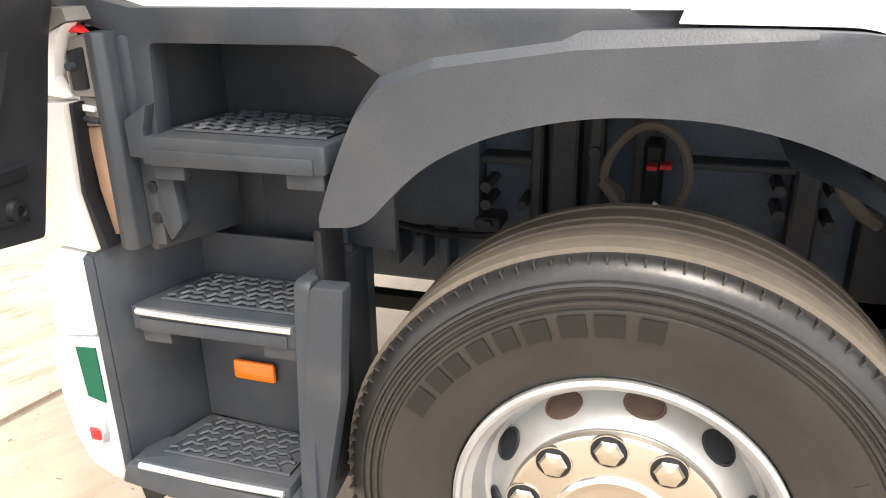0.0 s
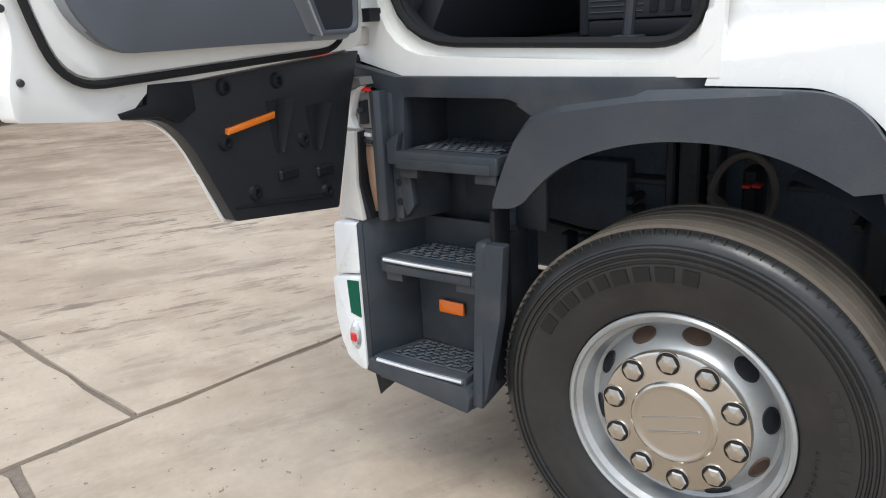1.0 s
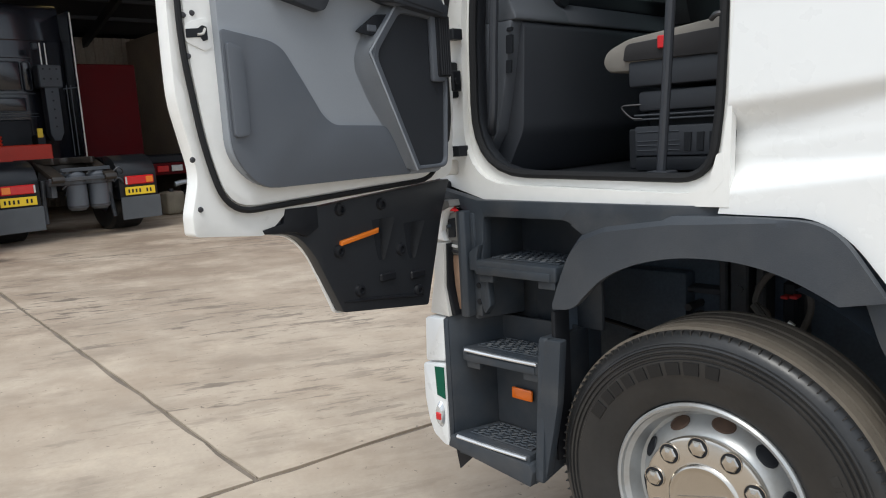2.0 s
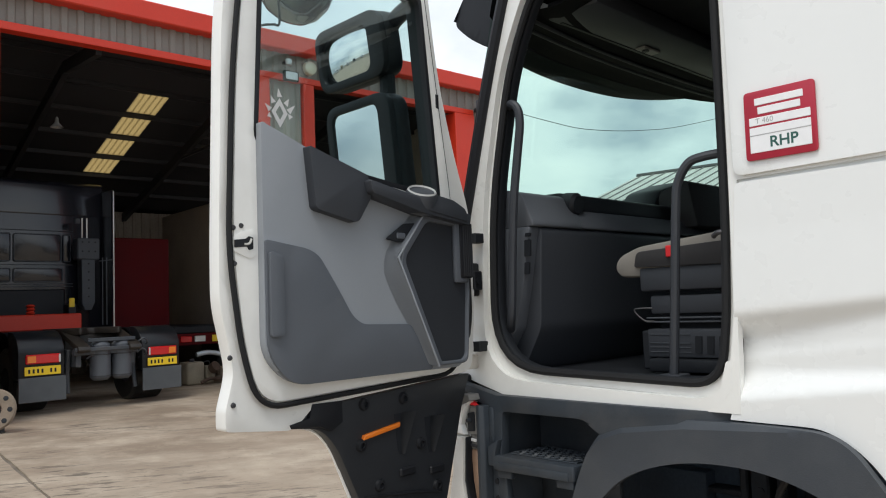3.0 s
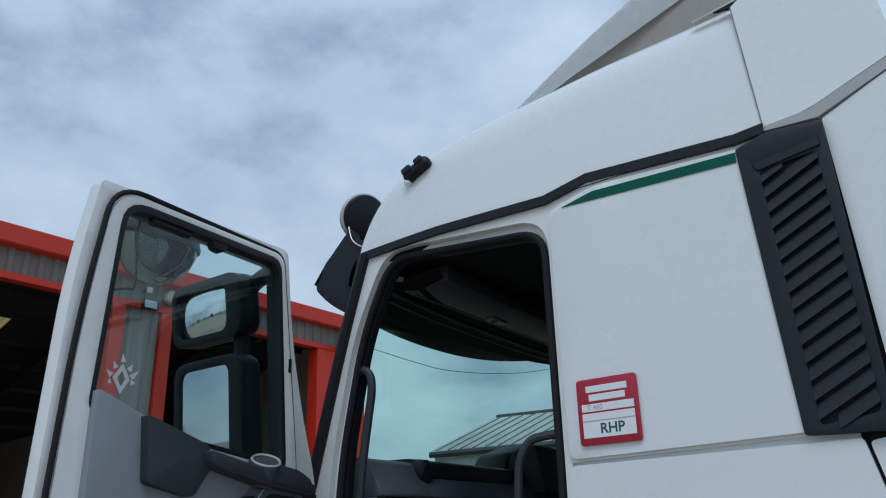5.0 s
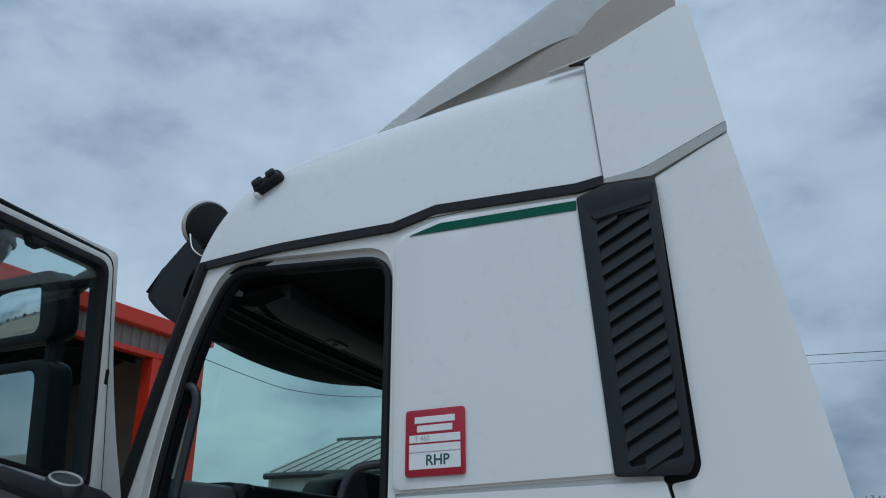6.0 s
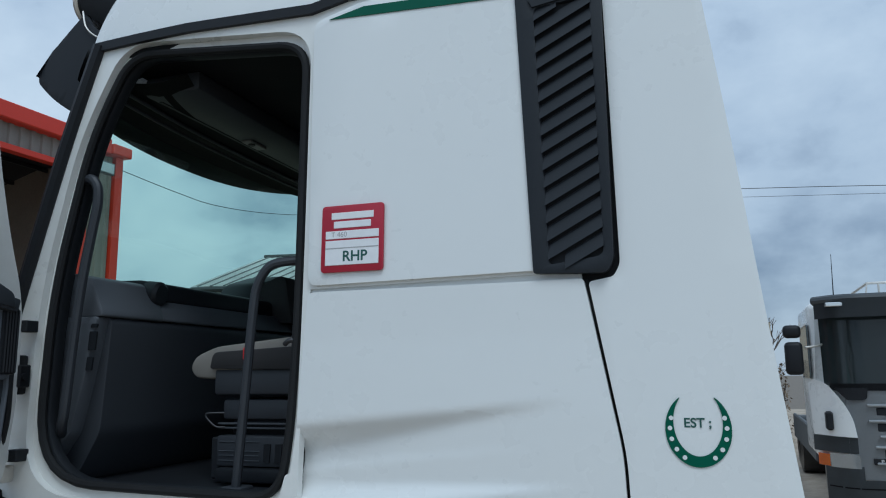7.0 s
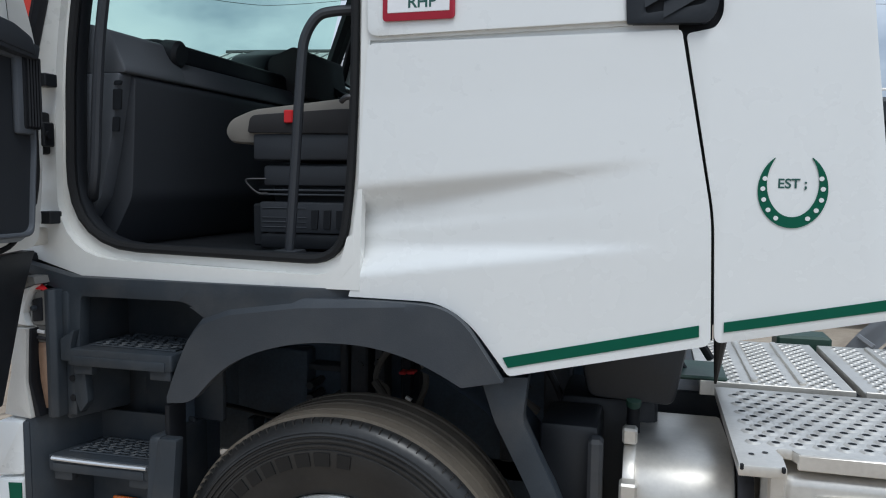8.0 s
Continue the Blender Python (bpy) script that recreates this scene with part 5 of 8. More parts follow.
def scale_from_eye(bm):
    """Scales the arch gear out from the camera's eye to fit its view, far in against the chassis rail."""
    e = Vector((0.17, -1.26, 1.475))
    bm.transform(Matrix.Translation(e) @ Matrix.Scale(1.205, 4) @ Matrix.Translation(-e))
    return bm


def build_arch():
    ridge = [(-0.56, 1.06), (-0.47, 1.19), (-0.402, 1.268), (-0.312, 1.302), (-0.10, 1.333), (0.10, 1.345), (0.30, 1.364), (0.60, 1.364)]
    yf = lambda x, z: 0.004 + 0.018 * max(0, (z - 1.05)) + 0.60 * max(0.0, z - lerp_list(ridge, x))
    cuts = list(zip(ridge[1:5], ridge[2:6]))
    a = part("wheel_arch", sheet(soften(ARCH_IN) + soften(ARCH_OUT), (), yf, 0.03, 0.05, 0.004, cuts=cuts), PLASTIC, TRUCK, "dark grey plastic wheel arch", 18)
    # dark sill under the door, framing the upper hollow
    sill = [(-1.08, 1.44), (-0.84, 1.387), (0.06, 1.387), (0.06, 1.350), (-0.28, 1.30), (-0.36, 1.25), (-0.388, 1.284)]
    sill += rnd([(-0.425, 1.316), (-0.464, 1.332), (-0.811, 1.331), (-0.823, 1.155), (-0.862, 1.150), (-0.862, 1.335)], [0.015, 0.02, 0.012, 0.004, 0.004, 0.01]) + [(-0.93, 1.36)]
    part("sill_panel", sheet(sill, (), lambda x, z: 0.018 + 0.34 * max(0.0, x + 0.10), 0.04, 0.06, 0.004), STEPBLACK, TRUCK, "dark plastic sill below the door")
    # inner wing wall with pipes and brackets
    wing = part("inner_wing", scale_from_eye(box(B(), -0.82, 0.62, 0.52, 0.55, 0.708, 1.36, 0.01)), LINER, TRUCK, "black inner wing panel")
    part("wing_lower", scale_from_eye(box(B(), -0.34, 0.62, 0.52, 0.55, 0.50, 0.79, 0.01)), LINER, wing)
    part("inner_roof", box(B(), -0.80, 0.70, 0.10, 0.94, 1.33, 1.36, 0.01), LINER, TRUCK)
    part("wing_step", scale_from_eye(box(B(), -0.60, -0.344, 0.45, 0.52, 0.88, 1.10, 0.012, 2)), LINER, wing)
    part("wing_ledge", scale_from_eye(box(B(), -0.344, -0.21, 0.455, 0.52, 1.036, 1.055, 0.004)), CHASSIS, wing)
    part("wing_ledge", scale_from_eye(box(B(), 0.09, 0.30, 0.46, 0.52, 1.050, 1.066, 0.004)), CHASSIS, wing)
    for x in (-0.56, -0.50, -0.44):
        part("wing_tooth", scale_from_eye(box(B(), x, x + 0.025, 0.44, 0.52, 0.78, 0.86, 0.004)), LINER, wing)
    part("cross_pipe", scale_from_eye(tube(B(), [(-0.60, 0.34, 0.935), (-0.521, 0.35, 0.921), (-0.405, 0.35, 0.905), (-0.285, 0.36, 0.907), (-0.16, 0.40, 0.92)], 0.008, 8, 5)), BLACK, TRUCK)
    part("stay_bar", scale_from_eye(box(B(), -0.74, -0.36, 0.285, 0.315, 0.738, 0.780, 0.006)), BLACK, TRUCK, "black stay bar")
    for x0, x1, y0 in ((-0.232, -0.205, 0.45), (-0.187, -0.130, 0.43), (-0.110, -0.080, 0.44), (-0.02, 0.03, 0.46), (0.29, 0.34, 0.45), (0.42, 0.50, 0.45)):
        part("strut", scale_from_eye(box(B(), x0, x1, y0, 0.52, 0.80, 1.30, 0.006)), CHASSIS, TRUCK)
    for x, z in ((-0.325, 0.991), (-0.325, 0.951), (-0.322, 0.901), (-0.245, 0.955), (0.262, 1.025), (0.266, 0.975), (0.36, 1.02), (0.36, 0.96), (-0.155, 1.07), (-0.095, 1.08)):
        part("bolt", scale_from_eye(cyl(B(), (x, 0.52 if x < -0.2 or x > 0.1 else 0.44, z), (x, 0.425, z), 0.013, 6)), CHASSIS, TRUCK, smooth=0)
    part("wing_bracket", scale_from_eye(box(B(), -0.355, -0.295, 0.44, 0.52, 0.885, 0.915, 0.005)), CHASSIS, TRUCK)
    part("brake_hose", scale_from_eye(tube(B(), [(-0.030, 0.34, 1.00), (-0.035, 0.34, 1.03), (-0.064, 0.33, 1.06), (-0.044, 0.33, 1.12), (-0.006, 0.33, 1.158), (0.034, 0.33, 1.162), (0.07, 0.33, 1.136), (0.088, 0.33, 1.094), (0.09, 0.33, 1.05), (0.072, 0.335, 1.004), (0.05, 0.34, 0.95)], 0.0095, 8, 6)), HOSE, TRUCK, "dusty looped brake hose")
    part("hose_clip", scale_from_eye(box(B(), 0.014, 0.034, 0.31, 0.345, 1.082, 1.091, 0.002)), DULLRED, TRUCK, "red hose clip")
    part("hose_clip", scale_from_eye(box(B(), 0.038, 0.060, 0.31, 0.345, 1.085, 1.094, 0.002)), DULLRED, TRUCK, "red hose clip")
    part("valve_body", scale_from_eye(box(B(), 0.005, 0.045, 0.35, 0.42, 0.96, 1.125, 0.008)), BLACK, TRUCK, "black brake valve")
    part("hose_end", scale_from_eye(tube(B(), [(-0.066, 0.32, 1.054), (-0.045, 0.315, 1.032), (-0.032, 0.315, 1.010), (-0.030, 0.33, 0.97)], 0.012, 8, 4)), HOSE, TRUCK, "dusty hose fitting")
    part("hose_end", scale_from_eye(tube(B(), [(0.030, 0.33, 1.012), (0.046, 0.33, 1.002)], 0.007, 8, 2)), ALU, TRUCK)
    part("loom", scale_from_eye(tube(B(), [(0.36, 0.36, 1.16), (0.34, 0.34, 1.10), (0.37, 0.33, 1.04), (0.42, 0.34, 1.0)], 0.013, 8, 6)), HOSE, TRUCK, "dusty cable loom")
    part("loom", scale_from_eye(tube(B(), [(0.32, 0.40, 1.20), (0.44, 0.36, 1.12), (0.50, 0.35, 1.0)], 0.010, 8, 6)), BLACK, TRUCK)
    # front mudguard between the steps and the tyre
    part("mudguard", plate((-0.548, 0.10), (-0.600, 0.42), 0.45, 1.03, 0.015, 0.005), LINER, TRUCK, "black front mudguard")
    # rear mudguard leg
    part("mudguard_leg", sheet(rnd([(0.398, 1.165), (0.525, 1.172), (0.512, 1.055), (0.61, 0.857), (0.71, 0.60), (0.64, 0.58), (0.542, 0.848), (0.437, 1.048)], [0.004, 0.004, 0.02, 0.05, 0.02, 0.02, 0.05, 0.02]), (), lambda x, z: 0.075, 0.05, 0.1, 0.006), STEPBLACK, TRUCK, "dark plastic rear mudguard leg")
    bm = grid_surface(B(), lambda u, w: Vector((0.625 * math.cos(radians(72 - 66 * u)) + 0.02, 0.13 + 0.30 * w, 0.56 + 0.625 * math.sin(radians(72 - 66 * u)))), 10, 2)
    bmesh.ops.solidify(bm, geom=bm.faces[:], thickness=0.012)
    part("rear_mudguard", bm, LINER, TRUCK, "black rear mudguard", 50)
    part("rear_box", box(B(), 0.53, 0.70, 0.26, 0.5, 0.55, 1.0, 0.02, 2), FLAPBLACK, TRUCK)
    # added black box that hides bright ground showing through a gap
    part("air_drier", box(B(), 0.56, 0.86, 0.50, 0.78, 0.34, 1.02, 0.03, 2), FLAPBLACK, TRUCK, "black box added to darken the gap behind the wheel")


# ---- wheels
def build_wheel(c, label):
    """A steel wheel with its outer face towards -y; c is the centre of the outer sidewall."""
    m = Matrix.Translation(c) @ Matrix.Scale(0.975, 4)
    t = [(0.300, 0.028), (0.308, 0.010), (0.330, 0.000), (0.360, -0.010), (0.385, -0.013), (0.392, -0.0165), (0.440, -0.0165), (0.443, -0.0115), (0.448, -0.0115), (0.451, -0.0175), (0.456, -0.0175), (0.459, -0.0105), (0.463, -0.0105), (0.466, -0.0165), (0.471, -0.016), (0.474, -0.009), (0.478, -0.009), (0.481, -0.014), (0.486, -0.012), (0.489, -0.005), (0.502, 0.000), (0.514, 0.012), (0.5225, 0.03)]
    w = part("wheel", lathe(B(), t + [(0.5225, 0.27), (0.50, 0.30), (0.40, 0.312), (0.305, 0.29), (0.29, 0.15)], (0, 0, 0), (0, 1, 0), 96), TYRE, TRUCK, label, 40, m)
    for v in w.data.vertices:
        if v.co.z < ground_z(v.co.x) + 0.001:
            v.co.z = ground_z(v.co.x) + 0.001
    # tread ribs with grooves
    prof = [(0.5215, 0.030)]
    for a, b in ((0.03, 0.075), (0.085, 0.135), (0.145, 0.175), (0.185, 0.235), (0.245, 0.27)):
        prof += [(0.5215, a), (0.531, a + 0.003), (0.531, b - 0.003), (0.5215, b)]
    tr = part("tread", lathe(B(), prof, (0, 0, 0), (0, 1, 0), 96), TREAD, w, "dusty worn tread", 30, m)
    for v in tr.data.vertices:
        if v.co.z < 0.001:
            v.co.z = 0.001
    # shoulder notches
    sm = bpy.data.meshes.new("shoulder_sipe")
    sb = box(B(), -0.007, 0.007, -0.009, 0.009, -0.0018, 0.0018, 0)
    sb.to_mesh(sm)
    sb.free()
    sm.materials.append(TYRE)
    for i in range(110):
        a = 2 * math.pi * i / 110
        if math.sin(a) > 0.93:
            continue
        ob = new("shoulder_sipe", sm)
        ob.parent = w
        ob.matrix_local = m @ Matrix.Rotation(a, 4, "Y") @ Matrix.Translation((0.516, 0.016, 0))
    rim = part("rim", lathe(B(), [(0.302, 0.030), (0.303, 0.004), (0.296, -0.002), (0.289, 0.002), (0.286, 0.014), (0.272, 0.026), (0.262, 0.060), (0.258, 0.075), (0.246, 0.080), (0.215, 0.045), (0.206, 0.030), (0.198, 0.024), (0.10, 0.024)], (0, 0, 0), (0, 1, 0), 96), RIM, w, "silver painted steel rim", 30, m)
    for i in range(10):
        a = 2 * math.pi * (i + 0.22) / 10
        p = Vector((0.231 * math.sin(a), 0.0635, 0.231 * math.cos(a)))
        n = Vector((math.sin(a) * 0.75, -0.66, math.cos(a) * 0.75)).normalized()
        tang = Vector((math.cos(a), 0, -math.sin(a)))
        bi = n.cross(tang)
        M4 = Matrix(((tang.x, bi.x, n.x, p.x), (tang.y, bi.y, n.y, p.y), (tang.z, bi.z, n.z, p.z), (0, 0, 0, 1)))
        bm = B()
        lathe(bm, [(0, 0.0008), (0.026, 0.0008), (0.027, 0.004), (0.0305, 0.004), (0.0325, 0.0)], (0, 0, 0), (0, 0, 1), 22)
        bm.transform(M4 @ Matrix.Diagonal((1.16, 0.80, 1, 1)))
        part("hand_hole", bm, RUSTDARK if i % 3 == 0 else INNERBLACK, w, "dark oval hand hole", 30, m)
    # bright nut ring with raised cap
    ring = part("nut_cover", lathe(B(), [(0.197, 0.022), (0.200, 0.012), (0.196, 0.004), (0.188, 0.000), (0.124, 0.001), (0.117, -0.001), (0.112, -0.007), (0.107, -0.0092), (0.102, -0.008), (0.097, -0.0055), (0.09, -0.005), (0.0, -0.006)], (0, 0, 0), (0, 1, 0), 96), CHROME, w, "polished wheel nut cover", 30, m)
    part("cap_bar", box(B(), -0.072, 0.070, -0.0095, -0.004, -0.0035, 0.0035, 0.002), CHROME, w, "", 30, m @ Matrix.Rotation(radians(-15), 4, "Y") @ Matrix.Translation((0, 0, -0.024)))
    part("cap_bar", box(B(), -0.082, 0.080, -0.0075, -0.004, -0.002, 0.002, 0.001), CHROME, w, "", 30, m @ Matrix.Rotation(radians(-15), 4, "Y") @ Matrix.Translation((0, 0, 0.018)))
    for i in range(10):
        a = radians(-6.5 + 36 * i)
        p = Vector((0.1675 * math.sin(a), 0, 0.1675 * math.cos(a)))
        bm = B()
        lathe(bm, [(0.0345, 0.002), (0.0335, -0.0025), (0.0315, -0.0028), (0.0300, 0.0)], p, (0, 1, 0), 24)
        part("nut_seat", bm, CHROME, w, "", 30, m)
        # black disc painting the shadow ring round each nut
        part("nut_recess", lathe(B(), [(0.0305, -0.0014), (0.0, -0.0014)], p, (0, 1, 0), 20), INNERBLACK, w, "", 30, m)
        bm = B()
        lathe(bm, [(0.0262, 0.0), (0.0262, -0.0075), (0.0225, -0.0125), (0.010, -0.0155), (0.0, -0.016)], p, (0, 1, 0), 6)
        part("wheel_nut", bm, CHROME, w, "", 0, m)
    return w


# plain raised shapes in place of the maker's lettering on the sidewall
def sidewall_marks(w, c):
    m = Matrix.Translation(c) @ Matrix.Scale(0.975, 4)
    def arc_block(a0, a1, r0, r1, y0=-0.0188, y1=-0.012, mat_=None):
        bm = B()
        n = 5
        o = []
        for i in range(n + 1):
            a = radians(a0 + (a1 - a0) * i / n)
            o.append((r1 * math.sin(a), r1 * math.cos(a)))
        for i in range(n + 1):
            a = radians(a1 + (a0 - a1) * i / n)
            o.append((r0 * math.sin(a), r0 * math.cos(a)))
        prism(bm, o, y0, y1, "y")
        return bm
    k = 0
    for a0, a1 in ((-62, -55), (-52.5, -47.5), (-46, -41), (-38.5, -33.5), (-31, -26), (-24, -18), (-15.5, -9.5), (-7.5, -1), (2, 7.5)):
        part("sidewall_mark", arc_block(a0, a1, 0.396, 0.434, -0.0205), MARK, w, "raised black sidewall mark", 0, m)
    for a0, a1 in ((62, 66), (67.5, 71), (72.5, 76), (77.5, 81), (82.5, 86), (90, 93), (94.5, 98), (99.5, 103), (104.5, 108)):
        part("sidewall_mark", arc_block(a0, a1, 0.400, 0.424, -0.0178), TYRE, w, "", 0, m)
    for i, ch in enumerate("315/80R22.5"):
        a = radians(86 + i * 3.4)
        M = m @ Matrix.Rotation(a, 4, "Y") @ Matrix.Translation((0, -0.0085, 0.352)) @ Matrix.Rotation(radians(90), 4, "X")
        lettering(ch, 0.026, TYRE, w, M, "sidewall_lettering", 0.0015)


def stand_out(build, v):
    """Builds a group of parts and moves it bodily by v."""
    old = set(bpy.data.objects)
    build()
    for ob in [o for o in bpy.data.objects if o not in old]:
        if ob.name.startswith("grip_rib"):
            ob.location += Vector(v)
        else:
            ob.data.transform(Matrix.Translation(v))


build_front()
stand_out(build_front_corner, (0.018, -0.052, 0.018))
stand_out(build_steps, (0.018, -0.052, 0.018))
build_arch()
wheel = build_wheel((0.006, 0.016, 0.518), "front wheel with a worn tyre and bright nuts")
sidewall_marks(wheel, (0.006, 0.016, 0.518))


# ---- open passenger door, built shut and then swung open
DM = Matrix.Translation((-1.0, 0.06, 0)) @ Matrix.Rotation(radians(-86), 4, "Z")


def build_door():
    def P(name, bm, m, parent, label="", smooth=35):
        return part(name, bm, m, parent, label, smooth, DM)
    o = rnd([(0.229, 2.925), (0.185, 2.56), (0.100, 2.25), (0.030, 2.06), (0.020, 1.75), (0.055, 1.475), (0.80, 1.432), (0.875, 1.372), (1.100, 1.400), (1.100, 1.455), (1.070, 1.56), (1.088, 1.64), (1.112, 1.75), (1.112, 1.90), (1.092, 2.60), (1.046, 2.908)],
             [0.03, 0.2, 0.2, 0.1, 0.1, 0.05, 0.02, 0.03, 0.012, 0.01, 0.06, 0.05, 0.04, 0.2, 0.3, 0.02])
    win = rnd([(0.214, 2.10), (0.283, 2.868), (0.972, 2.868), (1.006, 2.20)], [0.03, 0.05, 0.09, 0.05])
    hole = rnd([(0.232, 2.12), (0.297, 2.842), (0.957, 2.842), (0.992, 2.21)], [0.03, 0.04, 0.07, 0.05])
    d = P("passenger_door", sheet(o, [win], None, 0.05, 0.15, 0.006), WHITE_FRAME, TRUCK, "white passenger door swung wide open")
    # inner pressed frame, slightly raised inside the seal
    fo = rnd([(0.125, 1.49), (0.160, 2.12), (0.268, 2.890), (1.005, 2.890), (1.058, 2.45), (1.078, 1.90), (1.044, 1.62), (0.995, 1.462)], [0.12, 0.1, 0.05, 0.11, 0.2, 0.1, 0.1, 0.12])
    P("inner_frame", sheet(fo, [win], lambda x, z: 0.046, 0.022, 0.2, 0.006), WHITE_FRAME, d)
    bm = B()
    sl = [(x, 0.066 - 0.016 * max(0.0, min(1.0, (0.42 - x) / 0.12)), z) for x, z in rnd([(0.115, 1.475), (0.150, 2.12), (0.258, 2.900), (1.013, 2.902), (1.070, 2.45), (1.092, 1.90), (1.056, 1.62), (1.003, 1.45)], [0.12, 0.1, 0.05, 0.11, 0.2, 0.1, 0.1, 0.12], 7)]
    tube(bm, sl + [sl[0]], 0.0085, 8, 1)
    P("seal", bm, RUBBER, d, "black door seal")
    # window glass and its black surround
    g = P("window_pane", sheet(win, (), lambda x, z: 0.046, 0.004, 0.3), GLASS, d, "clear door window")
    g.visible_shadow = False
    ws = P("window_surround", sheet(win, [hole], lambda x, z: 0.004, 0.067, 0.2, 0.003), BLACK, d, "black window surround")
    P("surround_tab", prism(B(), rnd([(0.62, 2.85), (0.605, 2.815), (0.565, 2.812), (0.54, 2.85)], 0.010), 0.030, 0.068, "y", 0.003), BLACK, ws)
    P("surround_clip", box(B(), 0.70, 0.86, 0.030, 0.062, 2.822, 2.846, 0.006), BLACK, ws)
    # trim card
    tc = rnd([(0.998, 2.270), (0.839, 2.213), (0.618, 2.145), (0.384, 2.105), (0.142, 2.048), (0.128, 1.80), (0.150, 1.50), (0.915, 1.512), (0.998, 1.60), (0.998, 1.93)], [0.01, 0.02, 0.02, 0.02, 0.03, 0.05, 0.05, 0.07, 0.05, 0.02])
    t = P("trim_panel", sheet(tc, (), lambda x, z: 0.066, 0.030, 0.15, 0.008), INNERGREY, d, "grey moulded door trim")
    pk = rnd([(0.996, 1.928), (0.845, 1.905), (0.805, 1.885), (0.745, 1.80), (0.680, 1.70), (0.640, 1.672), (0.425, 1.664), (0.318, 1.505), (0.915, 1.508), (0.994, 1.60)], [0.01, 0.03, 0.03, 0.1, 0.04, 0.03, 0.02, 0.02, 0.07, 0.05])
    P("door_pocket", sheet(pk, (), lambda x, z: 0.086, 0.018, 0.2, 0.006), DOORDARK, d, "darker lower door pocket")
    P("pull_strip", sheet(rnd([(0.990, 1.895), (0.945, 1.880), (0.945, 1.655), (0.990, 1.650)], 0.012), (), lambda x, z: 0.106, 0.012, 0, 0.004), DOORDARK, d)
    sp = rnd([(0.500, 1.885), (0.365, 2.042), (0.172, 2.022), (0.135, 1.80), (0.160, 1.515), (0.322, 1.515)], [0.03, 0.03, 0.03, 0.05, 0.03, 0.01])
    sin = rnd([(0.466, 1.880), (0.352, 2.014), (0.176, 2.002), (0.145, 1.80), (0.168, 1.528), (0.300, 1.528)], [0.03, 0.03, 0.03, 0.05, 0.03, 0.01])
    P("speaker_rim", sheet(sp, [sin], lambda x, z: 0.092, 0.036, 0, 0.006), DOORDARK, d, "dark grey rim of the door speaker")
    P("speaker_cover", sheet(sin, (), lambda x, z: 0.095, 0.018, 0.1), SPEAKER, d, "black speaker cover")
    # highlight along the speaker rim, drawn as a thin paler tube
    bm = B()
    ed = [(0.365, 0.132, 2.045), (0.500, 0.132, 1.885), (0.322, 0.132, 1.515)]
    tube(bm, ed, 0.004, 6, 1)
    P("speaker_edge", bm, INNERGREY, d, "pale tube painting the highlight of the speaker rim")
    # sloping cheek from the trim up to the speaker rim
    lo_ = soften([(0.395, 2.052), (0.566, 1.882), (0.508, 1.752), (0.432, 1.655), (0.366, 1.535)], 2)
    hi_ = soften([(0.362, 2.046), (0.502, 1.885), (0.444, 1.760), (0.395, 1.655), (0.322, 1.512)], 2)
    n = len(lo_) - 1
    bm = grid_surface(B(), lambda u, w: Vector((lo_[round(u * n)][0] + (hi_[round(u * n)][0] - lo_[round(u * n)][0]) * w, 0.0950 + 0.0365 * w ** 2.0, lo_[round(u * n)][1] + (hi_[round(u * n)][1] - lo_[round(u * n)][1]) * w)), n, 6)
    bmesh.ops.solidify(bm, geom=bm.faces[:], thickness=0.004)
    P("speaker_cheek", bm, INNERGREY, d, "grey sloping cheek beside the speaker", 50)
    # hollow above the pocket, armrest, pull cup
    P("pull_cup", sheet(rnd([(0.852, 2.212), (0.832, 2.024), (0.668, 1.990), (0.606, 2.080), (0.622, 2.145)], [0.006, 0.014, 0.018, 0.014, 0.012]), (), lambda x, z: 0.090, 0.040, 0, 0.012), SEATPLASTIC, d, "dark door pull")
    bm = B()
    prism(bm, rnd([(0.640, 2.128), (0.63, 2.085), (0.40, 2.035), (0.16, 2.005), (0.15, 2.045), (0.40, 2.085)], 0.012), 0.09, 0.160, "y", 0.012)
    P("armrest", bm, SEATPLASTIC, d, "dark armrest")
    tw = P("tweeter", lathe(B(), [(0.058, -0.05), (0.055, 0.012), (0.048, 0.021), (0.040, 0.015), (0, 0.015)], (0.375, 0.125, 2.098), (0.2, 0.45, 0.87), 28), SEATPLASTIC, d, "round tweeter with a bright ring")
    P("tweeter_ring", lathe(B(), [(0.043, 0.019), (0.047, 0.024), (0.051, 0.019)], (0.375, 0.125, 2.098), (0.2, 0.45, 0.87), 28), LIPGREY, tw)
    P("armrest_end", prism(B(), rnd([(0.385, 2.085), (0.36, 2.105), (0.25, 2.090), (0.185, 2.062), (0.170, 2.015), (0.385, 2.045)], 0.015), 0.085, 0.165, "y", 0.016), SEATPLASTIC, d, "rounded end of the armrest")
    P("switch_plate", sheet(rnd([(0.540, 1.945), (0.455, 2.000), (0.395, 2.005), (0.470, 1.935)], 0.01), (), lambda x, z: 0.112, 0.008, 0, 0.003), INNERBLACK, d)
    P("window_switch", box(B(), 0.455, 0.495, 0.118, 0.124, 1.948, 1.968, 0.003), DOORDARK, d)
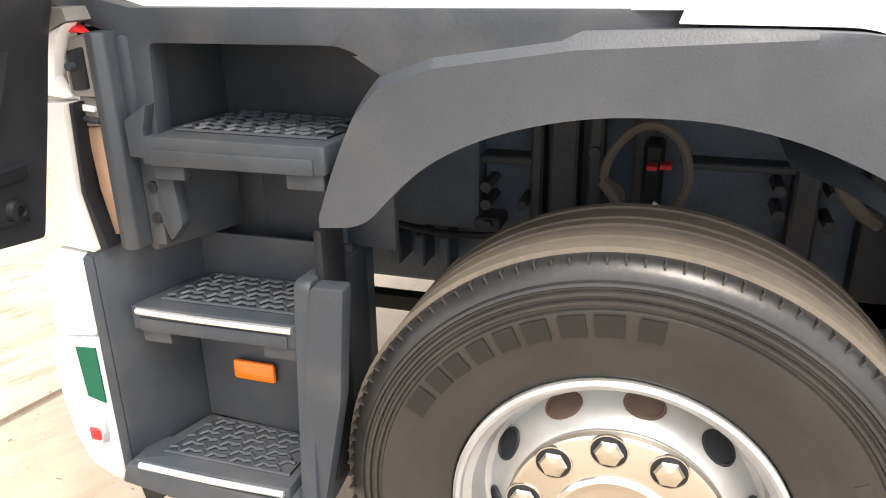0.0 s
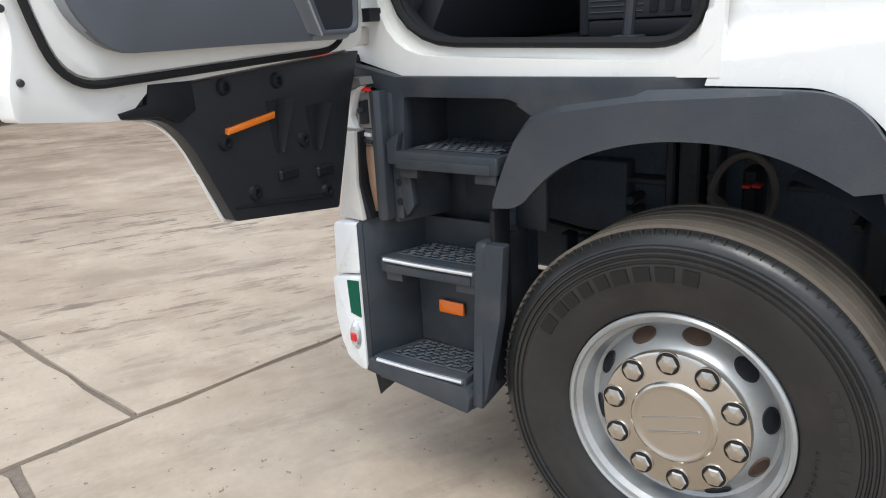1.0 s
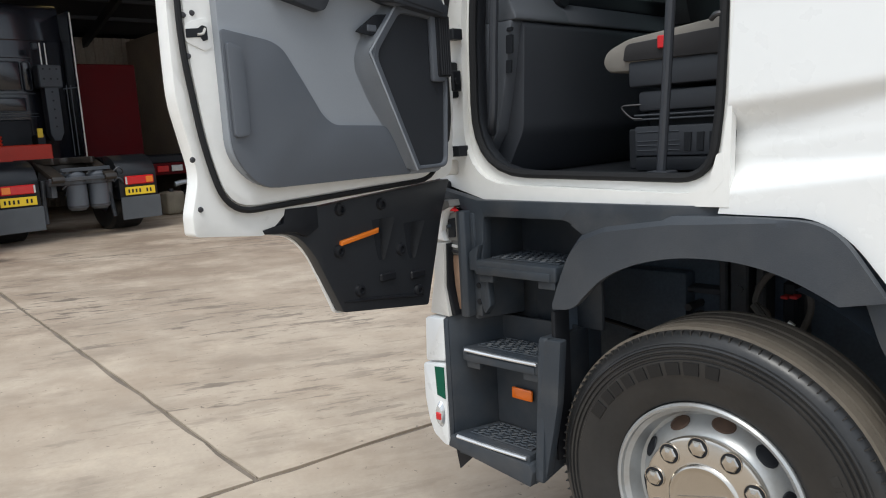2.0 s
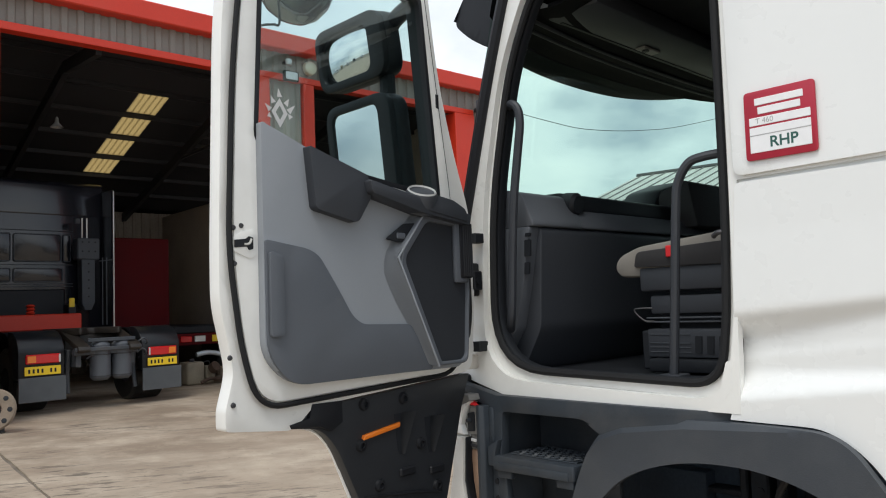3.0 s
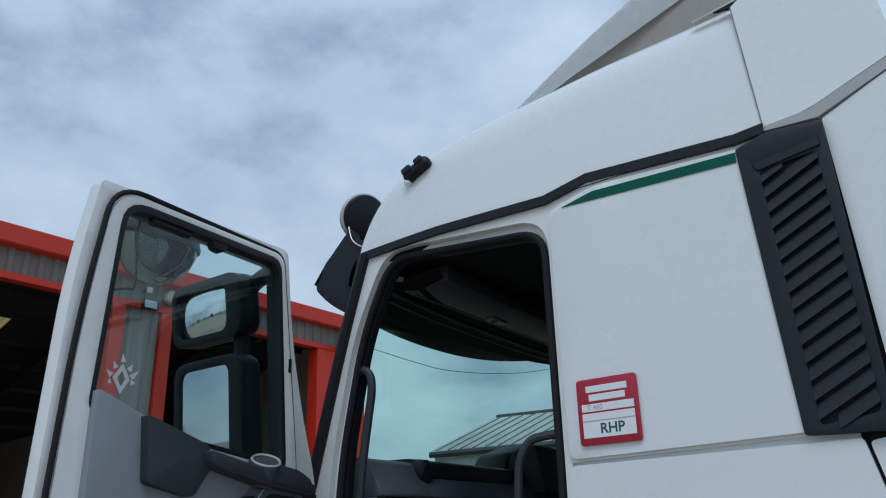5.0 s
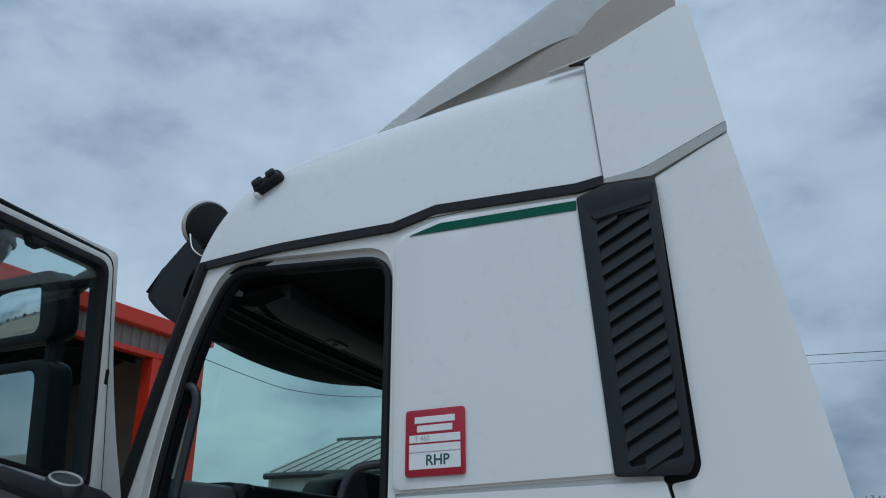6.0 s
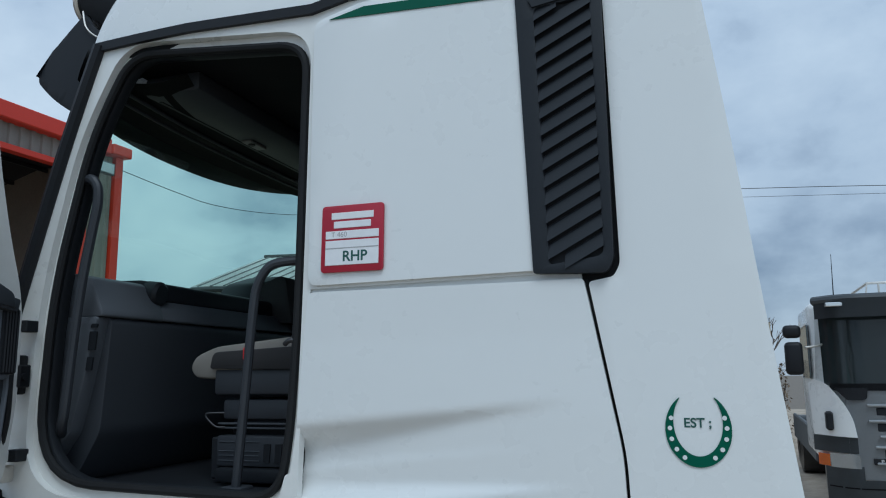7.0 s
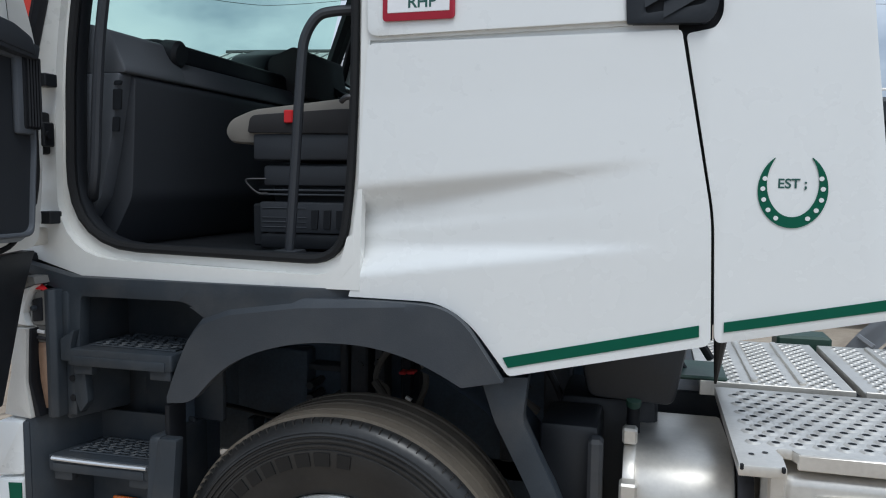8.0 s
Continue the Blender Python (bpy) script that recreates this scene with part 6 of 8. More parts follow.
    # latch and screws on the edge
    lp = P("latch_plate", sheet(rnd([(1.006, 1.884), (1.024, 1.874), (1.054, 1.884), (1.078, 1.895), (1.078, 1.935), (1.050, 1.950), (1.016, 1.956), (1.006, 1.945)], 0.004), (), lambda x, z: 0.066, 0.005, 0, 0.0015), WHITE_FRAME, d, "white latch plate")
    P("latch", sheet(rnd([(1.016, 1.902), (1.030, 1.898), (1.036, 1.908), (1.077, 1.904), (1.077, 1.926), (1.040, 1.930), (1.030, 1.938), (1.016, 1.934)], 0.003), (), lambda x, z: 0.069, 0.004, 0), INNERBLACK, lp, "black door latch slot")
    P("latch_claw", tube(B(), [(1.022, 0.073, 1.930), (1.030, 0.075, 1.917), (1.046, 0.075, 1.914)], 0.0035, 6, 3), ALU, lp)
    for x, z in ((1.077, 1.960), (1.052, 1.967), (1.075, 1.86), (1.085, 1.60), (1.077, 1.47)):
        P("screw", lathe(B(), [(0, 0.006), (0.006, 0.005), (0.008, 0)], (x, 0.067 if z > 1.7 else 0.052, z), (0, 1, 0), 10), STEELDARK, d)
    # lower flap that covers the upper steps when shut
    fl = rnd([(0.798, 1.425), (0.884, 1.376), (0.768, 1.362), (0.706, 1.295), (0.606, 1.088), (0.210, 1.030), (0.146, 1.232), (0.111, 1.351), (0.060, 1.465)], [0.005, 0.005, 0.05, 0.1, 0.01, 0.01, 0.05, 0.05, 0.01])
    f = P("door_flap", sheet(fl, (), None, 0.040, 0.15, 0.006), FLAPBLACK, d, "black moulded lower door flap")
    P("flap_skin", sheet([(x, z) for x, z in rnd([(0.890, 1.378), (0.762, 1.352), (0.700, 1.288), (0.608, 1.082), (0.206, 1.024), (0.215, 1.06), (0.55, 1.13), (0.64, 1.29), (0.72, 1.37), (0.84, 1.395)], [0.005, 0.05, 0.1, 0.01, 0.01, 0.01, 0.03, 0.05, 0.05, 0.01])], (), lambda x, z: -0.012, 0.014, 0.2), WHITE, f, "white outer skin edge")
    P("flap_ledge", prism(B(), [(0.806, 1.440), (0.818, 1.400), (0.890, 1.389), (0.884, 1.377), (0.775, 1.368), (0.735, 1.350), (0.690, 1.372), (0.690, 1.438)], 0.030, 0.0545, "y", 0.003), BLACK, f, "black ledge of the flap")
    P("amber_strip", prism(B(), [(0.605, 1.300), (0.60, 1.317), (0.437, 1.337), (0.440, 1.320)], 0.036, 0.052, "y", 0.004), LAMPAMBER, f, "amber courtesy strip")
    # two pockets: a flat black patch paints each hollow's shade, their far cheeks catching the light
    for x, zt, za in ((0.412, 1.365, 1.228), (0.266, 1.335, 1.210)):
        bm = B()
        prism(bm, soften([(x + 0.045, zt), (x + 0.040, zt - 0.05), (x + 0.030, za), (x + 0.008, za), (x - 0.030, zt - 0.05), (x - 0.042, zt)], 1), 0.0402, 0.0412, "y")
        P("flap_pocket", bm, INNERBLACK, f, "flat black patch for the shade of a hollow pocket")
        bm = grid_surface(B(), lambda u, w: Vector((x - 0.044 + 0.050 * u + (0.052 * (1 - u) ** 0.8 + 0.006) * w, 0.0415 + 0.017 * (1 - w) ** 1.6 * (1 - 0.6 * u), zt + (za - zt) * u)), 10, 6)
        bmesh.ops.solidify(bm, geom=bm.faces[:], thickness=0.006)
        P("pocket_cheek", bm, FLAPBLACK, f, "", 50)
        P("pocket_foot", box(B(), x - 0.045, x + 0.03, 0.037, 0.050, za - 0.075, za - 0.045, 0.006), BLACK, f)
    for x, z in ((0.608, 1.285), (0.532, 1.145), (0.412, 1.412), (0.591, 1.414), (0.335, 1.25), (0.258, 1.092)):
        P("boss", lathe(B(), [(0.022, 0), (0.018, 0.012), (0.010, 0.014), (0.008, 0.006), (0, 0.006)], (x, 0.038, z), (0, 1, 0), 14), BLACK, f)
    P("flap_ridge", tube(B(), [(0.60, 0.036, 1.12), (0.40, 0.042, 1.095), (0.24, 0.042, 1.07)], 0.006, 6, 4), BLACK, f)
    # hinge gear and wiring gaiter at the front edge
    for z in (1.973, 1.561):
        P("hinge", box(B(), -0.02, 0.10, 0.005, 0.040, z - 0.02, z + 0.02, 0.006), WHITE_FRAME, d, "white door hinge")
    P("gaiter_plate", box(B(), 0.150, 0.215, 0.112, 0.134, 1.800, 2.030, 0.010, 2), DOORDARK, d, "grey plate behind the gaiter")
    bm = B()
    box(bm, 0.130, 0.195, 0.120, 0.140, 1.815, 2.020, 0.008, 2)
    for i in range(5):
        box(bm, 0.134 + 0.011 * i, 0.141 + 0.011 * i, 0.136, 0.146, 1.820, 2.014, 0.003)
    P("wiring_gaiter", bm, BLACK, d, "black ribbed wiring gaiter")
    # mirrors on the outside of the door
    for c, hw, hh, gw, gh, gy, tilt, dome, lab in (((0.235, -0.290, 2.280), 0.200, 0.262, 0.145, 0.226, -0.016, 6, 0.0, "tall"), ((0.235, -0.352, 2.752), 0.215, 0.130, 0.156, 0.094, -0.028, 9, 0.014, "wide angle")):
        r = Matrix.Translation(c) @ Matrix.Rotation(radians(tilt), 4, "Y") @ Matrix.Rotation(radians(-4), 4, "Z")
        ho = rnd([(-hw, -hh), (hw, -hh), (hw, hh), (-hw, hh)], 0.075)
        gi = rnd([(gy - gw, -gh), (gy + gw, -gh), (gy + gw, gh), (gy - gw, gh)], 0.045)
        hb = prism(B(), ho, -0.075, 0.010, "x", 0.025)
        hb.transform(r)
        hs = P("mirror_housing", hb, BLACK, d, "black %s mirror housing" % lab)
        # raised rim round the sunk glass
        rb = sheet([(-y, z) for y, z in ho], [[(-y, z) for y, z in gi]], None, 0.032, 0, 0.006)
        rb.transform(r @ Matrix(((0, 1, 0, 0.004), (-1, 0, 0, 0), (0, 0, 1, 0), (0, 0, 0, 1))))
        P("mirror_rim", rb, BLACK, hs)
        gb = grid_surface(B(), lambda u, w: Vector((0.026 - dome * ((2 * u - 1) ** 2 + (2 * w - 1) ** 2), gy + (gw + 0.006) * (2 * w - 1), (gh + 0.006) * (2 * u - 1))), 14, 14)
        gb.transform(r)
        P("mirror_glass", gb, MIRROR, hs, "%s rear view mirror glass" % lab, 60)
    P("mirror_arm", tube(B(), [(0.16, 0.0, 2.08), (0.17, -0.12, 2.09), (0.195, -0.19, 2.20), (0.20, -0.20, 2.50), (0.20, -0.20, 2.74), (0.21, -0.15, 2.83), (0.25, 0.0, 2.85)], 0.032, 10, 6), BLACK, d, "black mirror arm")
    def kerb(prof):
        bm = lathe(B(), prof, (0, 0, 0), (0, 0, 1), 36)
        bm.transform(Matrix.Translation((0.64, -0.20, 2.895)) @ Matrix.Rotation(radians(-8), 4, "X") @ Matrix.Scale(0.62, 4, (0, 1, 0)))
        return bm
    km = P("kerb_mirror", kerb([(0.172, 0.0), (0.166, 0.028), (0.12, 0.048), (0.0, 0.056)]), BLACK, d, "domed kerb mirror above the door window", 60)
    P("mirror_glass", kerb([(0.0, -0.160), (0.05, -0.154), (0.10, -0.128), (0.14, -0.082), (0.160, -0.035), (0.166, -0.004)]), KERBGLASS, km, "grey bowl-shaped kerb mirror glass", 60)
    P("mirror_rim", kerb([(0.164, -0.012), (0.174, -0.010), (0.176, 0.004), (0.166, 0.010)]), BLACK, km, "", 60)
    P("kerb_arm", tube(B(), [(0.872, 0.02, 2.87), (0.868, 0.0, 2.80), (0.855, 0.0, 2.63), (0.88, 0.0, 2.61), (0.921, 0.01, 2.595), (0.985, 0.03, 2.56)], 0.004, 6, 5), BLACK, d)
    P("vent_clip", box(B(), 0.20, 0.225, 0.05, 0.07, 2.44, 2.50, 0.006), BLACK, d)
    # frosted emblem on the glass, kept to plain shapes
    st = P("window_sticker", sheet([(0.872, 2.318), (0.900, 2.362), (0.930, 2.318), (0.900, 2.272)], [[(0.886, 2.318), (0.900, 2.340), (0.915, 2.318), (0.900, 2.295)]], lambda x, z: 0.0515, 0.001, 0), STICKER, d, "frosted diamond sticker")
    for x0, z0, x1, z1 in ((0.868, 2.325, 0.843, 2.350), (0.878, 2.345, 0.866, 2.366), (0.900, 2.366, 0.904, 2.392), (0.922, 2.345, 0.932, 2.366), (0.934, 2.322, 0.953, 2.338), (0.868, 2.310, 0.852, 2.312), (0.934, 2.306, 0.945, 2.300)):
        v = Vector((x1 - x0, z1 - z0))
        n = Vector((-v.y, v.x)).normalized() * 0.009
        P("sticker_ray", prism(B(), [(x0 - n.x, z0 - n.y), (x0 + n.x, z0 + n.y), (x1, z1)], 0.0515, 0.0525, "y"), STICKER, st)
    return d


def hinge_pockets():
    for z in (1.973, 1.561):
        part("hinge_pocket", box(B(), -0.964, -0.926, 0.035, 0.085, z - 0.019, z + 0.019, 0.003), INNERBLACK, TRUCK, "dark hinge pocket")
        part("hinge_arm", box(B(), -1.01, -0.962, 0.022, 0.09, z - 0.015, z + 0.015, 0.005), WHITE_FRAME, TRUCK, "white hinge arm")
    part("check_bracket", box(B(), -1.004, -0.962, 0.005, 0.09, 1.752, 1.880, 0.008, 2), BLACK, TRUCK, "black door check bracket")
    part("check_arm", box(B(), -1.05, -0.960, -0.005, 0.012, 1.806, 1.824, 0.004), STEELDARK, TRUCK, "dark door check arm")
    part("check_plate", box(B(), -0.966, -0.938, 0.035, 0.08, 1.775, 1.848, 0.004), BLACK, TRUCK)
    part("check_bolt", cyl(B(), (-0.94, 0.05, 1.81), (-0.928, 0.05, 1.81), 0.012, 10), BLACK, TRUCK)
    part("cable_gland", tube(B(), [(-1.02, 0.05, 1.735), (-0.985, 0.03, 1.728), (-0.976, 0.03, 1.69), (-0.982, 0.03, 1.648), (-1.02, 0.05, 1.635)], 0.011, 8, 5), BLACK, TRUCK, "black cable loop")
    part("lower_cable", tube(B(), [(-1.03, 0.04, 1.64), (-0.995, 0.03, 1.625), (-0.99, 0.03, 1.585), (-1.02, 0.04, 1.57)], 0.011, 8, 4), BLACK, TRUCK)
    for dx, dy, r in ((0.0, 0.0, 0.011), (-0.018, 0.014, 0.009)):
        part("door_loom", tube(B(), [(-0.975 + dx, 0.03 + dy, 2.035), (-0.950 + dx, 0.0 + dy, 2.000), (-0.936 + dx, -0.006 + dy, 1.90), (-0.935 + dx, -0.004 + dy, 1.78), (-0.940 + dx, 0.0 + dy, 1.68), (-0.962 + dx, 0.004 + dy, 1.58), (-0.985 + dx, 0.03 + dy, 1.545)], r, 8, 6), BLACK, TRUCK, "black cable loom in the hinge gap")
    part("lower_catch", box(B(), -1.01, -0.975, 0.02, 0.08, 1.475, 1.530, 0.008, 2), ALU, TRUCK)
    part("corner_boot", box(B(), -1.12, -1.02, 0.02, 0.12, 1.40, 1.452, 0.015, 2), BLACK, TRUCK)
    part("striker", tube(B(), [(0.045, 0.09, 1.905), (0.02, 0.075, 1.905), (0.0, 0.085, 1.895)], 0.008, 8, 4), STEELDARK, TRUCK, "steel door striker")


build_door()
hinge_pockets()


# ---- cab interior
def build_interior():
    dp = [(-1.33, 1.445), (-0.90, 1.445), (-0.80, 1.62), (-0.785, 1.85), (-0.775, 2.012), (-1.30, 2.012)]
    part("dashboard", prism(B(), rnd(dp, 0.03), 0.25, W - 0.25, "y", 0.006), SEATPLASTIC, TRUCK, "black dashboard")
    tp = [(-1.31, 2.010), (-0.773, 2.012), (-0.775, 2.03), (-0.83, 2.145), (-0.90, 2.165), (-1.31, 2.175)]
    part("dash_top", prism(B(), rnd(tp, 0.015), 0.20, 0.52, "y", 0.008), INNERMID, TRUCK, "mid grey dashboard top")
    part("dash_band", prism(B(), rnd([(-1.31, 2.012), (-0.773, 2.014), (-0.79, 2.06), (-0.815, 2.095), (-1.31, 2.10)], 0.012), 0.50, W - 0.23, "y", 0.006), INNERMID, TRUCK, "mid grey dashboard band")
    part("dash_tray", prism(B(), rnd([(-1.31, 2.09), (-0.83, 2.09), (-0.84, 2.165), (-0.90, 2.18), (-1.31, 2.19)], 0.02), 0.53, W - 0.25, "y", 0.008), INNERBLACK, TRUCK, "black dashboard tray")
    de = [(-1.12, 1.50), (-0.95, 1.52), (-0.875, 1.62), (-0.835, 1.78), (-0.790, 2.012), (-1.12, 2.012)]
    e = part("dash_end", prism(B(), rnd(de, 0.015), 0.195, 0.262, "y", 0.008), INNERMID, TRUCK, "dark grey end of the dashboard")
    for z0, z1, x0, x1 in ((1.972, 1.986, -0.812, -0.786), (1.896, 1.960, -0.818, -0.788), (1.828, 1.874, -0.822, -0.798)):
        part("air_vent", prism(B(), rnd([(x0, z0), (x1, z0), (x1 + 0.004, z1), (x0 + 0.004, z1)], 0.005), 0.190, 0.197, "y"), INNERBLACK, e, "black air vent")
    part("instrument_hood", prism(B(), rnd([(1.37, 2.10), (1.36, 2.19), (1.43, 2.27), (1.66, 2.335), (1.80, 2.28), (2.2, 2.27), (2.2, 2.05), (1.5, 2.02)], 0.03), -1.14, -0.93, "x", 0.02), INNERBLACK, TRUCK, "black instrument hood")
    part("instrument_binnacle", prism(B(), rnd([(-0.955, 2.06), (-0.925, 2.245), (-0.80, 2.298), (-0.765, 2.285), (-0.725, 2.06)], [0.01, 0.02, 0.02, 0.03, 0.01]), 1.40, 1.90, "y", 0.02), SEATBLACK, TRUCK, "black instrument binnacle")
    part("dash_cup", cyl(B(), (-0.86, 0.515, 2.125), (-0.785, 0.515, 2.115), 0.048, 20, bevel=0.012), INNERBLACK, TRUCK, "round black dashboard outlet")
    # steering wheel
    bm = B()
    c = Vector((-0.84, 1.94, 2.20))
    n = Vector((0.55, 0, 0.83)).normalized()
    u, w, _ = axes(n)
    ring = [c + (u * math.cos(a) + w * math.sin(a)) * 0.225 for a in [2 * math.pi * i / 36 for i in range(37)]]
    tube(bm, ring, 0.016, 8, 1)
    sw = part("steering_wheel", bm, INNERBLACK, TRUCK, "black steering wheel")
    part("hub", lathe(B(), [(0, 0.02), (0.06, 0.015), (0.08, -0.02), (0.03, -0.08), (0.03, -0.3)], c, n, 20), INNERBLACK, sw)
    bm = B()
    for a in (0.3, 2.84, 4.71):
        tube(bm, [c, c + (u * math.cos(a) + w * math.sin(a)) * 0.22], 0.014, 6, 1)
    part("spokes", bm, ALU, sw)
    # passenger seat
    prof = rnd([(-0.52, 1.835), (-0.50, 1.875), (-0.42, 1.905), (-0.10, 1.935), (0.12, 1.93), (0.12, 1.80), (-0.44, 1.795), (-0.50, 1.80)], 0.025)
    seat = part("passenger_seat", prism(B(), prof, 0.34, 0.82, "y", 0.03), SEATGREY, TRUCK, "grey fabric passenger seat")
    part("cushion_side", prism(B(), rnd([(-0.425, 1.835), (-0.415, 1.885), (-0.10, 1.90), (0.12, 1.89), (0.12, 1.82), (-0.42, 1.830)], 0.02), 0.325, 0.835, "y", 0.012), SEATBLACK, seat, "black fabric cushion side")
    part("red_tag", box(B(), -0.292, -0.262, 0.314, 0.328, 1.858, 1.898, 0.003), RED, seat, "red fabric tag")
    part("backrest", box(B(), 0.06, 0.20, 0.34, 0.82, 1.86, 2.60, 0.05, 3), SEATBLACK, seat)
    part("seat_skirt", box(B(), -0.412, 0.14, 0.335, 0.80, 1.743, 1.828, 0.010, 2), SEATPLASTIC, seat)
    part("seat_skirt", box(B(), -0.384, 0.14, 0.350, 0.80, 1.662, 1.728, 0.010, 2), SEATPLASTIC, seat)
    part("seat_base", box(B(), -0.36, 0.14, 0.37, 0.80, 1.46, 1.665, 0.012, 2), INNERBLACK, seat)
    for z in (1.646, 1.632):
        part("seat_rail", box(B(), -0.390, 0.12, 0.330, 0.36, z, z + 0.006, 0.002), INNERDARK, seat)
    part("seat_box", box(B(), -0.376, 0.10, 0.31, 0.37, 1.515, 1.612, 0.006, 2), SEATPLASTIC, seat)
    for z in (1.592, 1.562, 1.548, 1.532):
        part("box_line", box(B(), -0.366, -0.215, 0.307, 0.311, z, z + 0.003, 0.001), INNERDARK, seat)
    for i in range(5):
        part("box_slot", prism(B(), [(-0.198 + i * 0.042, 1.532), (-0.176 + i * 0.042, 1.530), (-0.172 + i * 0.042, 1.588), (-0.196 + i * 0.042, 1.588)], 0.305, 0.312, "y"), INNERBLACK, seat)
    part("box_sill", box(B(), -0.36, 0.10, 0.28, 0.34, 1.468, 1.512, 0.008, 2), INNERBLACK, seat)
    part("box_side", box(B(), -0.412, -0.376, 0.33, 0.37, 1.47, 1.605, 0.006), INNERBLACK, seat)
    part("seat_handle", tube(B(), [(-0.363, 0.33, 1.684), (-0.405, 0.315, 1.684), (-0.422, 0.31, 1.680), (-0.415, 0.31, 1.665), (-0.385, 0.315, 1.640), (-0.36, 0.33, 1.638)], 0.0030, 6, 4), STEELDARK, seat, "thin metal seat lever")
    # grab handles either side of the opening
    part("grab_handle", tube(B(), [(-0.86, 0.19, 2.46), (-0.83, 0.15, 2.478), (-0.79, 0.13, 2.476), (-0.764, 0.13, 2.445), (-0.760, 0.13, 2.385), (-0.772, 0.13, 2.312), (-0.804, 0.13, 2.121), (-0.823, 0.13, 1.932), (-0.838, 0.13, 1.72), (-0.856, 0.14, 1.65), (-0.885, 0.17, 1.62)], 0.0165, 10, 6), SEATPLASTIC, TRUCK, "grey front grab handle")
    part("grab_handle", tube(B(), [(0.02, 0.17, 2.155), (-0.05, 0.15, 2.150), (-0.095, 0.14, 2.135), (-0.13, 0.135, 2.08), (-0.143, 0.135, 2.00), (-0.165, 0.14, 1.75), (-0.190, 0.145, 1.47)], 0.0145, 10, 6), SEATPLASTIC, TRUCK, "grey rear grab handle")
    part("handle_foot", box(B(), -0.235, -0.160, 0.125, 0.20, 1.456, 1.478, 0.008, 2), SEATPLASTIC, TRUCK, "handle foot bracket")
    part("sill_tread", box(B(), -0.82, -0.02, 0.12, 0.22, 1.455, 1.468, 0.004), INNERBLACK, TRUCK)


build_interior()


# ---- front mirrors at the top corner of the windscreen
def build_front_mirrors():
    ax = Vector((0.86, -0.40, -0.32))
    c = Vector((-0.950, 0.31, 3.235))
    bm = lathe(B(), [(0, 0.014), (0.06, 0.011), (0.098, 0.0), (0.105, -0.010), (0.098, -0.028), (0.0, -0.055)], (0, 0, 0), ax, 32)
    fm = part("front_mirror", bm, BLACK, TRUCK, "round black front mirror", xform=Matrix.Translation(c))
    bm = lathe(B(), [(0.098, -0.016), (0.112, -0.022), (0.112, -0.040), (0.09, -0.044)], (0, 0, 0), ax, 32)
    part("mirror_rim", bm, ALU, fm, "pale mirror rim", xform=Matrix.Translation(c))
    part("mirror_stem", tube(B(), [(-0.93, 0.36, 3.15), (-0.90, 0.40, 3.05), (-0.90, 0.45, 2.98)], 0.02, 8, 4), BLACK, fm)
    # curved end of the sun visor: a dark hollow inner face and a glossy outer skin
    face = rnd([(-0.944, 3.142), (-0.905, 3.085), (-0.80, 3.03), (-0.80, 2.68), (-0.96, 2.755), (-1.08, 2.832), (-1.176, 2.920), (-1.142, 2.985)], [0.004, 0.02, 0.01, 0.01, 0.08, 0.10, 0.045, 0.05], 8)
    ve = part("visor_end", sheet(face, (), lambda x, z: 0.20 + 0.35 * max(0.0, -0.9 - x) ** 2 + 0.10 * max(0, x + 0.9), 0.02, 0.06, 0.004), INNERBLACK, TRUCK, "black curved end of the sun visor", 50)
    def skin(u, w):
        x, z = lerp_list([(0, -0.942), (0.3, -1.000), (0.7, -1.095), (1, -1.172)], u), lerp_list([(0, 3.146), (0.3, 3.098), (0.7, 3.03), (1, 2.935)], u)
        bulge = math.sin(math.pi * min(1, u * 0.92 + 0.06)) ** 0.7
        return Vector((x - 0.10 * w * bulge, 0.215 + 0.16 * w, z + 0.025 * w * bulge))
    bm = grid_surface(B(), skin, 14, 6)
    bmesh.ops.solidify(bm, geom=bm.faces[:], thickness=0.008)
    part("visor_skin", bm, BLACKPAINT, ve, "glossy black outer skin", 50)
    part("visor_bolt", lathe(B(), [(0, -0.02), (0.016, -0.018), (0.02, 0)], (-0.905, 0.20, 2.955), (0, 1, 0), 14), BLACK, ve)
    part("visor_trim", tube(B(), [(-0.835, 0.19, 3.020), (-0.885, 0.19, 3.045), (-0.925, 0.19, 3.085), (-0.948, 0.195, 3.15)], 0.0032, 6, 5), ALU, ve, "bright visor edge")


build_front_mirrors()


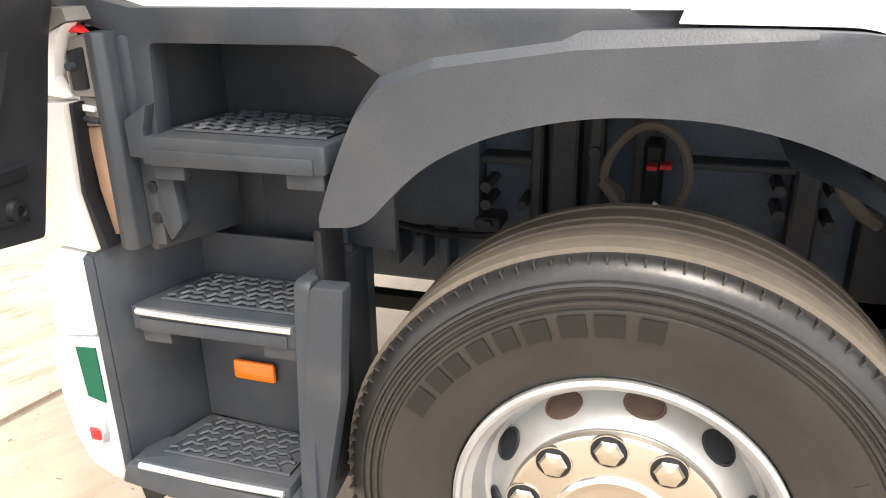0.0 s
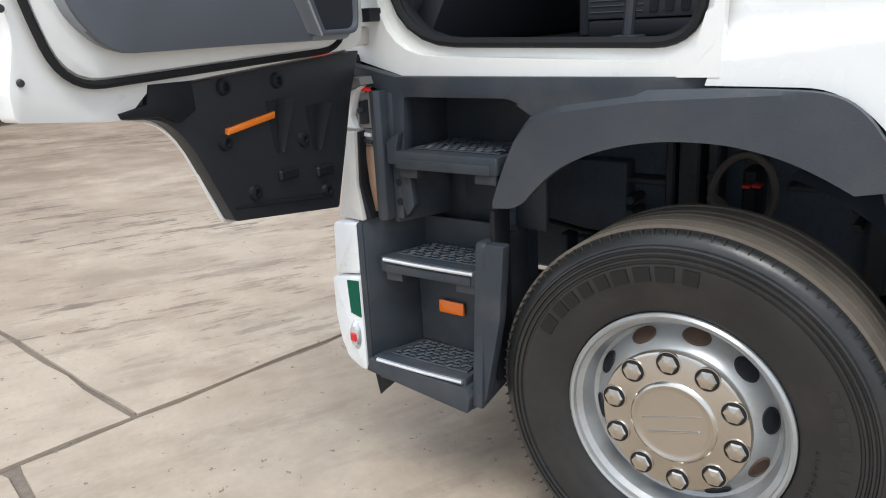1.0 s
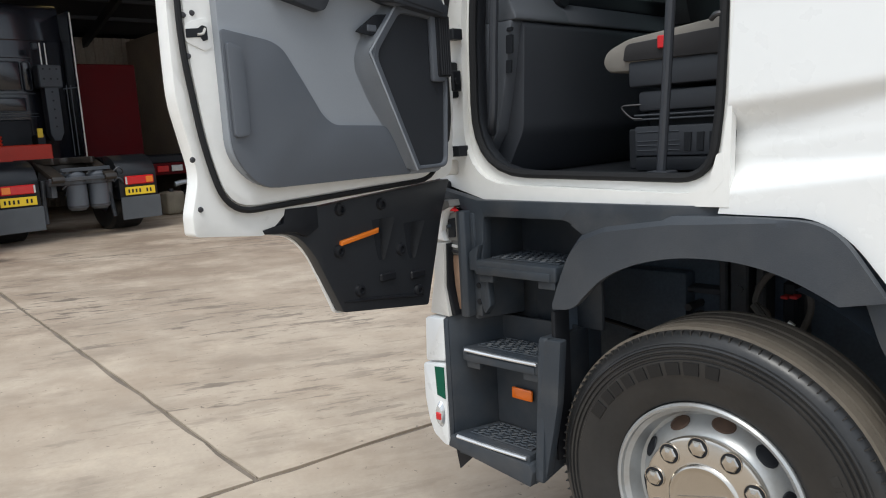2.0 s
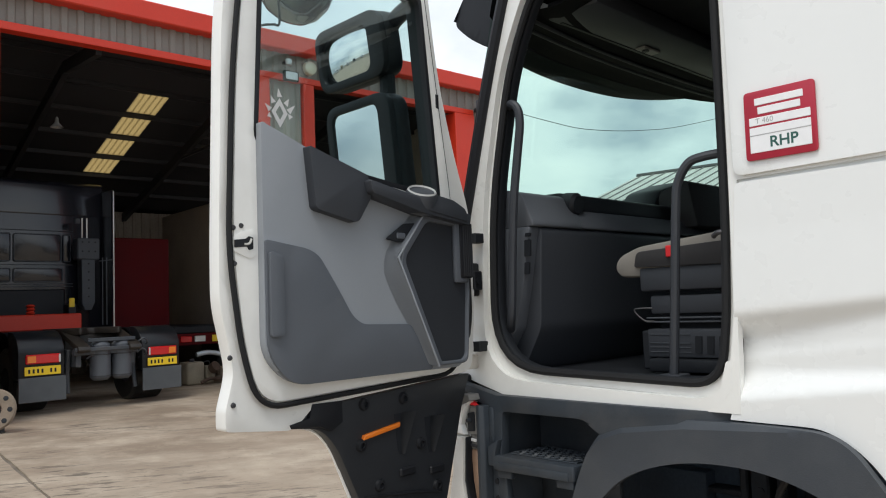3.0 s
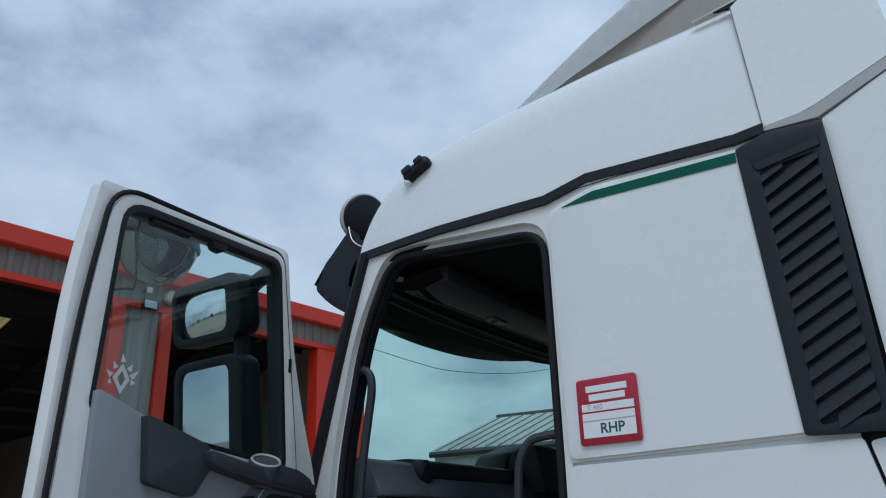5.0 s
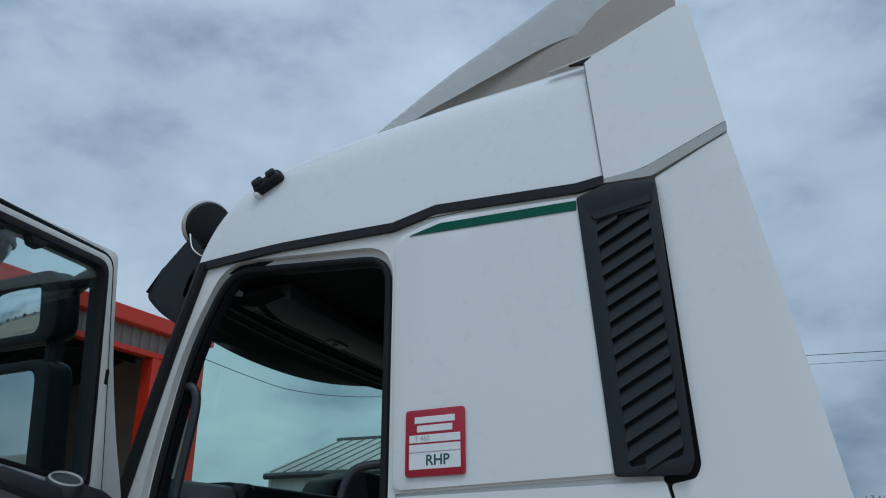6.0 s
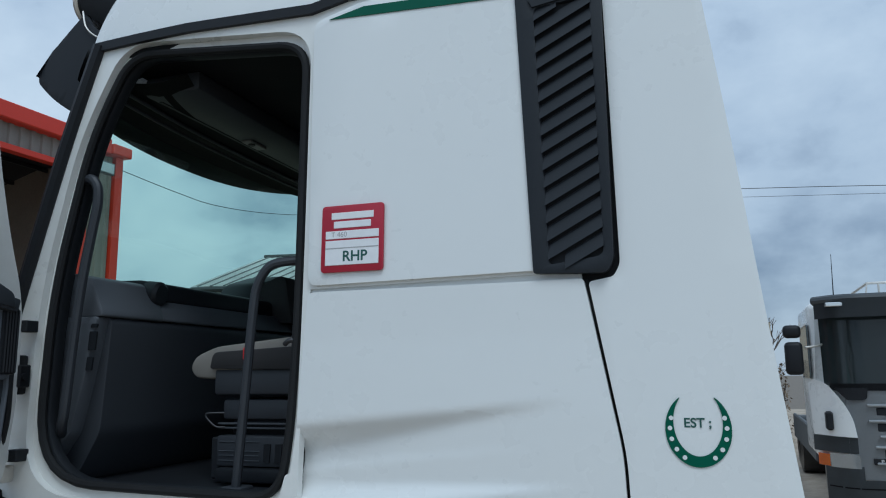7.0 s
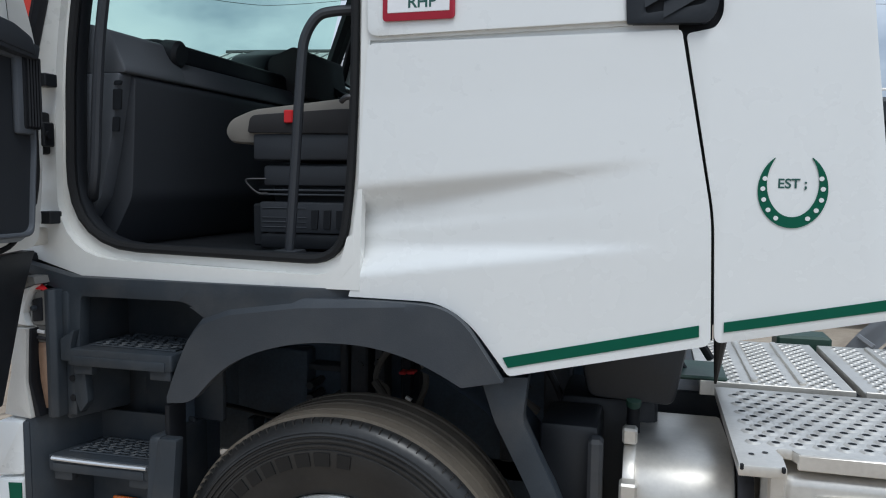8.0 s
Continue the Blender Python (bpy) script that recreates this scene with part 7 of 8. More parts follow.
# ---- chassis, tank and catwalk behind the cab
def build_chassis():
    for y in (0.80, 1.62):
        part("chassis_rail", box(B(), 0.72, 3.45, y, y + 0.08, 0.72, 0.98, 0.006), CHASSIS, TRUCK, "dark steel chassis rail")
    for x in (-0.6, 0.9, 2.1, 3.28):
        part("cross_member", box(B(), x, x + 0.12, 0.93, 1.70, 0.74, 0.96, 0.006), CHASSIS, TRUCK)
    part("engine_cover", box(B(), -1.0, 0.75, 0.95, 1.80, 0.66, 1.20, 0.03), LINER, TRUCK)
    part("front_axle", tube(B(), [(0, 0.25, 0.50), (0, 0.6, 0.42), (0, 1.9, 0.42), (0, 2.25, 0.50)], 0.06, 10, 5), CHASSIS, TRUCK)
    # fuel tank
    o = rnd([(0.12, 0.42), (0.72, 0.42), (0.74, 0.935), (0.16, 0.970)], [0.10, 0.06, 0.10, 0.17], 8)
    tk = part("fuel_tank", prism(B(), o, 0.775, 1.055, "x", 0.012), ALU, TRUCK, "brushed aluminium fuel tank")
    part("tank_strap", prism(B(), rnd([(0.10, 0.40), (0.73, 0.40), (0.75, 0.945), (0.145, 0.982)], [0.11, 0.06, 0.10, 0.17], 8), 0.768, 0.800, "x", 0.003), ALU, tk, "steel tank strap")
    part("strap_catch", box(B(), 0.762, 0.808, 0.100, 0.150, 0.855, 0.905, 0.006), ALU, tk)
    part("strap_catch", box(B(), 0.764, 0.804, 0.215, 0.260, 0.972, 1.015, 0.006), ALU, tk)
    part("tank_strap", prism(B(), rnd([(0.11, 0.41), (0.73, 0.41), (0.75, 0.94), (0.15, 0.975)], [0.11, 0.06, 0.10, 0.17], 8), 1.058, 1.098, "x", 0.003), STEELDARK, tk)
    part("hanger", box(B(), 0.675, 0.715, 0.18, 0.24, 0.45, 0.985, 0.01), CHASSIS, TRUCK, "rusty tank hanger")
    part("filler_neck", cyl(B(), (0.79, 0.375, 0.95), (0.79, 0.362, 1.045), 0.020, 14), BLACK, TRUCK)
    part("filler_cap", lathe(B(), [(0.022, 0), (0.022, 0.025), (0, 0.03)], (0.79, 0.36, 1.045), (0, -0.6, 1), 16), GREENLID, TRUCK, "green filler cap")
    part("intake_duct", prism(B(), rnd([(0.66, 1.06), (0.90, 1.05), (0.935, 1.24), (0.62, 1.24)], 0.03), 0.34, 0.60, "y", 0.02), FLAPBLACK, TRUCK, "dark air duct under the fairing")
    # battery box beside the deck
    bb = part("battery_box", box(B(), 1.13, 1.70, 0.02, 0.60, 0.50, 1.005, 0.03, 3), ALU, TRUCK, "pressed aluminium battery box")
    bm = B()
    tube(bm, [(1.20, 0.014, 0.55), (1.20, 0.012, 0.90), (1.27, 0.012, 0.955), (1.66, 0.012, 0.955)], 0.012, 8, 5)
    part("pressed_rib", bm, ALU, bb)
    hollow = rnd([(1.26, 0.52), (1.26, 0.93), (1.66, 0.93), (1.66, 0.52)], 0.05)
    part("pressed_panel", sheet(hollow, [rnd([(1.285, 0.54), (1.285, 0.905), (1.64, 0.905), (1.64, 0.54)], 0.04)], lambda x, z: 0.006, 0.016, 0, 0.005), ALU, bb)
    bm = B()
    for r in range(7):
        for k in range(8):
            lathe(bm, [(0.0065, 0.0), (0.005, -0.002), (0, -0.002)], (1.315 + 0.042 * k + (0.021 if r % 2 else 0), 0.0195, 0.86 - 0.045 * r), (0, 1, 0), 6)
    tagged(part("perforation", bm, INNERBLACK, bb, smooth=0), kind="stuff")
    part("box_bracket", box(B(), 1.10, 1.14, -0.02, 0.10, 0.90, 1.03, 0.006), ALU, bb)
    # chequered deck plates with punched holes
    def punches(bm_dark, bm_rim, x0, x1, y0, y1, px, py, r):
        row, y = 0, y0
        while y < y1:
            x = x0 + (px / 2 if row % 2 else 0)
            while x < x1:
                lathe(bm_rim, [(2.0 * r, 0.0), (1.55 * r, 0.0034), (1.25 * r, 0.0048), (r, 0.0042)], (x, y, 1.062), (0, 0, 1), 8)
                lathe(bm_dark, [(0, 0.0012), (1.02 * r, 0.0032)], (x, y, 1.062), (0, 0, 1), 8)
                x += px
            y += py
            row += 1
    d1 = part("deck_plate", prism(B(), [(1.025, -0.105), (1.125, -0.10), (1.128, -0.03), (1.120, 0.015), (1.126, 0.030), (1.142, 0.034), (1.156, 0.028), (1.162, 0.010), (1.170, 0.002), (1.72, 0.008), (1.72, 0.565), (1.025, 0.565)], 1.035, 1.062, "z", 0.004), ALU, TRUCK, "punched aluminium deck plate")
    a, b = B(), B()
    punches(a, b, 1.075, 1.69, 0.060, 0.54, 0.050, 0.041, 0.0105)
    for x, y in ((1.060, -0.030), (1.092, -0.012)):
        lathe(a, [(0, 0.0012), (0.007, 0.0012)], (x, y, 1.062), (0, 0, 1), 8)
    tagged(part("raised_punching", b, ALU, d1), kind="stuff")
    tagged(part("perforation", a, INNERBLACK, d1, smooth=0), kind="stuff")
    part("deck_lip", box(B(), 1.165, 1.72, 0.002, 0.012, 1.022, 1.060, 0.003), ALU, d1)
    for x in (1.032, 1.118):
        part("corner_plug", box(B(), x - 0.004, x + 0.004, -0.107, -0.098, 1.050, 1.0635, 0.002), BLACK, d1, "black corner plug")
    for k, (x0, x1) in enumerate(((0.985, 1.430), (1.455, 1.90), (1.925, 2.37))):
        d2 = part("deck_plate", prism(B(), [(x0, 0.615), (x1, 0.615), (x1, 1.315), (x0, 1.315)], 1.035, 1.062, "z", 0.004), ALU, TRUCK, "ridged punched aluminium deck plate")
        a, b = B(), B()
        for j in range(3):
            xa = x0 + 0.05 + j * 0.14
            punches(a, b, xa, xa + 0.08, 0.645, 1.29, 0.034, 0.026, 0.0072)
        tagged(part("raised_punching", b, ALU, d2), kind="stuff")
        tagged(part("perforation", a, INNERBLACK, d2, smooth=0), kind="stuff")
        for j in range(2):
            xa = x0 + 0.155 + j * 0.14
            part("deck_ridge", box(B(), xa, xa + 0.022, 0.66, 1.28, 1.058, 1.073, 0.006, 2), ALU, d2)
        part("deck_lip", box(B(), x0, x1, 0.612, 0.618, 1.02, 1.066, 0.002), ALU, d2)
    part("valve_box", box(B(), 0.92, 1.07, 0.63, 0.86, 1.060, 1.074, 0.006), GREENLID, TRUCK, "faded green valve cover")
    part("valve_box", box(B(), 1.32, 1.52, 1.36, 1.50, 1.02, 1.085, 0.01), GREENLID, TRUCK, "faded green flat cover")
    part("stay_rod", cyl(B(), (1.03, 0.60, 1.062), (1.045, 0.57, 1.32), 0.004, 10, 0.034), GREASE, TRUCK, "dark tapering deflector stay")
    part("air_line", tube(B(), [(0.95, 0.75, 1.05), (0.90, 0.70, 1.16), (0.96, 0.66, 1.20), (1.02, 0.70, 1.12)], 0.014, 8, 6), BLACK, TRUCK)
    part("air_line", tube(B(), [(0.86, 0.80, 1.0), (0.84, 0.72, 1.12), (0.92, 0.70, 1.18)], 0.010, 8, 6), BLACK, TRUCK)


build_chassis()


def rear_wheels():
    """Plain wheels with grey mudguards on the following axle, and the far front wheel."""
    fw = part("front_wheel", lathe(B(), [(0.20, 0.28), (0.30, 0.31), (0.42, 0.312), (0.50, 0.30), (0.528, 0.26), (0.528, 0.03), (0.50, 0.0), (0.40, -0.01), (0.2, 0.02)], (0.0, 2.18, 0.529), (0, 1, 0), 48), TYRE, TRUCK, "far front wheel", 40)
    part("rim", lathe(B(), [(0.30, 0.30), (0.28, 0.25), (0.20, 0.29), (0.0, 0.30)], (0.0, 2.18, 0.529), (0, 1, 0), 32), RIM, fw)
    for y0, lab in ((2.12, "far"), (0.07, "near")):
        t = part("rear_wheel", lathe(B(), [(0.20, 0.02), (0.30, 0.0), (0.42, -0.012), (0.50, 0.01), (0.515, 0.04), (0.515, 0.26), (0.50, 0.29), (0.40, 0.31), (0.2, 0.28)], (2.36, y0, 0.515), (0, 1, 0), 48), TYRE, TRUCK, "wheel of the following axle", 40)
        part("rim", lathe(B(), [(0.30, 0.30), (0.28, 0.22), (0.10, 0.16), (0.0, 0.16)], (2.36, y0, 0.515), (0, 1, 0), 32), RIM, t)
        bm = grid_surface(B(), lambda u, w: Vector((2.36 + 0.625 * math.cos(radians(190 - 200 * u)), y0 - 0.03 + 0.38 * w, 0.52 + 0.615 * math.sin(radians(190 - 200 * u)))), 24, 3)
        bmesh.ops.solidify(bm, geom=bm.faces[:], thickness=0.02)
        g = part("mudguard", bm, MUDGREY, TRUCK, "grey ribbed mudguard", 50)
        for i in range(7):
            a = radians(165 - i * 24)
            bm = box(B(), -0.012, 0.012, y0 + 0.02, y0 + 0.30, -0.004, 0.010, 0.004)
            part("rib", bm, MUDGREY, g, "", 35, Matrix.Translation((2.36 + 0.625 * math.cos(a), 0, 0.52 + 0.615 * math.sin(a))) @ Matrix.Rotation(math.pi / 2 - a, 4, "Y"))


rear_wheels()


# ---------------------------------------------------------------- black tractor in the doorway
def build_black_truck():
    T = thing("tractor_unit", "glossy black tractor unit with a bare rear chassis", "truck")
    C = Vector((-11.45, 2.40, ground_z(-11.45)))
    m = Matrix(((FI.x, FU.x, 0, C.x), (FI.y, FU.y, 0, C.y), (0, 0, 1, C.z), (0, 0, 0, 1)))   # x forward, y to the right
    m = m @ Matrix.Translation((0, 0.07, 0)) @ Matrix.Rotation(radians(-4.5), 4, "Z")
    def P(name, bm, mt, label="", parent=None, smooth=35):
        return part(name, bm, mt, parent or T, label, smooth, m)
    cab = P("cab", box(B(), 3.25, 5.2, -1.24, 1.24, 1.05, 3.62, 0.10, 3), BLACKPAINT, "glossy black sleeper cab")
    P("roof_kit", prism(B(), rnd([(3.24, 3.45), (5.0, 3.45), (4.4, 4.15), (3.30, 4.15)], [0.05, 0.1, 0.2, 0.10]), -1.22, 1.22, "y", 0.08), BLACKPAINT, "black roof deflector", cab)
    # pressed panels with raised frames on the cab's back
    def pressed(y0, y1, z0, z1):
        o = rnd([(y0, z0), (y1, z0), (y1, z1), (y0, z1)], 0.04)
        pf = P("back_panel", prism(B(), o, 3.225, 3.26, "x", 0.008), BLACKPAINT, "", cab)
        P("panel_frame", tube(B(), [(3.222, y, z) for y, z in o + o[:1]], 0.011, 6, 1), PLASTIC, "", pf)
    for y0, y1, z0, z1 in ((-1.18, -0.50, 2.56, 3.08), (-0.44, 0.39, 2.56, 3.08), (0.44, 0.57, 2.56, 3.08), (-1.18, -0.50, 2.17, 2.42), (-0.44, 0.42, 2.17, 2.42)):
        pressed(y0, y1, z0, z1)
    for z in (3.15, 2.49, 2.12, 2.07):
        P("panel_line", box(B(), 3.232, 3.255, -1.2, 0.62, z, z + 0.012, 0.003), PLASTIC, "", cab)
    # the recess is not cut: a black plate paints its shade
    P("back_recess", box(B(), 3.235, 3.258, -1.10, 0.47, 1.50, 2.02, 0.02), INNERBLACK, "black plate for the shade of a recess", cab)
    P("side_deflector", box(B(), 2.80, 3.30, 1.20, 1.245, 1.05, 4.0, 0.02), BLACKPAINT, "black side deflector", cab)
    P("side_deflector", box(B(), 2.80, 3.30, -1.245, -1.20, 1.05, 3.5, 0.02), BLACKPAINT, "black side deflector", cab)
    P("bright_edge", box(B(), 2.785, 2.80, 1.222, 1.25, 1.0, 3.96, 0.004), ALU, "bright edge strip", cab)
    P("stack_head", box(B(), 2.85, 3.12, 0.57, 0.99, 2.58, 3.00, 0.02), STACKGREY, "grey exhaust head with bolt holes", cab)
    P("exhaust_box", prism(B(), [(0.66, 1.72), (0.72, 1.60), (0.83, 1.60), (0.90, 1.75), (0.90, 2.58), (0.65, 2.58)], 2.86, 3.1, "x", 0.01), STACKGREY, "grey exhaust column", cab)
    for y, z in [(0.66 + 0.12 * i, zz) for i in range(3) for zz in (2.92, 2.74)] + [(0.775, 2.5 - 0.16 * i) for i in range(5)]:
        P("stack_hole", cyl(B(), (2.846, y, z), (2.853, y, z), 0.018, 10), INNERBLACK, "", cab)
    for y in (0.69, 0.78):
        P("stack_pipe", cyl(B(), (2.95, y, 3.0), (2.95, y, 3.40), 0.014, 8), ALU, "", cab)
    P("stack_lamp", box(B(), 2.93, 3.0, 0.55, 0.66, 3.28, 3.40, 0.02), STACKGREY, "", cab)
    for y, z1 in ((1.02, 2.62), (1.10, 2.62)):
        P("grab_pole", cyl(B(), (2.8, y, 1.3), (2.8, y, z1), 0.012, 8), PLASTIC)
    P("grab_bar", cyl(B(), (2.8, 0.96, 2.55), (2.8, 1.22, 2.58), 0.012, 8), PLASTIC)
    P("red_beam", box(B(), 2.35, 2.6, -1.15, 0.465, 1.25, 1.54, 0.02), REDSTEEL, "red cross beam")
    P("yellow_tag", box(B(), 2.6, 2.62, 0.33, 0.43, 1.66, 1.83, 0.01), YELLOW, "yellow tag")
    P("tag_bracket", box(B(), 2.61, 2.9, 0.32, 0.46, 1.52, 1.72, 0.01), INNERBLACK)
    P("coiled_hose", lathe(B(), [(0.05, 0), (0.08, 0.03), (0.05, 0.06), (0.08, 0.09), (0.05, 0.12), (0.08, 0.15), (0.05, 0.18)], (2.4, -0.40, 1.54), (0, 0, 1), 14), REDSTEEL, "red coiled air hose")
    for y in (-0.46, 0.38):
        P("chassis_rail", box(B(), 0.05, 4.6, y, y + 0.08, 0.68, 0.95, 0.006), CHASSIS, "dark chassis rail")
    P("cross_member", box(B(), 0.0, 0.1, -0.5, 0.5, 0.86, 0.96, 0.01), CHASSIS)
    P("fifth_wheel", prism(B(), rnd([(0.6, -0.48), (1.5, -0.5), (1.5, 0.5), (0.6, 0.48), (0.25, 0.30), (0.7, 0.06), (0.7, -0.06), (0.25, -0.30)], 0.06), 1.18, 1.28, "z", 0.01), GREASE, "greasy fifth wheel plate")
    for y in (-0.40, 0.40):
        P("ramp", prism(B(), rnd([(0.62, 1.24), (0.60, 1.16), (-0.12, 0.90), (-0.16, 0.94), (-0.14, 1.0)], 0.015), y - 0.09, y + 0.09, "y", 0.01), GREASE, "greasy trailer ramp")
    P("ramp_stay", box(B(), -0.10, -0.04, -0.52, 0.52, 0.92, 0.98, 0.008), CHASSIS)
    P("fifth_wheel_base", box(B(), 0.7, 1.4, -0.42, 0.42, 0.92, 1.18, 0.02), GREASE)
    for y in (-0.07, 0.27):
        at = P("air_tank", cyl(B(), (0.10, y, 0.45), (0.10, y, 1.06), 0.155, 24, bevel=0.05), TANKGREY, "upright grey air tank")
        for z in (0.52, 0.86):
            P("tank_band", lathe(B(), [(0.156, -0.012), (0.160, 0), (0.156, 0.012)], (0.10, y, z), (0, 0, 1), 24), STEELDARK, "", at)
    for y, z in ((-0.36, 0.98), (0.52, 1.02), (-0.30, 0.80), (0.50, 0.85)):
        P("air_line", tube(B(), [(0.05, y, z), (0.02, y + 0.08, z + 0.06), (0.06, y + 0.16, z - 0.02), (0.25, y + 0.1, z - 0.1)], 0.014, 6, 5), PLASTIC, "looped air line")
    P("rear_stay", box(B(), -0.02, 0.03, -0.30, 0.45, 1.06, 1.12, 0.008), PLASTIC)
    for y in (-0.52, 0.52):
        P("suspension_arm", tube(B(), [(0.2, y, 0.95), (0.25, y, 0.6), (0.2, y * 1.02, 0.28)], 0.035, 8, 4), CHASSIS)
    for s in (-1, 1):
        ya, yb = (0.62, 1.25) if s > 0 else (-1.25, -0.62)
        w = P("rear_wheel", lathe(B(), [(0.2, 0.02), (0.34, 0), (0.46, 0.0), (0.51, 0.04), (0.51, 0.52), (0.46, 0.56), (0.2, 0.54)], (0.95, ya + 0.03, 0.51), (0, 1, 0), 36), TYRE, "twin rear wheel")
        bm = grid_surface(B(), lambda u, w2: Vector((0.95 + 0.62 * math.cos(radians(25 + 165 * u)), ya + (yb - ya) * w2, 0.62 + 0.64 * math.sin(radians(25 + 165 * u)))), 16, 2)
        bmesh.ops.solidify(bm, geom=bm.faces[:], thickness=0.02)
        P("mudguard", bm, BLACK, "black rear mudguard", None, 50)
        P("lamp_panel", prism(B(), rnd([(0.10, 0.55), (0.10, 0.99), (0.20, 1.16), (0.42, 1.27), (0.62, 1.27), (0.62, 0.95), (0.36, 0.55)], [0.02, 0.05, 0.10, 0.10, 0.02, 0.10, 0.02]), ya - 0.01, yb + 0.01, "y", 0.02), GLOSSBLACK, "black lamp panel and wing")
        P("mudflap", box(B(), 0.05, 0.08, ya - 0.02, yb + 0.02, 0.21, 0.58, 0.006), DARKGREY, "grey rubber mudflap")
        lo = (ya + 0.08, yb - 0.06)
        tl = P("tail_lamp", box(B(), 0.05, 0.10, lo[0], lo[1], 0.78, 0.92, 0.012), LAMPRED, "red tail lamp")
        P("amber_lens", box(B(), 0.044, 0.052, lo[1] - 0.14 if s > 0 else lo[0] + 0.02, lo[1] - 0.02 if s > 0 else lo[0] + 0.14, 0.80, 0.90, 0.004), LAMPAMBER, "", tl)
        P("clear_lens", box(B(), 0.044, 0.052, lo[0] if s > 0 else lo[1] - 0.03, lo[0] + 0.03 if s > 0 else lo[1], 0.79, 0.91, 0.004), LAMPCLEAR, "", tl)
        pl = P("number_plate", box(B(), 0.045, 0.055, lo[0] - 0.02, lo[1] + 0.0, 0.61, 0.74, 0.004), YELLOW, "yellow number plate with plain dark bars")
        span = lo[1] - lo[0]
        for k in range(7):
            if k == 4:
                continue
            a = lo[0] + span * (0.06 + 0.125 * k)
            P("plate_bar", box(B(), 0.041, 0.046, a, a + span * 0.055, 0.645, 0.705, 0.001), BLACK, "", pl)
    return T


def build_red_trailer():
    T = thing("low_trailer", "dark red trailer with tail lamps parked in the workshop", "trailer")
    C = Vector((-14.2, 5.2, FLOOR))
    m = Matrix(((FI.x, FU.x, 0, C.x), (FI.y, FU.y, 0, C.y), (0, 0, 1, C.z), (0, 0, 0, 1)))
    def P(name, bm, mt, label=""):
        return part(name, bm, mt, T, label, 35, m)
    P("bulkhead", box(B(), 0.9, 1.0, -1.50, -0.12, 1.0, 3.10, 0.02), DARKRED, "dark red bulkhead")
    P("bed", box(B(), 0.0, 6.0, -1.1, 1.3, 1.02, 1.18, 0.02), BLACK, "dark bed")
    P("rear_beam", box(B(), -0.05, 0.05, -1.1, 1.3, 0.78, 1.02, 0.015), DARKRED, "red rear beam")
    for y in (-0.15, 0.15):
        P("tail_lamp", box(B(), -0.08, -0.05, y - 0.12, y + 0.12, 0.84, 0.97, 0.01), LAMPRED if y < 0 else LAMPCLEAR, "tail lamp")
    P("number_plate", box(B(), -0.075, -0.055, 0.42, 0.95, 0.83, 0.97, 0.004), YELLOW, "yellow plate")
    for y in (-1.0, 0.9):
        P("wheel", cyl(B(), (1.2, y, 0.48), (1.2, y + 0.3, 0.48), 0.48, 28, bevel=0.03), TYRE, "trailer wheel")


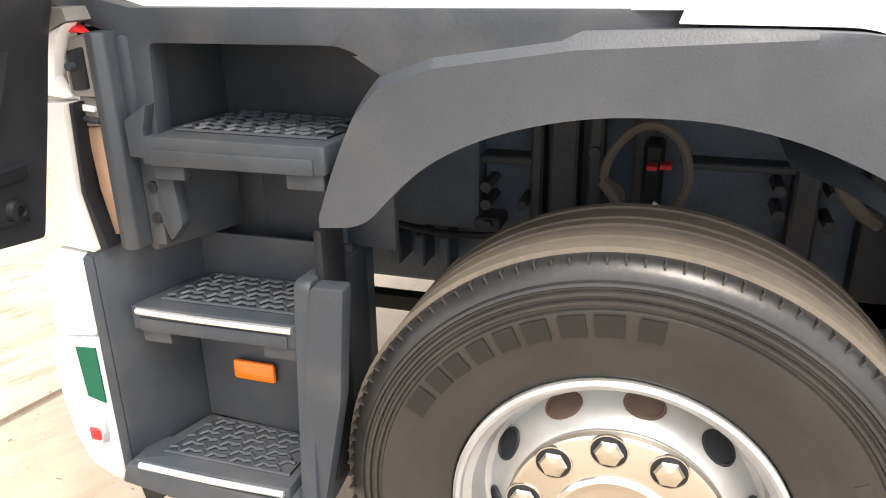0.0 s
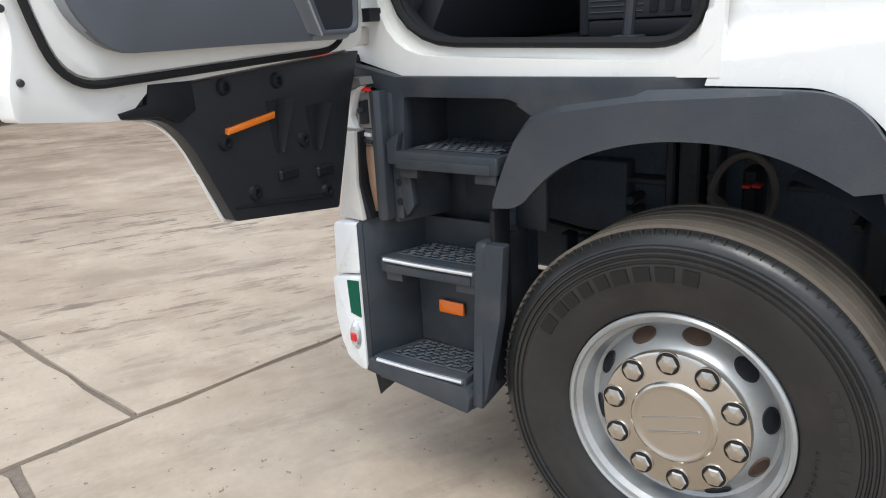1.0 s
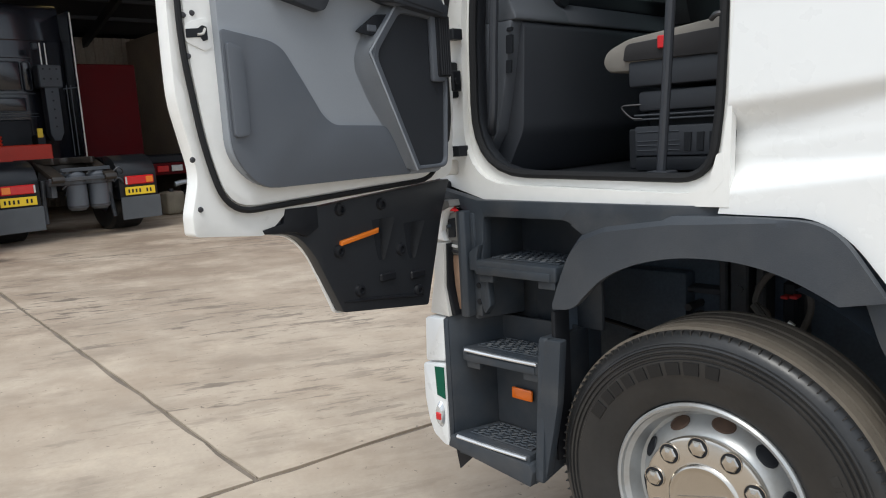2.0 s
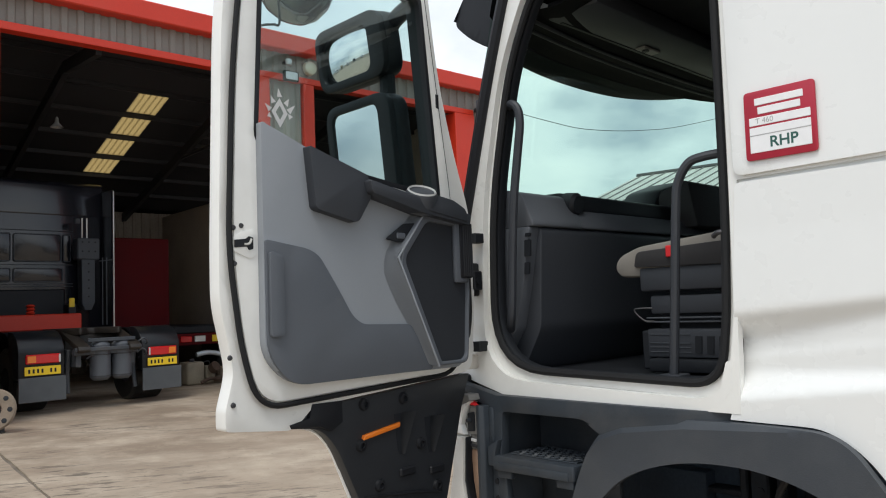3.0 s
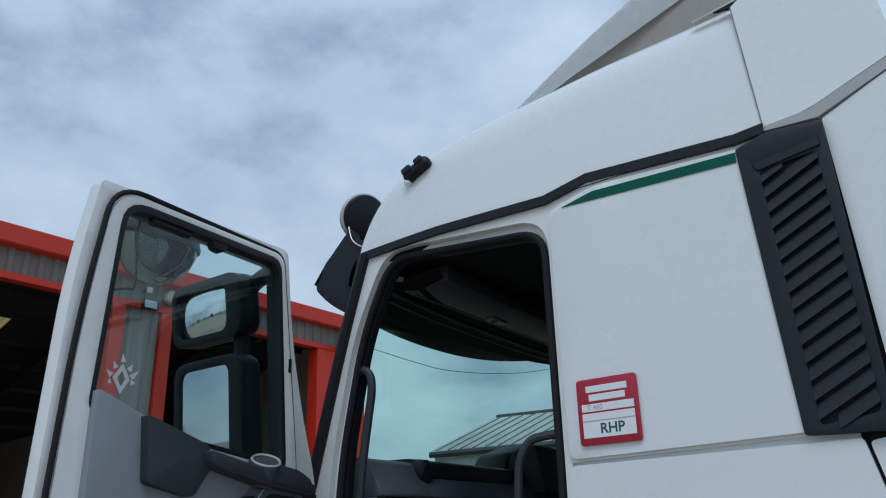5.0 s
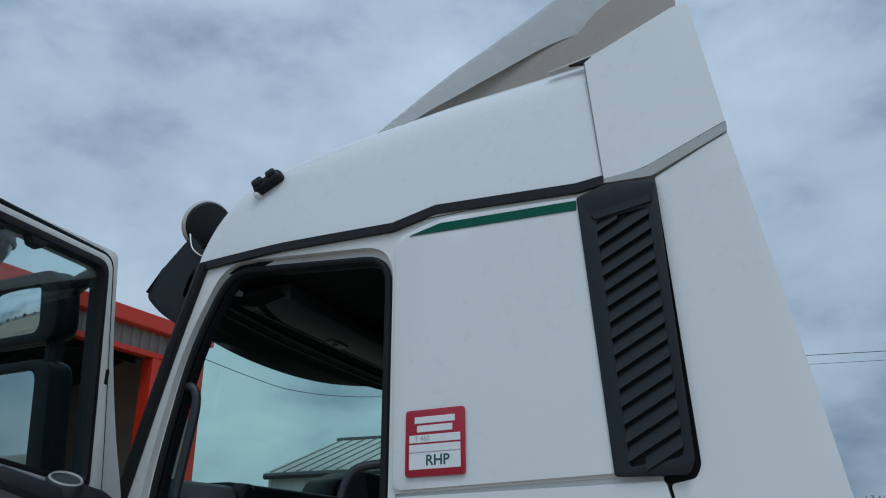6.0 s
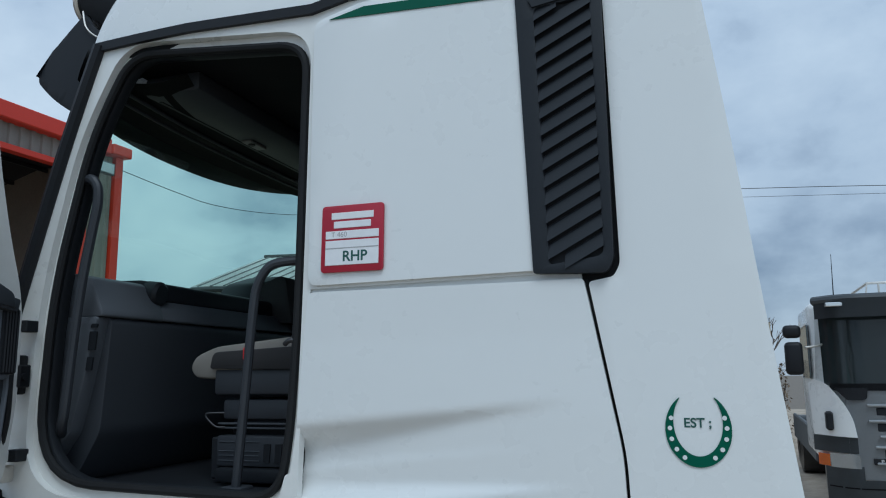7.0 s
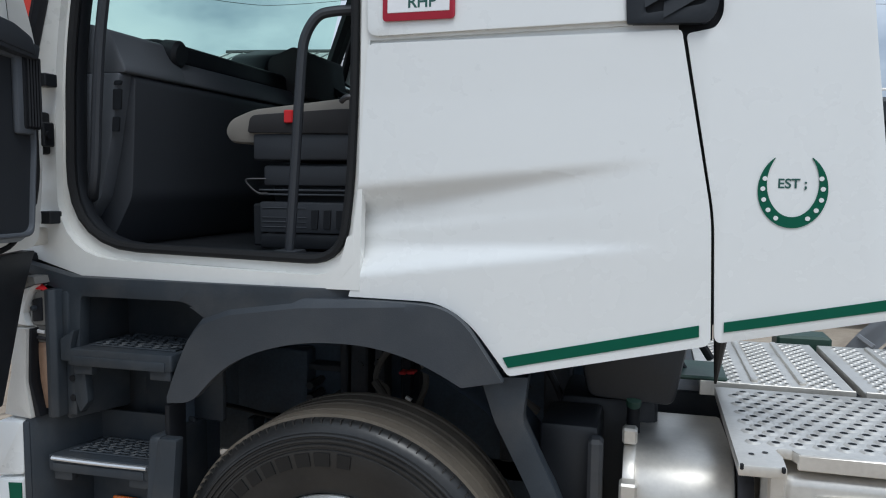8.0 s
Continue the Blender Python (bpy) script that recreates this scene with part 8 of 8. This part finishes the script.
def build_clutter():
    heap = Matrix.Translation((-1.35, 0.68, 0))      # the heap lies just behind the low trailer
    def P(name, bm, mt, parent, label="", at=heap):
        return part(name, bm, mt, parent, label, xform=at)
    z = ground_z(-12.2)
    c = thing("jerry_can", "dirty olive metal can on the workshop floor", "can")
    P("body", box(B(), -12.55, -12.15, 4.08, 4.46, z, z + 0.46, 0.05, 3), OLIVE, c)
    P("cap", cyl(B(), (-12.3, 4.25, z + 0.46), (-12.3, 4.25, z + 0.52), 0.05, 14, bevel=0.01), STEELDARK, c)
    c = thing("jerry_can", "smaller dirty metal can beside the drum", "can")
    P("body", box(B(), -12.5, -12.2, 4.50, 4.72, z, z + 0.36, 0.04, 3), OLIVE, c)
    P("handle", tube(B(), [(-12.4, 4.54, z + 0.36), (-12.38, 4.56, z + 0.44), (-12.38, 4.66, z + 0.44), (-12.4, 4.68, z + 0.36)], 0.012, 6, 4), STEELDARK, c)
    h = thing("engine_part", "rusty engine casting with a white pipe", "engine part")
    P("casting", lathe(B(), [(0.0, 0), (0.16, 0.0), (0.18, 0.10), (0.10, 0.16), (0.12, 0.30), (0, 0.34)], (-12.2, 4.84, z), (0, 0, 1), 16), OLDSTEEL, h)
    P("pipe", tube(B(), [(-12.3, 4.35, z + 0.60), (-12.3, 4.60, z + 0.63), (-12.25, 4.85, z + 0.58), (-12.2, 5.1, z + 0.45)], 0.05, 10, 5), LAMPLENS, h)
    P("flange", cyl(B(), (-12.12, 4.60, z + 0.30), (-12.02, 4.64, z + 0.36), 0.11, 16), RUSTDARK, h)
    P("rusty_pipe", tube(B(), [(-12.0, 4.30, z + 0.05), (-11.98, 4.50, z + 0.12), (-12.05, 4.78, z + 0.10), (-12.1, 5.0, z + 0.30)], 0.035, 8, 5), RUSTDARK, h)
    k = thing("tarpaulin", "crumpled dark tarpaulin with a white rag", "tarpaulin")
    bm = grid_surface(B(), lambda u, w: Vector((-12.6 + 0.6 * u, 5.05 + 0.7 * w, z + 0.02 + 0.30 * math.sin(math.pi * u) * math.sin(math.pi * w) * (0.7 + 0.5 * noise.noise((u * 4, w * 4, 2))))), 14, 14)
    bmesh.ops.solidify(bm, geom=bm.faces[:], thickness=0.01)
    P("sheet", bm, BLACK, k)
    # a hub with round holes standing by the door post
    zz = ground_z(-10.6)
    d = thing("wheel_hub", "old steel hub disc with round holes leaning by the doorway", "hub")
    c0 = Vector((-10.35, 0.62, zz + 0.30))
    ax = Vector((0.8, -0.55, 0.2))
    P("disc", lathe(B(), [(0.10, 0.02), (0.12, 0.03), (0.26, 0.02), (0.28, 0.0), (0.26, -0.02), (0.12, -0.01), (0.10, 0.02)], c0, ax, 30), OLDSTEEL, d, at=None)
    u, w, n = axes(ax)
    for i in range(8):
        a = 2 * math.pi * i / 8
        p = c0 + (u * math.cos(a) + w * math.sin(a)) * 0.205 + n * 0.026
        P("hole", lathe(B(), [(0, 0.001), (0.03, 0.001), (0.034, 0.0)], p, n, 12), INNERBLACK, d, at=None)
    P("stand", cyl(B(), c0 + Vector((-0.08, 0.06, -0.30)), c0 + Vector((-0.06, 0.05, 0.0)), 0.09, 14), STEELDARK, d, at=None)


build_black_truck()
build_red_trailer()
build_clutter()


# ---------------------------------------------------------------- silver tipper cab across the yard
def build_grey_truck():
    T = thing("rigid_truck", "silver and white day cab lorry with a dark windscreen", "truck")
    m = Matrix.Translation((2.50, 7.9, 0)) @ Matrix.Rotation(radians(-3), 4, "Z")
    def P(name, bm, mt, label="", parent=None, smooth=35):
        return part(name, bm, mt, parent or T, label, smooth, m)
    def fy(x):      # rounded front corners
        return 0.45 * max(0, abs((x - 1.24) / 1.24) - 0.72) ** 2 * 8
    def front(x0, x1, z0, z1, off=0.0, lean=0.0, nx=16, nz=2, th=0.03):
        bm = grid_surface(B(), lambda u, w: Vector((x0 + (x1 - x0) * w, fy(x0 + (x1 - x0) * w) + off + lean * (z0 + (z1 - z0) * u - 1.0), z0 + (z1 - z0) * u)), nz, nx)
        bmesh.ops.solidify(bm, geom=bm.faces[:], thickness=th)
        return bm
    wsm = mat("dark_reflecting_windscreen", (0.042, 0.053, 0.056), 0.05, vary=0.06, scale=1.2, fine=3, coat=0.6)
    cab = P("cab", box(B(), -0.05, 2.53, 0.30, 2.0, 0.75, 2.64, 0.10, 4), WHITE, "white day cab")
    P("door", box(B(), -0.065, -0.04, 0.45, 1.6, 0.95, 2.4, 0.01), WHITE, "", cab)
    P("side_window", box(B(), -0.078, -0.058, 0.34, 1.45, 1.72, 2.36, 0.02), wsm, "dark side window", cab)
    P("windscreen_glass", front(0.05, 2.43, 1.64, 2.46, -0.02, 0.06, th=0.006), wsm, "dark windscreen", cab)
    for x0, x1 in ((-0.02, 0.055), (2.425, 2.50)):
        P("pillar", front(x0, x1, 1.60, 2.50, -0.03, 0.06, nx=4, th=0.05), WHITE, "white windscreen pillar", cab)
    P("header_edge", tube(B(), [(0.02 + 2.44 * i / 16, fy(0.02 + 2.44 * i / 16) - 0.045, 2.628) for i in range(17)], 0.055, 10, 1), VISORGREY, "", cab)
    P("header", front(0.01, 2.47, 2.41, 2.625, -0.10, 0.0, th=0.12), VISORGREY, "dark grey header visor", cab)
    P("marker", box(B(), 0.115, 0.297, -0.085, 0.14, 2.54, 2.587, 0.008), LAMPCLEAR, "pale marker lamp", cab)
    P("wiper", tube(B(), [(0.75, -0.06, 1.66), (1.2, -0.06, 1.72), (1.9, -0.05, 1.70)], 0.012, 6, 4), BLACK, "", cab)
    P("wiper_cowl", front(0.10, 2.38, 1.58, 1.66, -0.04), BLACK, "", cab)
    P("white_cheek", sheet(rnd([(-0.10, 1.66), (-0.05, 1.72), (0.07, 1.66), (0.225, 1.43), (0.30, 1.25), (0.322, 1.060), (-0.08, 1.072)], [0.01, 0.02, 0.08, 0.10, 0.1, 0.01, 0.01]), (), lambda x, z: fy(x) - 0.06, 0.10, 0.08), WHITE, "white front cheek", cab)
    P("cheek_slot", box(B(), 0.028, 0.104, 0.05, 0.22, 1.13, 1.344, 0.02), BLACK, "", cab)
    P("grille", front(0.24, 2.24, 0.60, 1.58, -0.03, th=0.06), SILVER, "silver ribbed grille", cab)
    P("lamp_skirt", front(0.0, 0.36, 0.58, 0.745, -0.045, th=0.06), DARKGREY, "", cab)
    for z0, z1, x0 in ((1.308, 1.391, 0.535), (1.131, 1.218, 0.535), (0.993, 1.049, 0.633), (0.841, 0.935, 0.58), (0.673, 0.759, 0.58)):
        P("grille_slot", box(B(), x0, 2.48 - x0, -0.038, -0.022, z0, z1, 0.008), INNERBLACK, "dark grille slot", cab)
        P("grille_rib", box(B(), x0 - 0.09, 2.57 - x0, -0.075, -0.026, z1 + 0.012, z1 + 0.04, 0.010, 2), SILVER, "", cab)
    P("grille_corner", sheet(rnd([(0.139, 1.612), (0.468, 1.606), (0.455, 1.49), (0.40, 1.472), (0.255, 1.474)], [0.02, 0.01, 0.03, 0.02, 0.02]), (), lambda x, z: fy(x) - 0.05, 0.03, 0.08), BLACK, "", cab)
    P("name_bar", box(B(), 0.83, 1.65, -0.048, -0.03, 1.475, 1.55, 0.006), LAMPCLEAR, "plain bright bar", cab)
    P("model_badge", box(B(), 0.461, 0.742, -0.062, -0.03, 0.772, 0.838, 0.006), BLACK, "dark model badge", cab)
    lettering("P 270", 0.062, BADGEWHITE, cab, m @ Matrix.Translation((0.60, -0.064, 0.805)) @ Matrix.Rotation(radians(90), 4, "X"), "lettering", 0.001)
    P("lamp_band", front(-0.09, 0.324, 0.885, 1.062, -0.03, th=0.05), DARKGREY, "", cab)
    P("headlamp", front(0.05, 0.335, 0.72, 0.875, -0.05, th=0.04), LAMPCLEAR, "clear headlamp", cab)
    P("indicator", front(-0.06, 0.045, 0.725, 0.86, -0.05, th=0.04), LAMPAMBER, "amber indicator", cab)
    P("bumper", front(0.0, 2.48, 0.20, 0.60, -0.06, th=0.14, nz=4), DARKGREY, "dark grey bumper", cab)
    P("bumper_line", front(0.02, 2.46, 0.50, 0.515, -0.064, th=0.01), BLACK, "", cab)
    pl = P("number_plate", box(B(), 0.835, 1.355, -0.085, -0.06, 0.346, 0.456, 0.004), BADGEWHITE, "white number plate with dark bars", cab)
    for k in (0, 1, 2, 3, 5, 6):
        P("plate_bar", box(B(), 0.865 + 0.066 * k, 0.91 + 0.066 * k, -0.088, -0.084, 0.366, 0.436, 0.001), BLACK, "", cab)
    for z0, z1, x0 in ((1.91, 2.30, -0.345), (2.345, 2.50, -0.35)):
        P("mirror", box(B(), x0, x0 + 0.20, 0.10, 0.22, z0 - 0.15, z1 - 0.15, 0.05, 3), BLACK, "black side mirror", cab)
    P("mirror_arm", tube(B(), [(-0.12, 0.1, 2.08), (0.02, 0.18, 2.10), (0.08, 0.25, 2.12)], 0.015, 6, 4), ALU, "", cab)
    P("aerial", cyl(B(), (0.25, 0.3, 2.62), (0.265, 0.3, 3.20), 0.008, 6, 0.003), BLACK, "whip aerial", cab)
    P("wheel", lathe(B(), [(0.2, 0.02), (0.34, 0), (0.46, 0.0), (0.51, 0.04), (0.51, 0.30), (0.2, 0.3)], (0.10, 1.1, 0.51), (1, 0, 0), 36), TYRE, "front wheel")
    P("wheel", lathe(B(), [(0.2, 0.02), (0.34, 0), (0.46, 0.0), (0.51, 0.04), (0.51, 0.30), (0.2, 0.3)], (2.1, 1.1, 0.51), (1, 0, 0), 36), TYRE, "front wheel")
    P("chassis", box(B(), 0.7, 1.8, 0.6, 7.5, 0.6, 0.95, 0.02), CHASSIS, "")
    P("side_guard", box(B(), 0.05, 0.12, 2.2, 6.8, 0.55, 1.0, 0.02), DARKGREY, "")
    P("tank_body", cyl(B(), (1.50, 2.3, 2.02), (1.50, 7.4, 2.02), 0.92, 32, bevel=0.06), ALU, "silver tank body")
    P("rear_wheel", lathe(B(), [(0.2, 0.02), (0.34, 0), (0.51, 0.04), (0.51, 0.5), (0.2, 0.5)], (0.05, 5.8, 0.51), (1, 0, 0), 30), TYRE, "")
    P("rear_wheel", lathe(B(), [(0.2, 0.02), (0.34, 0), (0.51, 0.04), (0.51, 0.5), (0.2, 0.5)], (1.93, 5.8, 0.51), (1, 0, 0), 30), TYRE, "")
    bm = B()
    tube(bm, [(0.84, 2.3, 2.60), (0.91, 2.3, 3.03), (2.3, 2.3, 3.03), (2.4, 2.3, 2.60)], 0.02, 8, 1)
    for x in (0.85, 1.3, 1.8):
        cyl(bm, (x + 0.2, 2.3, 2.6), (x + 0.2, 2.3, 3.03), 0.014, 8)
    tube(bm, [(0.91, 2.3, 3.03), (0.91, 6.0, 3.03)], 0.02, 8, 1)
    P("top_rail", bm, ALU, "bright walkway rail")


def build_far():
    # shed with a pale ribbed roof, seen through the windscreen
    S = thing("shed", "pale ribbed-roof shed with white walls", "shed")
    # ridge end (-15.6, 25, 6.65), eave end (-15.95, 21, 5.04)
    u = Vector((0.985, 0.17, 0))
    a = Vector((-15.95, 21.0, 5.04))
    r = Vector((-15.35, 24.9, 6.65))
    Ls = 16.0
    up = u.cross(r - a).normalized()
    bm = B()
    bm.faces.new([bm.verts.new(v) for v in (a, a + u * Ls, r + u * Ls, r)])
    bmesh.ops.solidify(bm, geom=bm.faces[:], thickness=0.04)
    part("roof", bm, ROOFSHEET, S, "pale ribbed roof", 0)
    for i in range(int(Ls / 0.5)):
        p = a + u * (0.25 + 0.5 * i)
        q = p + (r - a)
        bm = B()
        ring = [[bm.verts.new(e + u * du + up * dz) for du, dz in ((-0.035, 0.002), (-0.02, 0.035), (0.02, 0.035), (0.035, 0.002))] for e in (p, q)]
        for k in range(3):
            bm.faces.new((ring[0][k], ring[0][k + 1], ring[1][k + 1], ring[1][k]))
        bm.faces.new(ring[0])
        part("rib", bm, RIBGREY, S, "", 0)
    bm = B()
    back = r + (r - a) + Vector((0, 0, -3.2))
    q = [r + Vector((0, 0, 0.02)), r + u * Ls + Vector((0, 0, 0.02)), back + u * Ls, back]
    bm.faces.new([bm.verts.new(v) for v in q])
    part("roof", bm, ROOFSHEET, S, "", 0)
    part("ridge", tube(B(), [r, r + u * Ls], 0.10, 8, 1), STEELDARK, S, "dark ridge capping")
    part("gutter", tube(B(), [a + Vector((0, 0, -0.12)), a + u * Ls + Vector((0, 0, -0.12))], 0.11, 8, 1), STEELDARK, S, "dark gutter")
    bm = B()
    line = []
    for i in range(60):
        d = Ls * i / 59
        line.append(a + u * d + Vector((0.02, 0.25 + (0.05 if i % 2 else 0), 0)))
    lo = [bm.verts.new((v.x, v.y, -0.1)) for v in line]
    hi = [bm.verts.new((v.x, v.y, v.z)) for v in line]
    for i in range(59):
        bm.faces.new((lo[i], lo[i + 1], hi[i + 1], hi[i]))
    part("wall", bm, SHEDWALL, S, "pale ribbed wall", 0)
    g = [a + Vector((0.15, 0.25, 0)), r + Vector((0.15, 0, -0.05)), back + Vector((0.15, -0.2, 0))]
    bm = B()
    f = [bm.verts.new(v) for v in g] + [bm.verts.new((g[2].x, g[2].y, -0.1)), bm.verts.new((g[0].x, g[0].y, -0.1))]
    bm.faces.new(f)
    part("wall", bm, SHEDWALL, S, "", 0)
    # overhead cable from the workshop corner
    c = thing("overhead_cable", "thin black cable slung from the workshop corner", "cable")
    pts = [(-10.40, 11.0, 6.25), (-10.05, 12.47, 6.05), (-9.79, 13.6, 5.97), (-9.37, 15.37, 6.10), (-8.89, 17.43, 6.48), (-7.75, 22.27, 7.81), (-6.66, 26.9, 9.4)]
    part("wire", tube(B(), pts, 0.008, 6, 6), CABLE, c)
    # power lines behind the lorry
    for x, h in ((-6.0, 15.3), (60.0, 10.0)):
        up = thing("utility_pole", "wooden pole carrying the power lines", "pole", "utility poles")
        part("post", cyl(B(), (x, 55.0, -0.1), (x, 55.0, h), 0.14, 12, 0.10), BARK, up)
        part("cross_arm", box(B(), x - 0.05, x + 0.05, 54.2, 55.8, h - 0.42, h - 0.30, 0.01), BARK, up)
    for k, (z0, z1, z2, z3, z4) in enumerate(((14.93, 14.77, 14.49, 14.19, 12.75), (14.30, 14.15, 13.89, 13.65, 12.35))):
        pl = thing("power_line", "thin power line across the grey sky", "power line", "power lines")
        end = 9.72 - 0.12 * k
        part("wire", tube(B(), [(-6.0, 55.08, 15.2 - 0.55 * k), (3.0, 55, z0), (5.6, 55, z1), (10.4, 55, z2), (14.9, 55, z3), (32, 55, z4), (60, 55.08, end)], 0.024 - 0.009 * k, 5, 1), CABLE, pl)
    # box trailer behind the lorry
    b = thing("box_trailer", "beige box trailer with red end lamps", "trailer")
    part("body", box(B(), 1.9, 2.9, 18.0, 24.0, 0.9, 2.95, 0.03), BEIGE, b)
    part("rear_frame", box(B(), 1.88, 2.92, 17.94, 18.0, 0.85, 2.98, 0.02), BEIGE, b)
    part("lamp", box(B(), 1.90, 2.02, 17.91, 17.95, 2.3, 2.7, 0.01), LAMPRED, b)
    for y in (19.5, 22.0):
        part("wheel", cyl(B(), (1.92, y, 0.45), (2.9, y, 0.45), 0.45, 24, bevel=0.04), TYRE, b)
    # brown winter hedge beside the lorry
    hr = random.Random(12)
    hg = thing("winter_hedge", "overgrown brown winter hedge beside the parked lorry", "hedge")
    bm = B()
    for i in range(90):
        x, y = hr.uniform(0.9, 2.9), hr.uniform(15.6, 17.2)
        h = hr.uniform(1.3, 2.1)
        lx, ly = hr.uniform(-0.25, 0.25), hr.uniform(-0.2, 0.2)
        tube(bm, [(x, y, -0.05), (x + lx * 0.3, y + ly, h * 0.5), (x + lx, y + ly * 1.5, h)], hr.uniform(0.008, 0.02), 5, 2)
    part("stems", bm, BARK, hg)
    vs, fs = [], []
    for i in range(5000):
        x, y = hr.uniform(0.8, 3.0), hr.uniform(15.5, 17.3)
        z = 2.0 * hr.random() ** 0.8 * (0.85 + 0.15 * math.sin(x * 7.0))
        a, t = hr.uniform(0, 6.28), hr.uniform(-0.9, 0.9)
        L, w = hr.uniform(0.03, 0.075), hr.uniform(0.012, 0.03)
        d = Vector((math.cos(a) * math.cos(t), math.sin(a) * math.cos(t), math.sin(t)))
        n = Vector((-math.sin(a), math.cos(a), 0.0))
        c = Vector((x, y, z))
        k = len(vs)
        vs += [c - d * L, c + n * w, c + d * L, c - n * w]
        fs.append((k, k + 1, k + 2, k + 3))
    me = bpy.data.meshes.new("dead_leaves")
    me.from_pydata([tuple(v) for v in vs], [], fs)
    bm = B()
    bm.from_mesh(me)
    bpy.data.meshes.remove(me)
    tagged(part("dead_foliage", bm, mat("dead_brown_leaves", (0.16, 0.115, 0.07), 0.8, vary=0.4, scale=3), hg, "", 0), kind="stuff")
    # bare tree behind
    rng = random.Random(5)
    t = thing("bare_tree", "leafless winter tree behind the parked lorry", "tree")
    bm = B()
    tw = B()
    def branch(target, p, d, L, r, depth):
        q = p + d * L
        tube(target, [p, p.lerp(q, 0.5) + Vector((rng.uniform(-1, 1), rng.uniform(-1, 1), 0)) * L * 0.06, q], r, 5, 2)
        if depth > 0:
            for _ in range(3):
                nd = (d + Vector((rng.uniform(-0.6, 0.6), rng.uniform(-0.6, 0.6), rng.uniform(0, 0.5)))).normalized()
                branch(tw, p.lerp(q, rng.uniform(0.5, 1.0)), nd, L * rng.uniform(0.55, 0.75), r * 0.55, depth - 1)
    branch(bm, Vector((3.6, 28, 0)), Vector((0, 0, 1)), 1.9, 0.09, 4)
    part("trunk", bm, BARK, t)
    part("crown", tw, BARK, t, "bare twigs")


def build_parked_lorries():
    """A row of parked lorries across the open yard, caught in the door mirrors."""
    for k, (x, y, wide, paint, lab) in enumerate(((-59, -34, 8.0, BADGEWHITE, "white"), (-57, -40, 7.0, BEIGE, "beige"), (-54, -46, 8.5, BADGEWHITE, "white"), (-50, -52, 6.0, TANKGREY, "grey"), (-45, -58, 8.0, BADGEWHITE, "white"))):
        T = thing("parked_lorry", "%s box lorry parked across the yard" % lab, "truck", "parked lorries")
        z = ground_z(x)
        m = Matrix.Translation((x, y, z)) @ Matrix.Rotation(math.atan2(-y, -x), 4, "Z")
        part("cab", box(B(), -1.0, 1.0, -1.2, 1.2, 0.7, 2.9, 0.12, 3), paint, T, xform=m)
        part("windscreen", box(B(), 0.99, 1.02, -1.05, 1.05, 1.75, 2.6, 0.01), BLACKPAINT, T, xform=m)
        part("bumper", box(B(), 0.9, 1.05, -1.2, 1.2, 0.4, 0.95, 0.03), DARKGREY, T, xform=m)
        part("box_body", box(B(), -wide, -1.15, -1.25, 1.25, 1.0, 3.7, 0.04), paint, T, xform=m)
        for wx in (0.2, 1.5 - wide):
            for wy in (-1.2, 0.9):
                part("wheel", cyl(B(), (wx, wy, 0.5), (wx, wy + 0.3, 0.5), 0.5, 20, bevel=0.04), TYRE, T, xform=m)
    p = thing("lamp_post", "pale steel lamp post in the open yard", "lamp post")
    z = ground_z(-20)
    part("post", cyl(B(), (-20, -17.5, z), (-20, -17.5, 6.2), 0.07, 12, 0.05), LAMPLENS, p)
    part("arm", tube(B(), [(-20, -17.5, 6.1), (-19.8, -17.3, 6.4), (-19.2, -16.8, 6.45)], 0.04, 8, 4), LAMPLENS, p)
    part("lantern", box(B(), -19.4, -18.7, -16.95, -16.65, 6.38, 6.5, 0.03), TANKGREY, p)


build_grey_truck()
build_far()
build_parked_lorries()
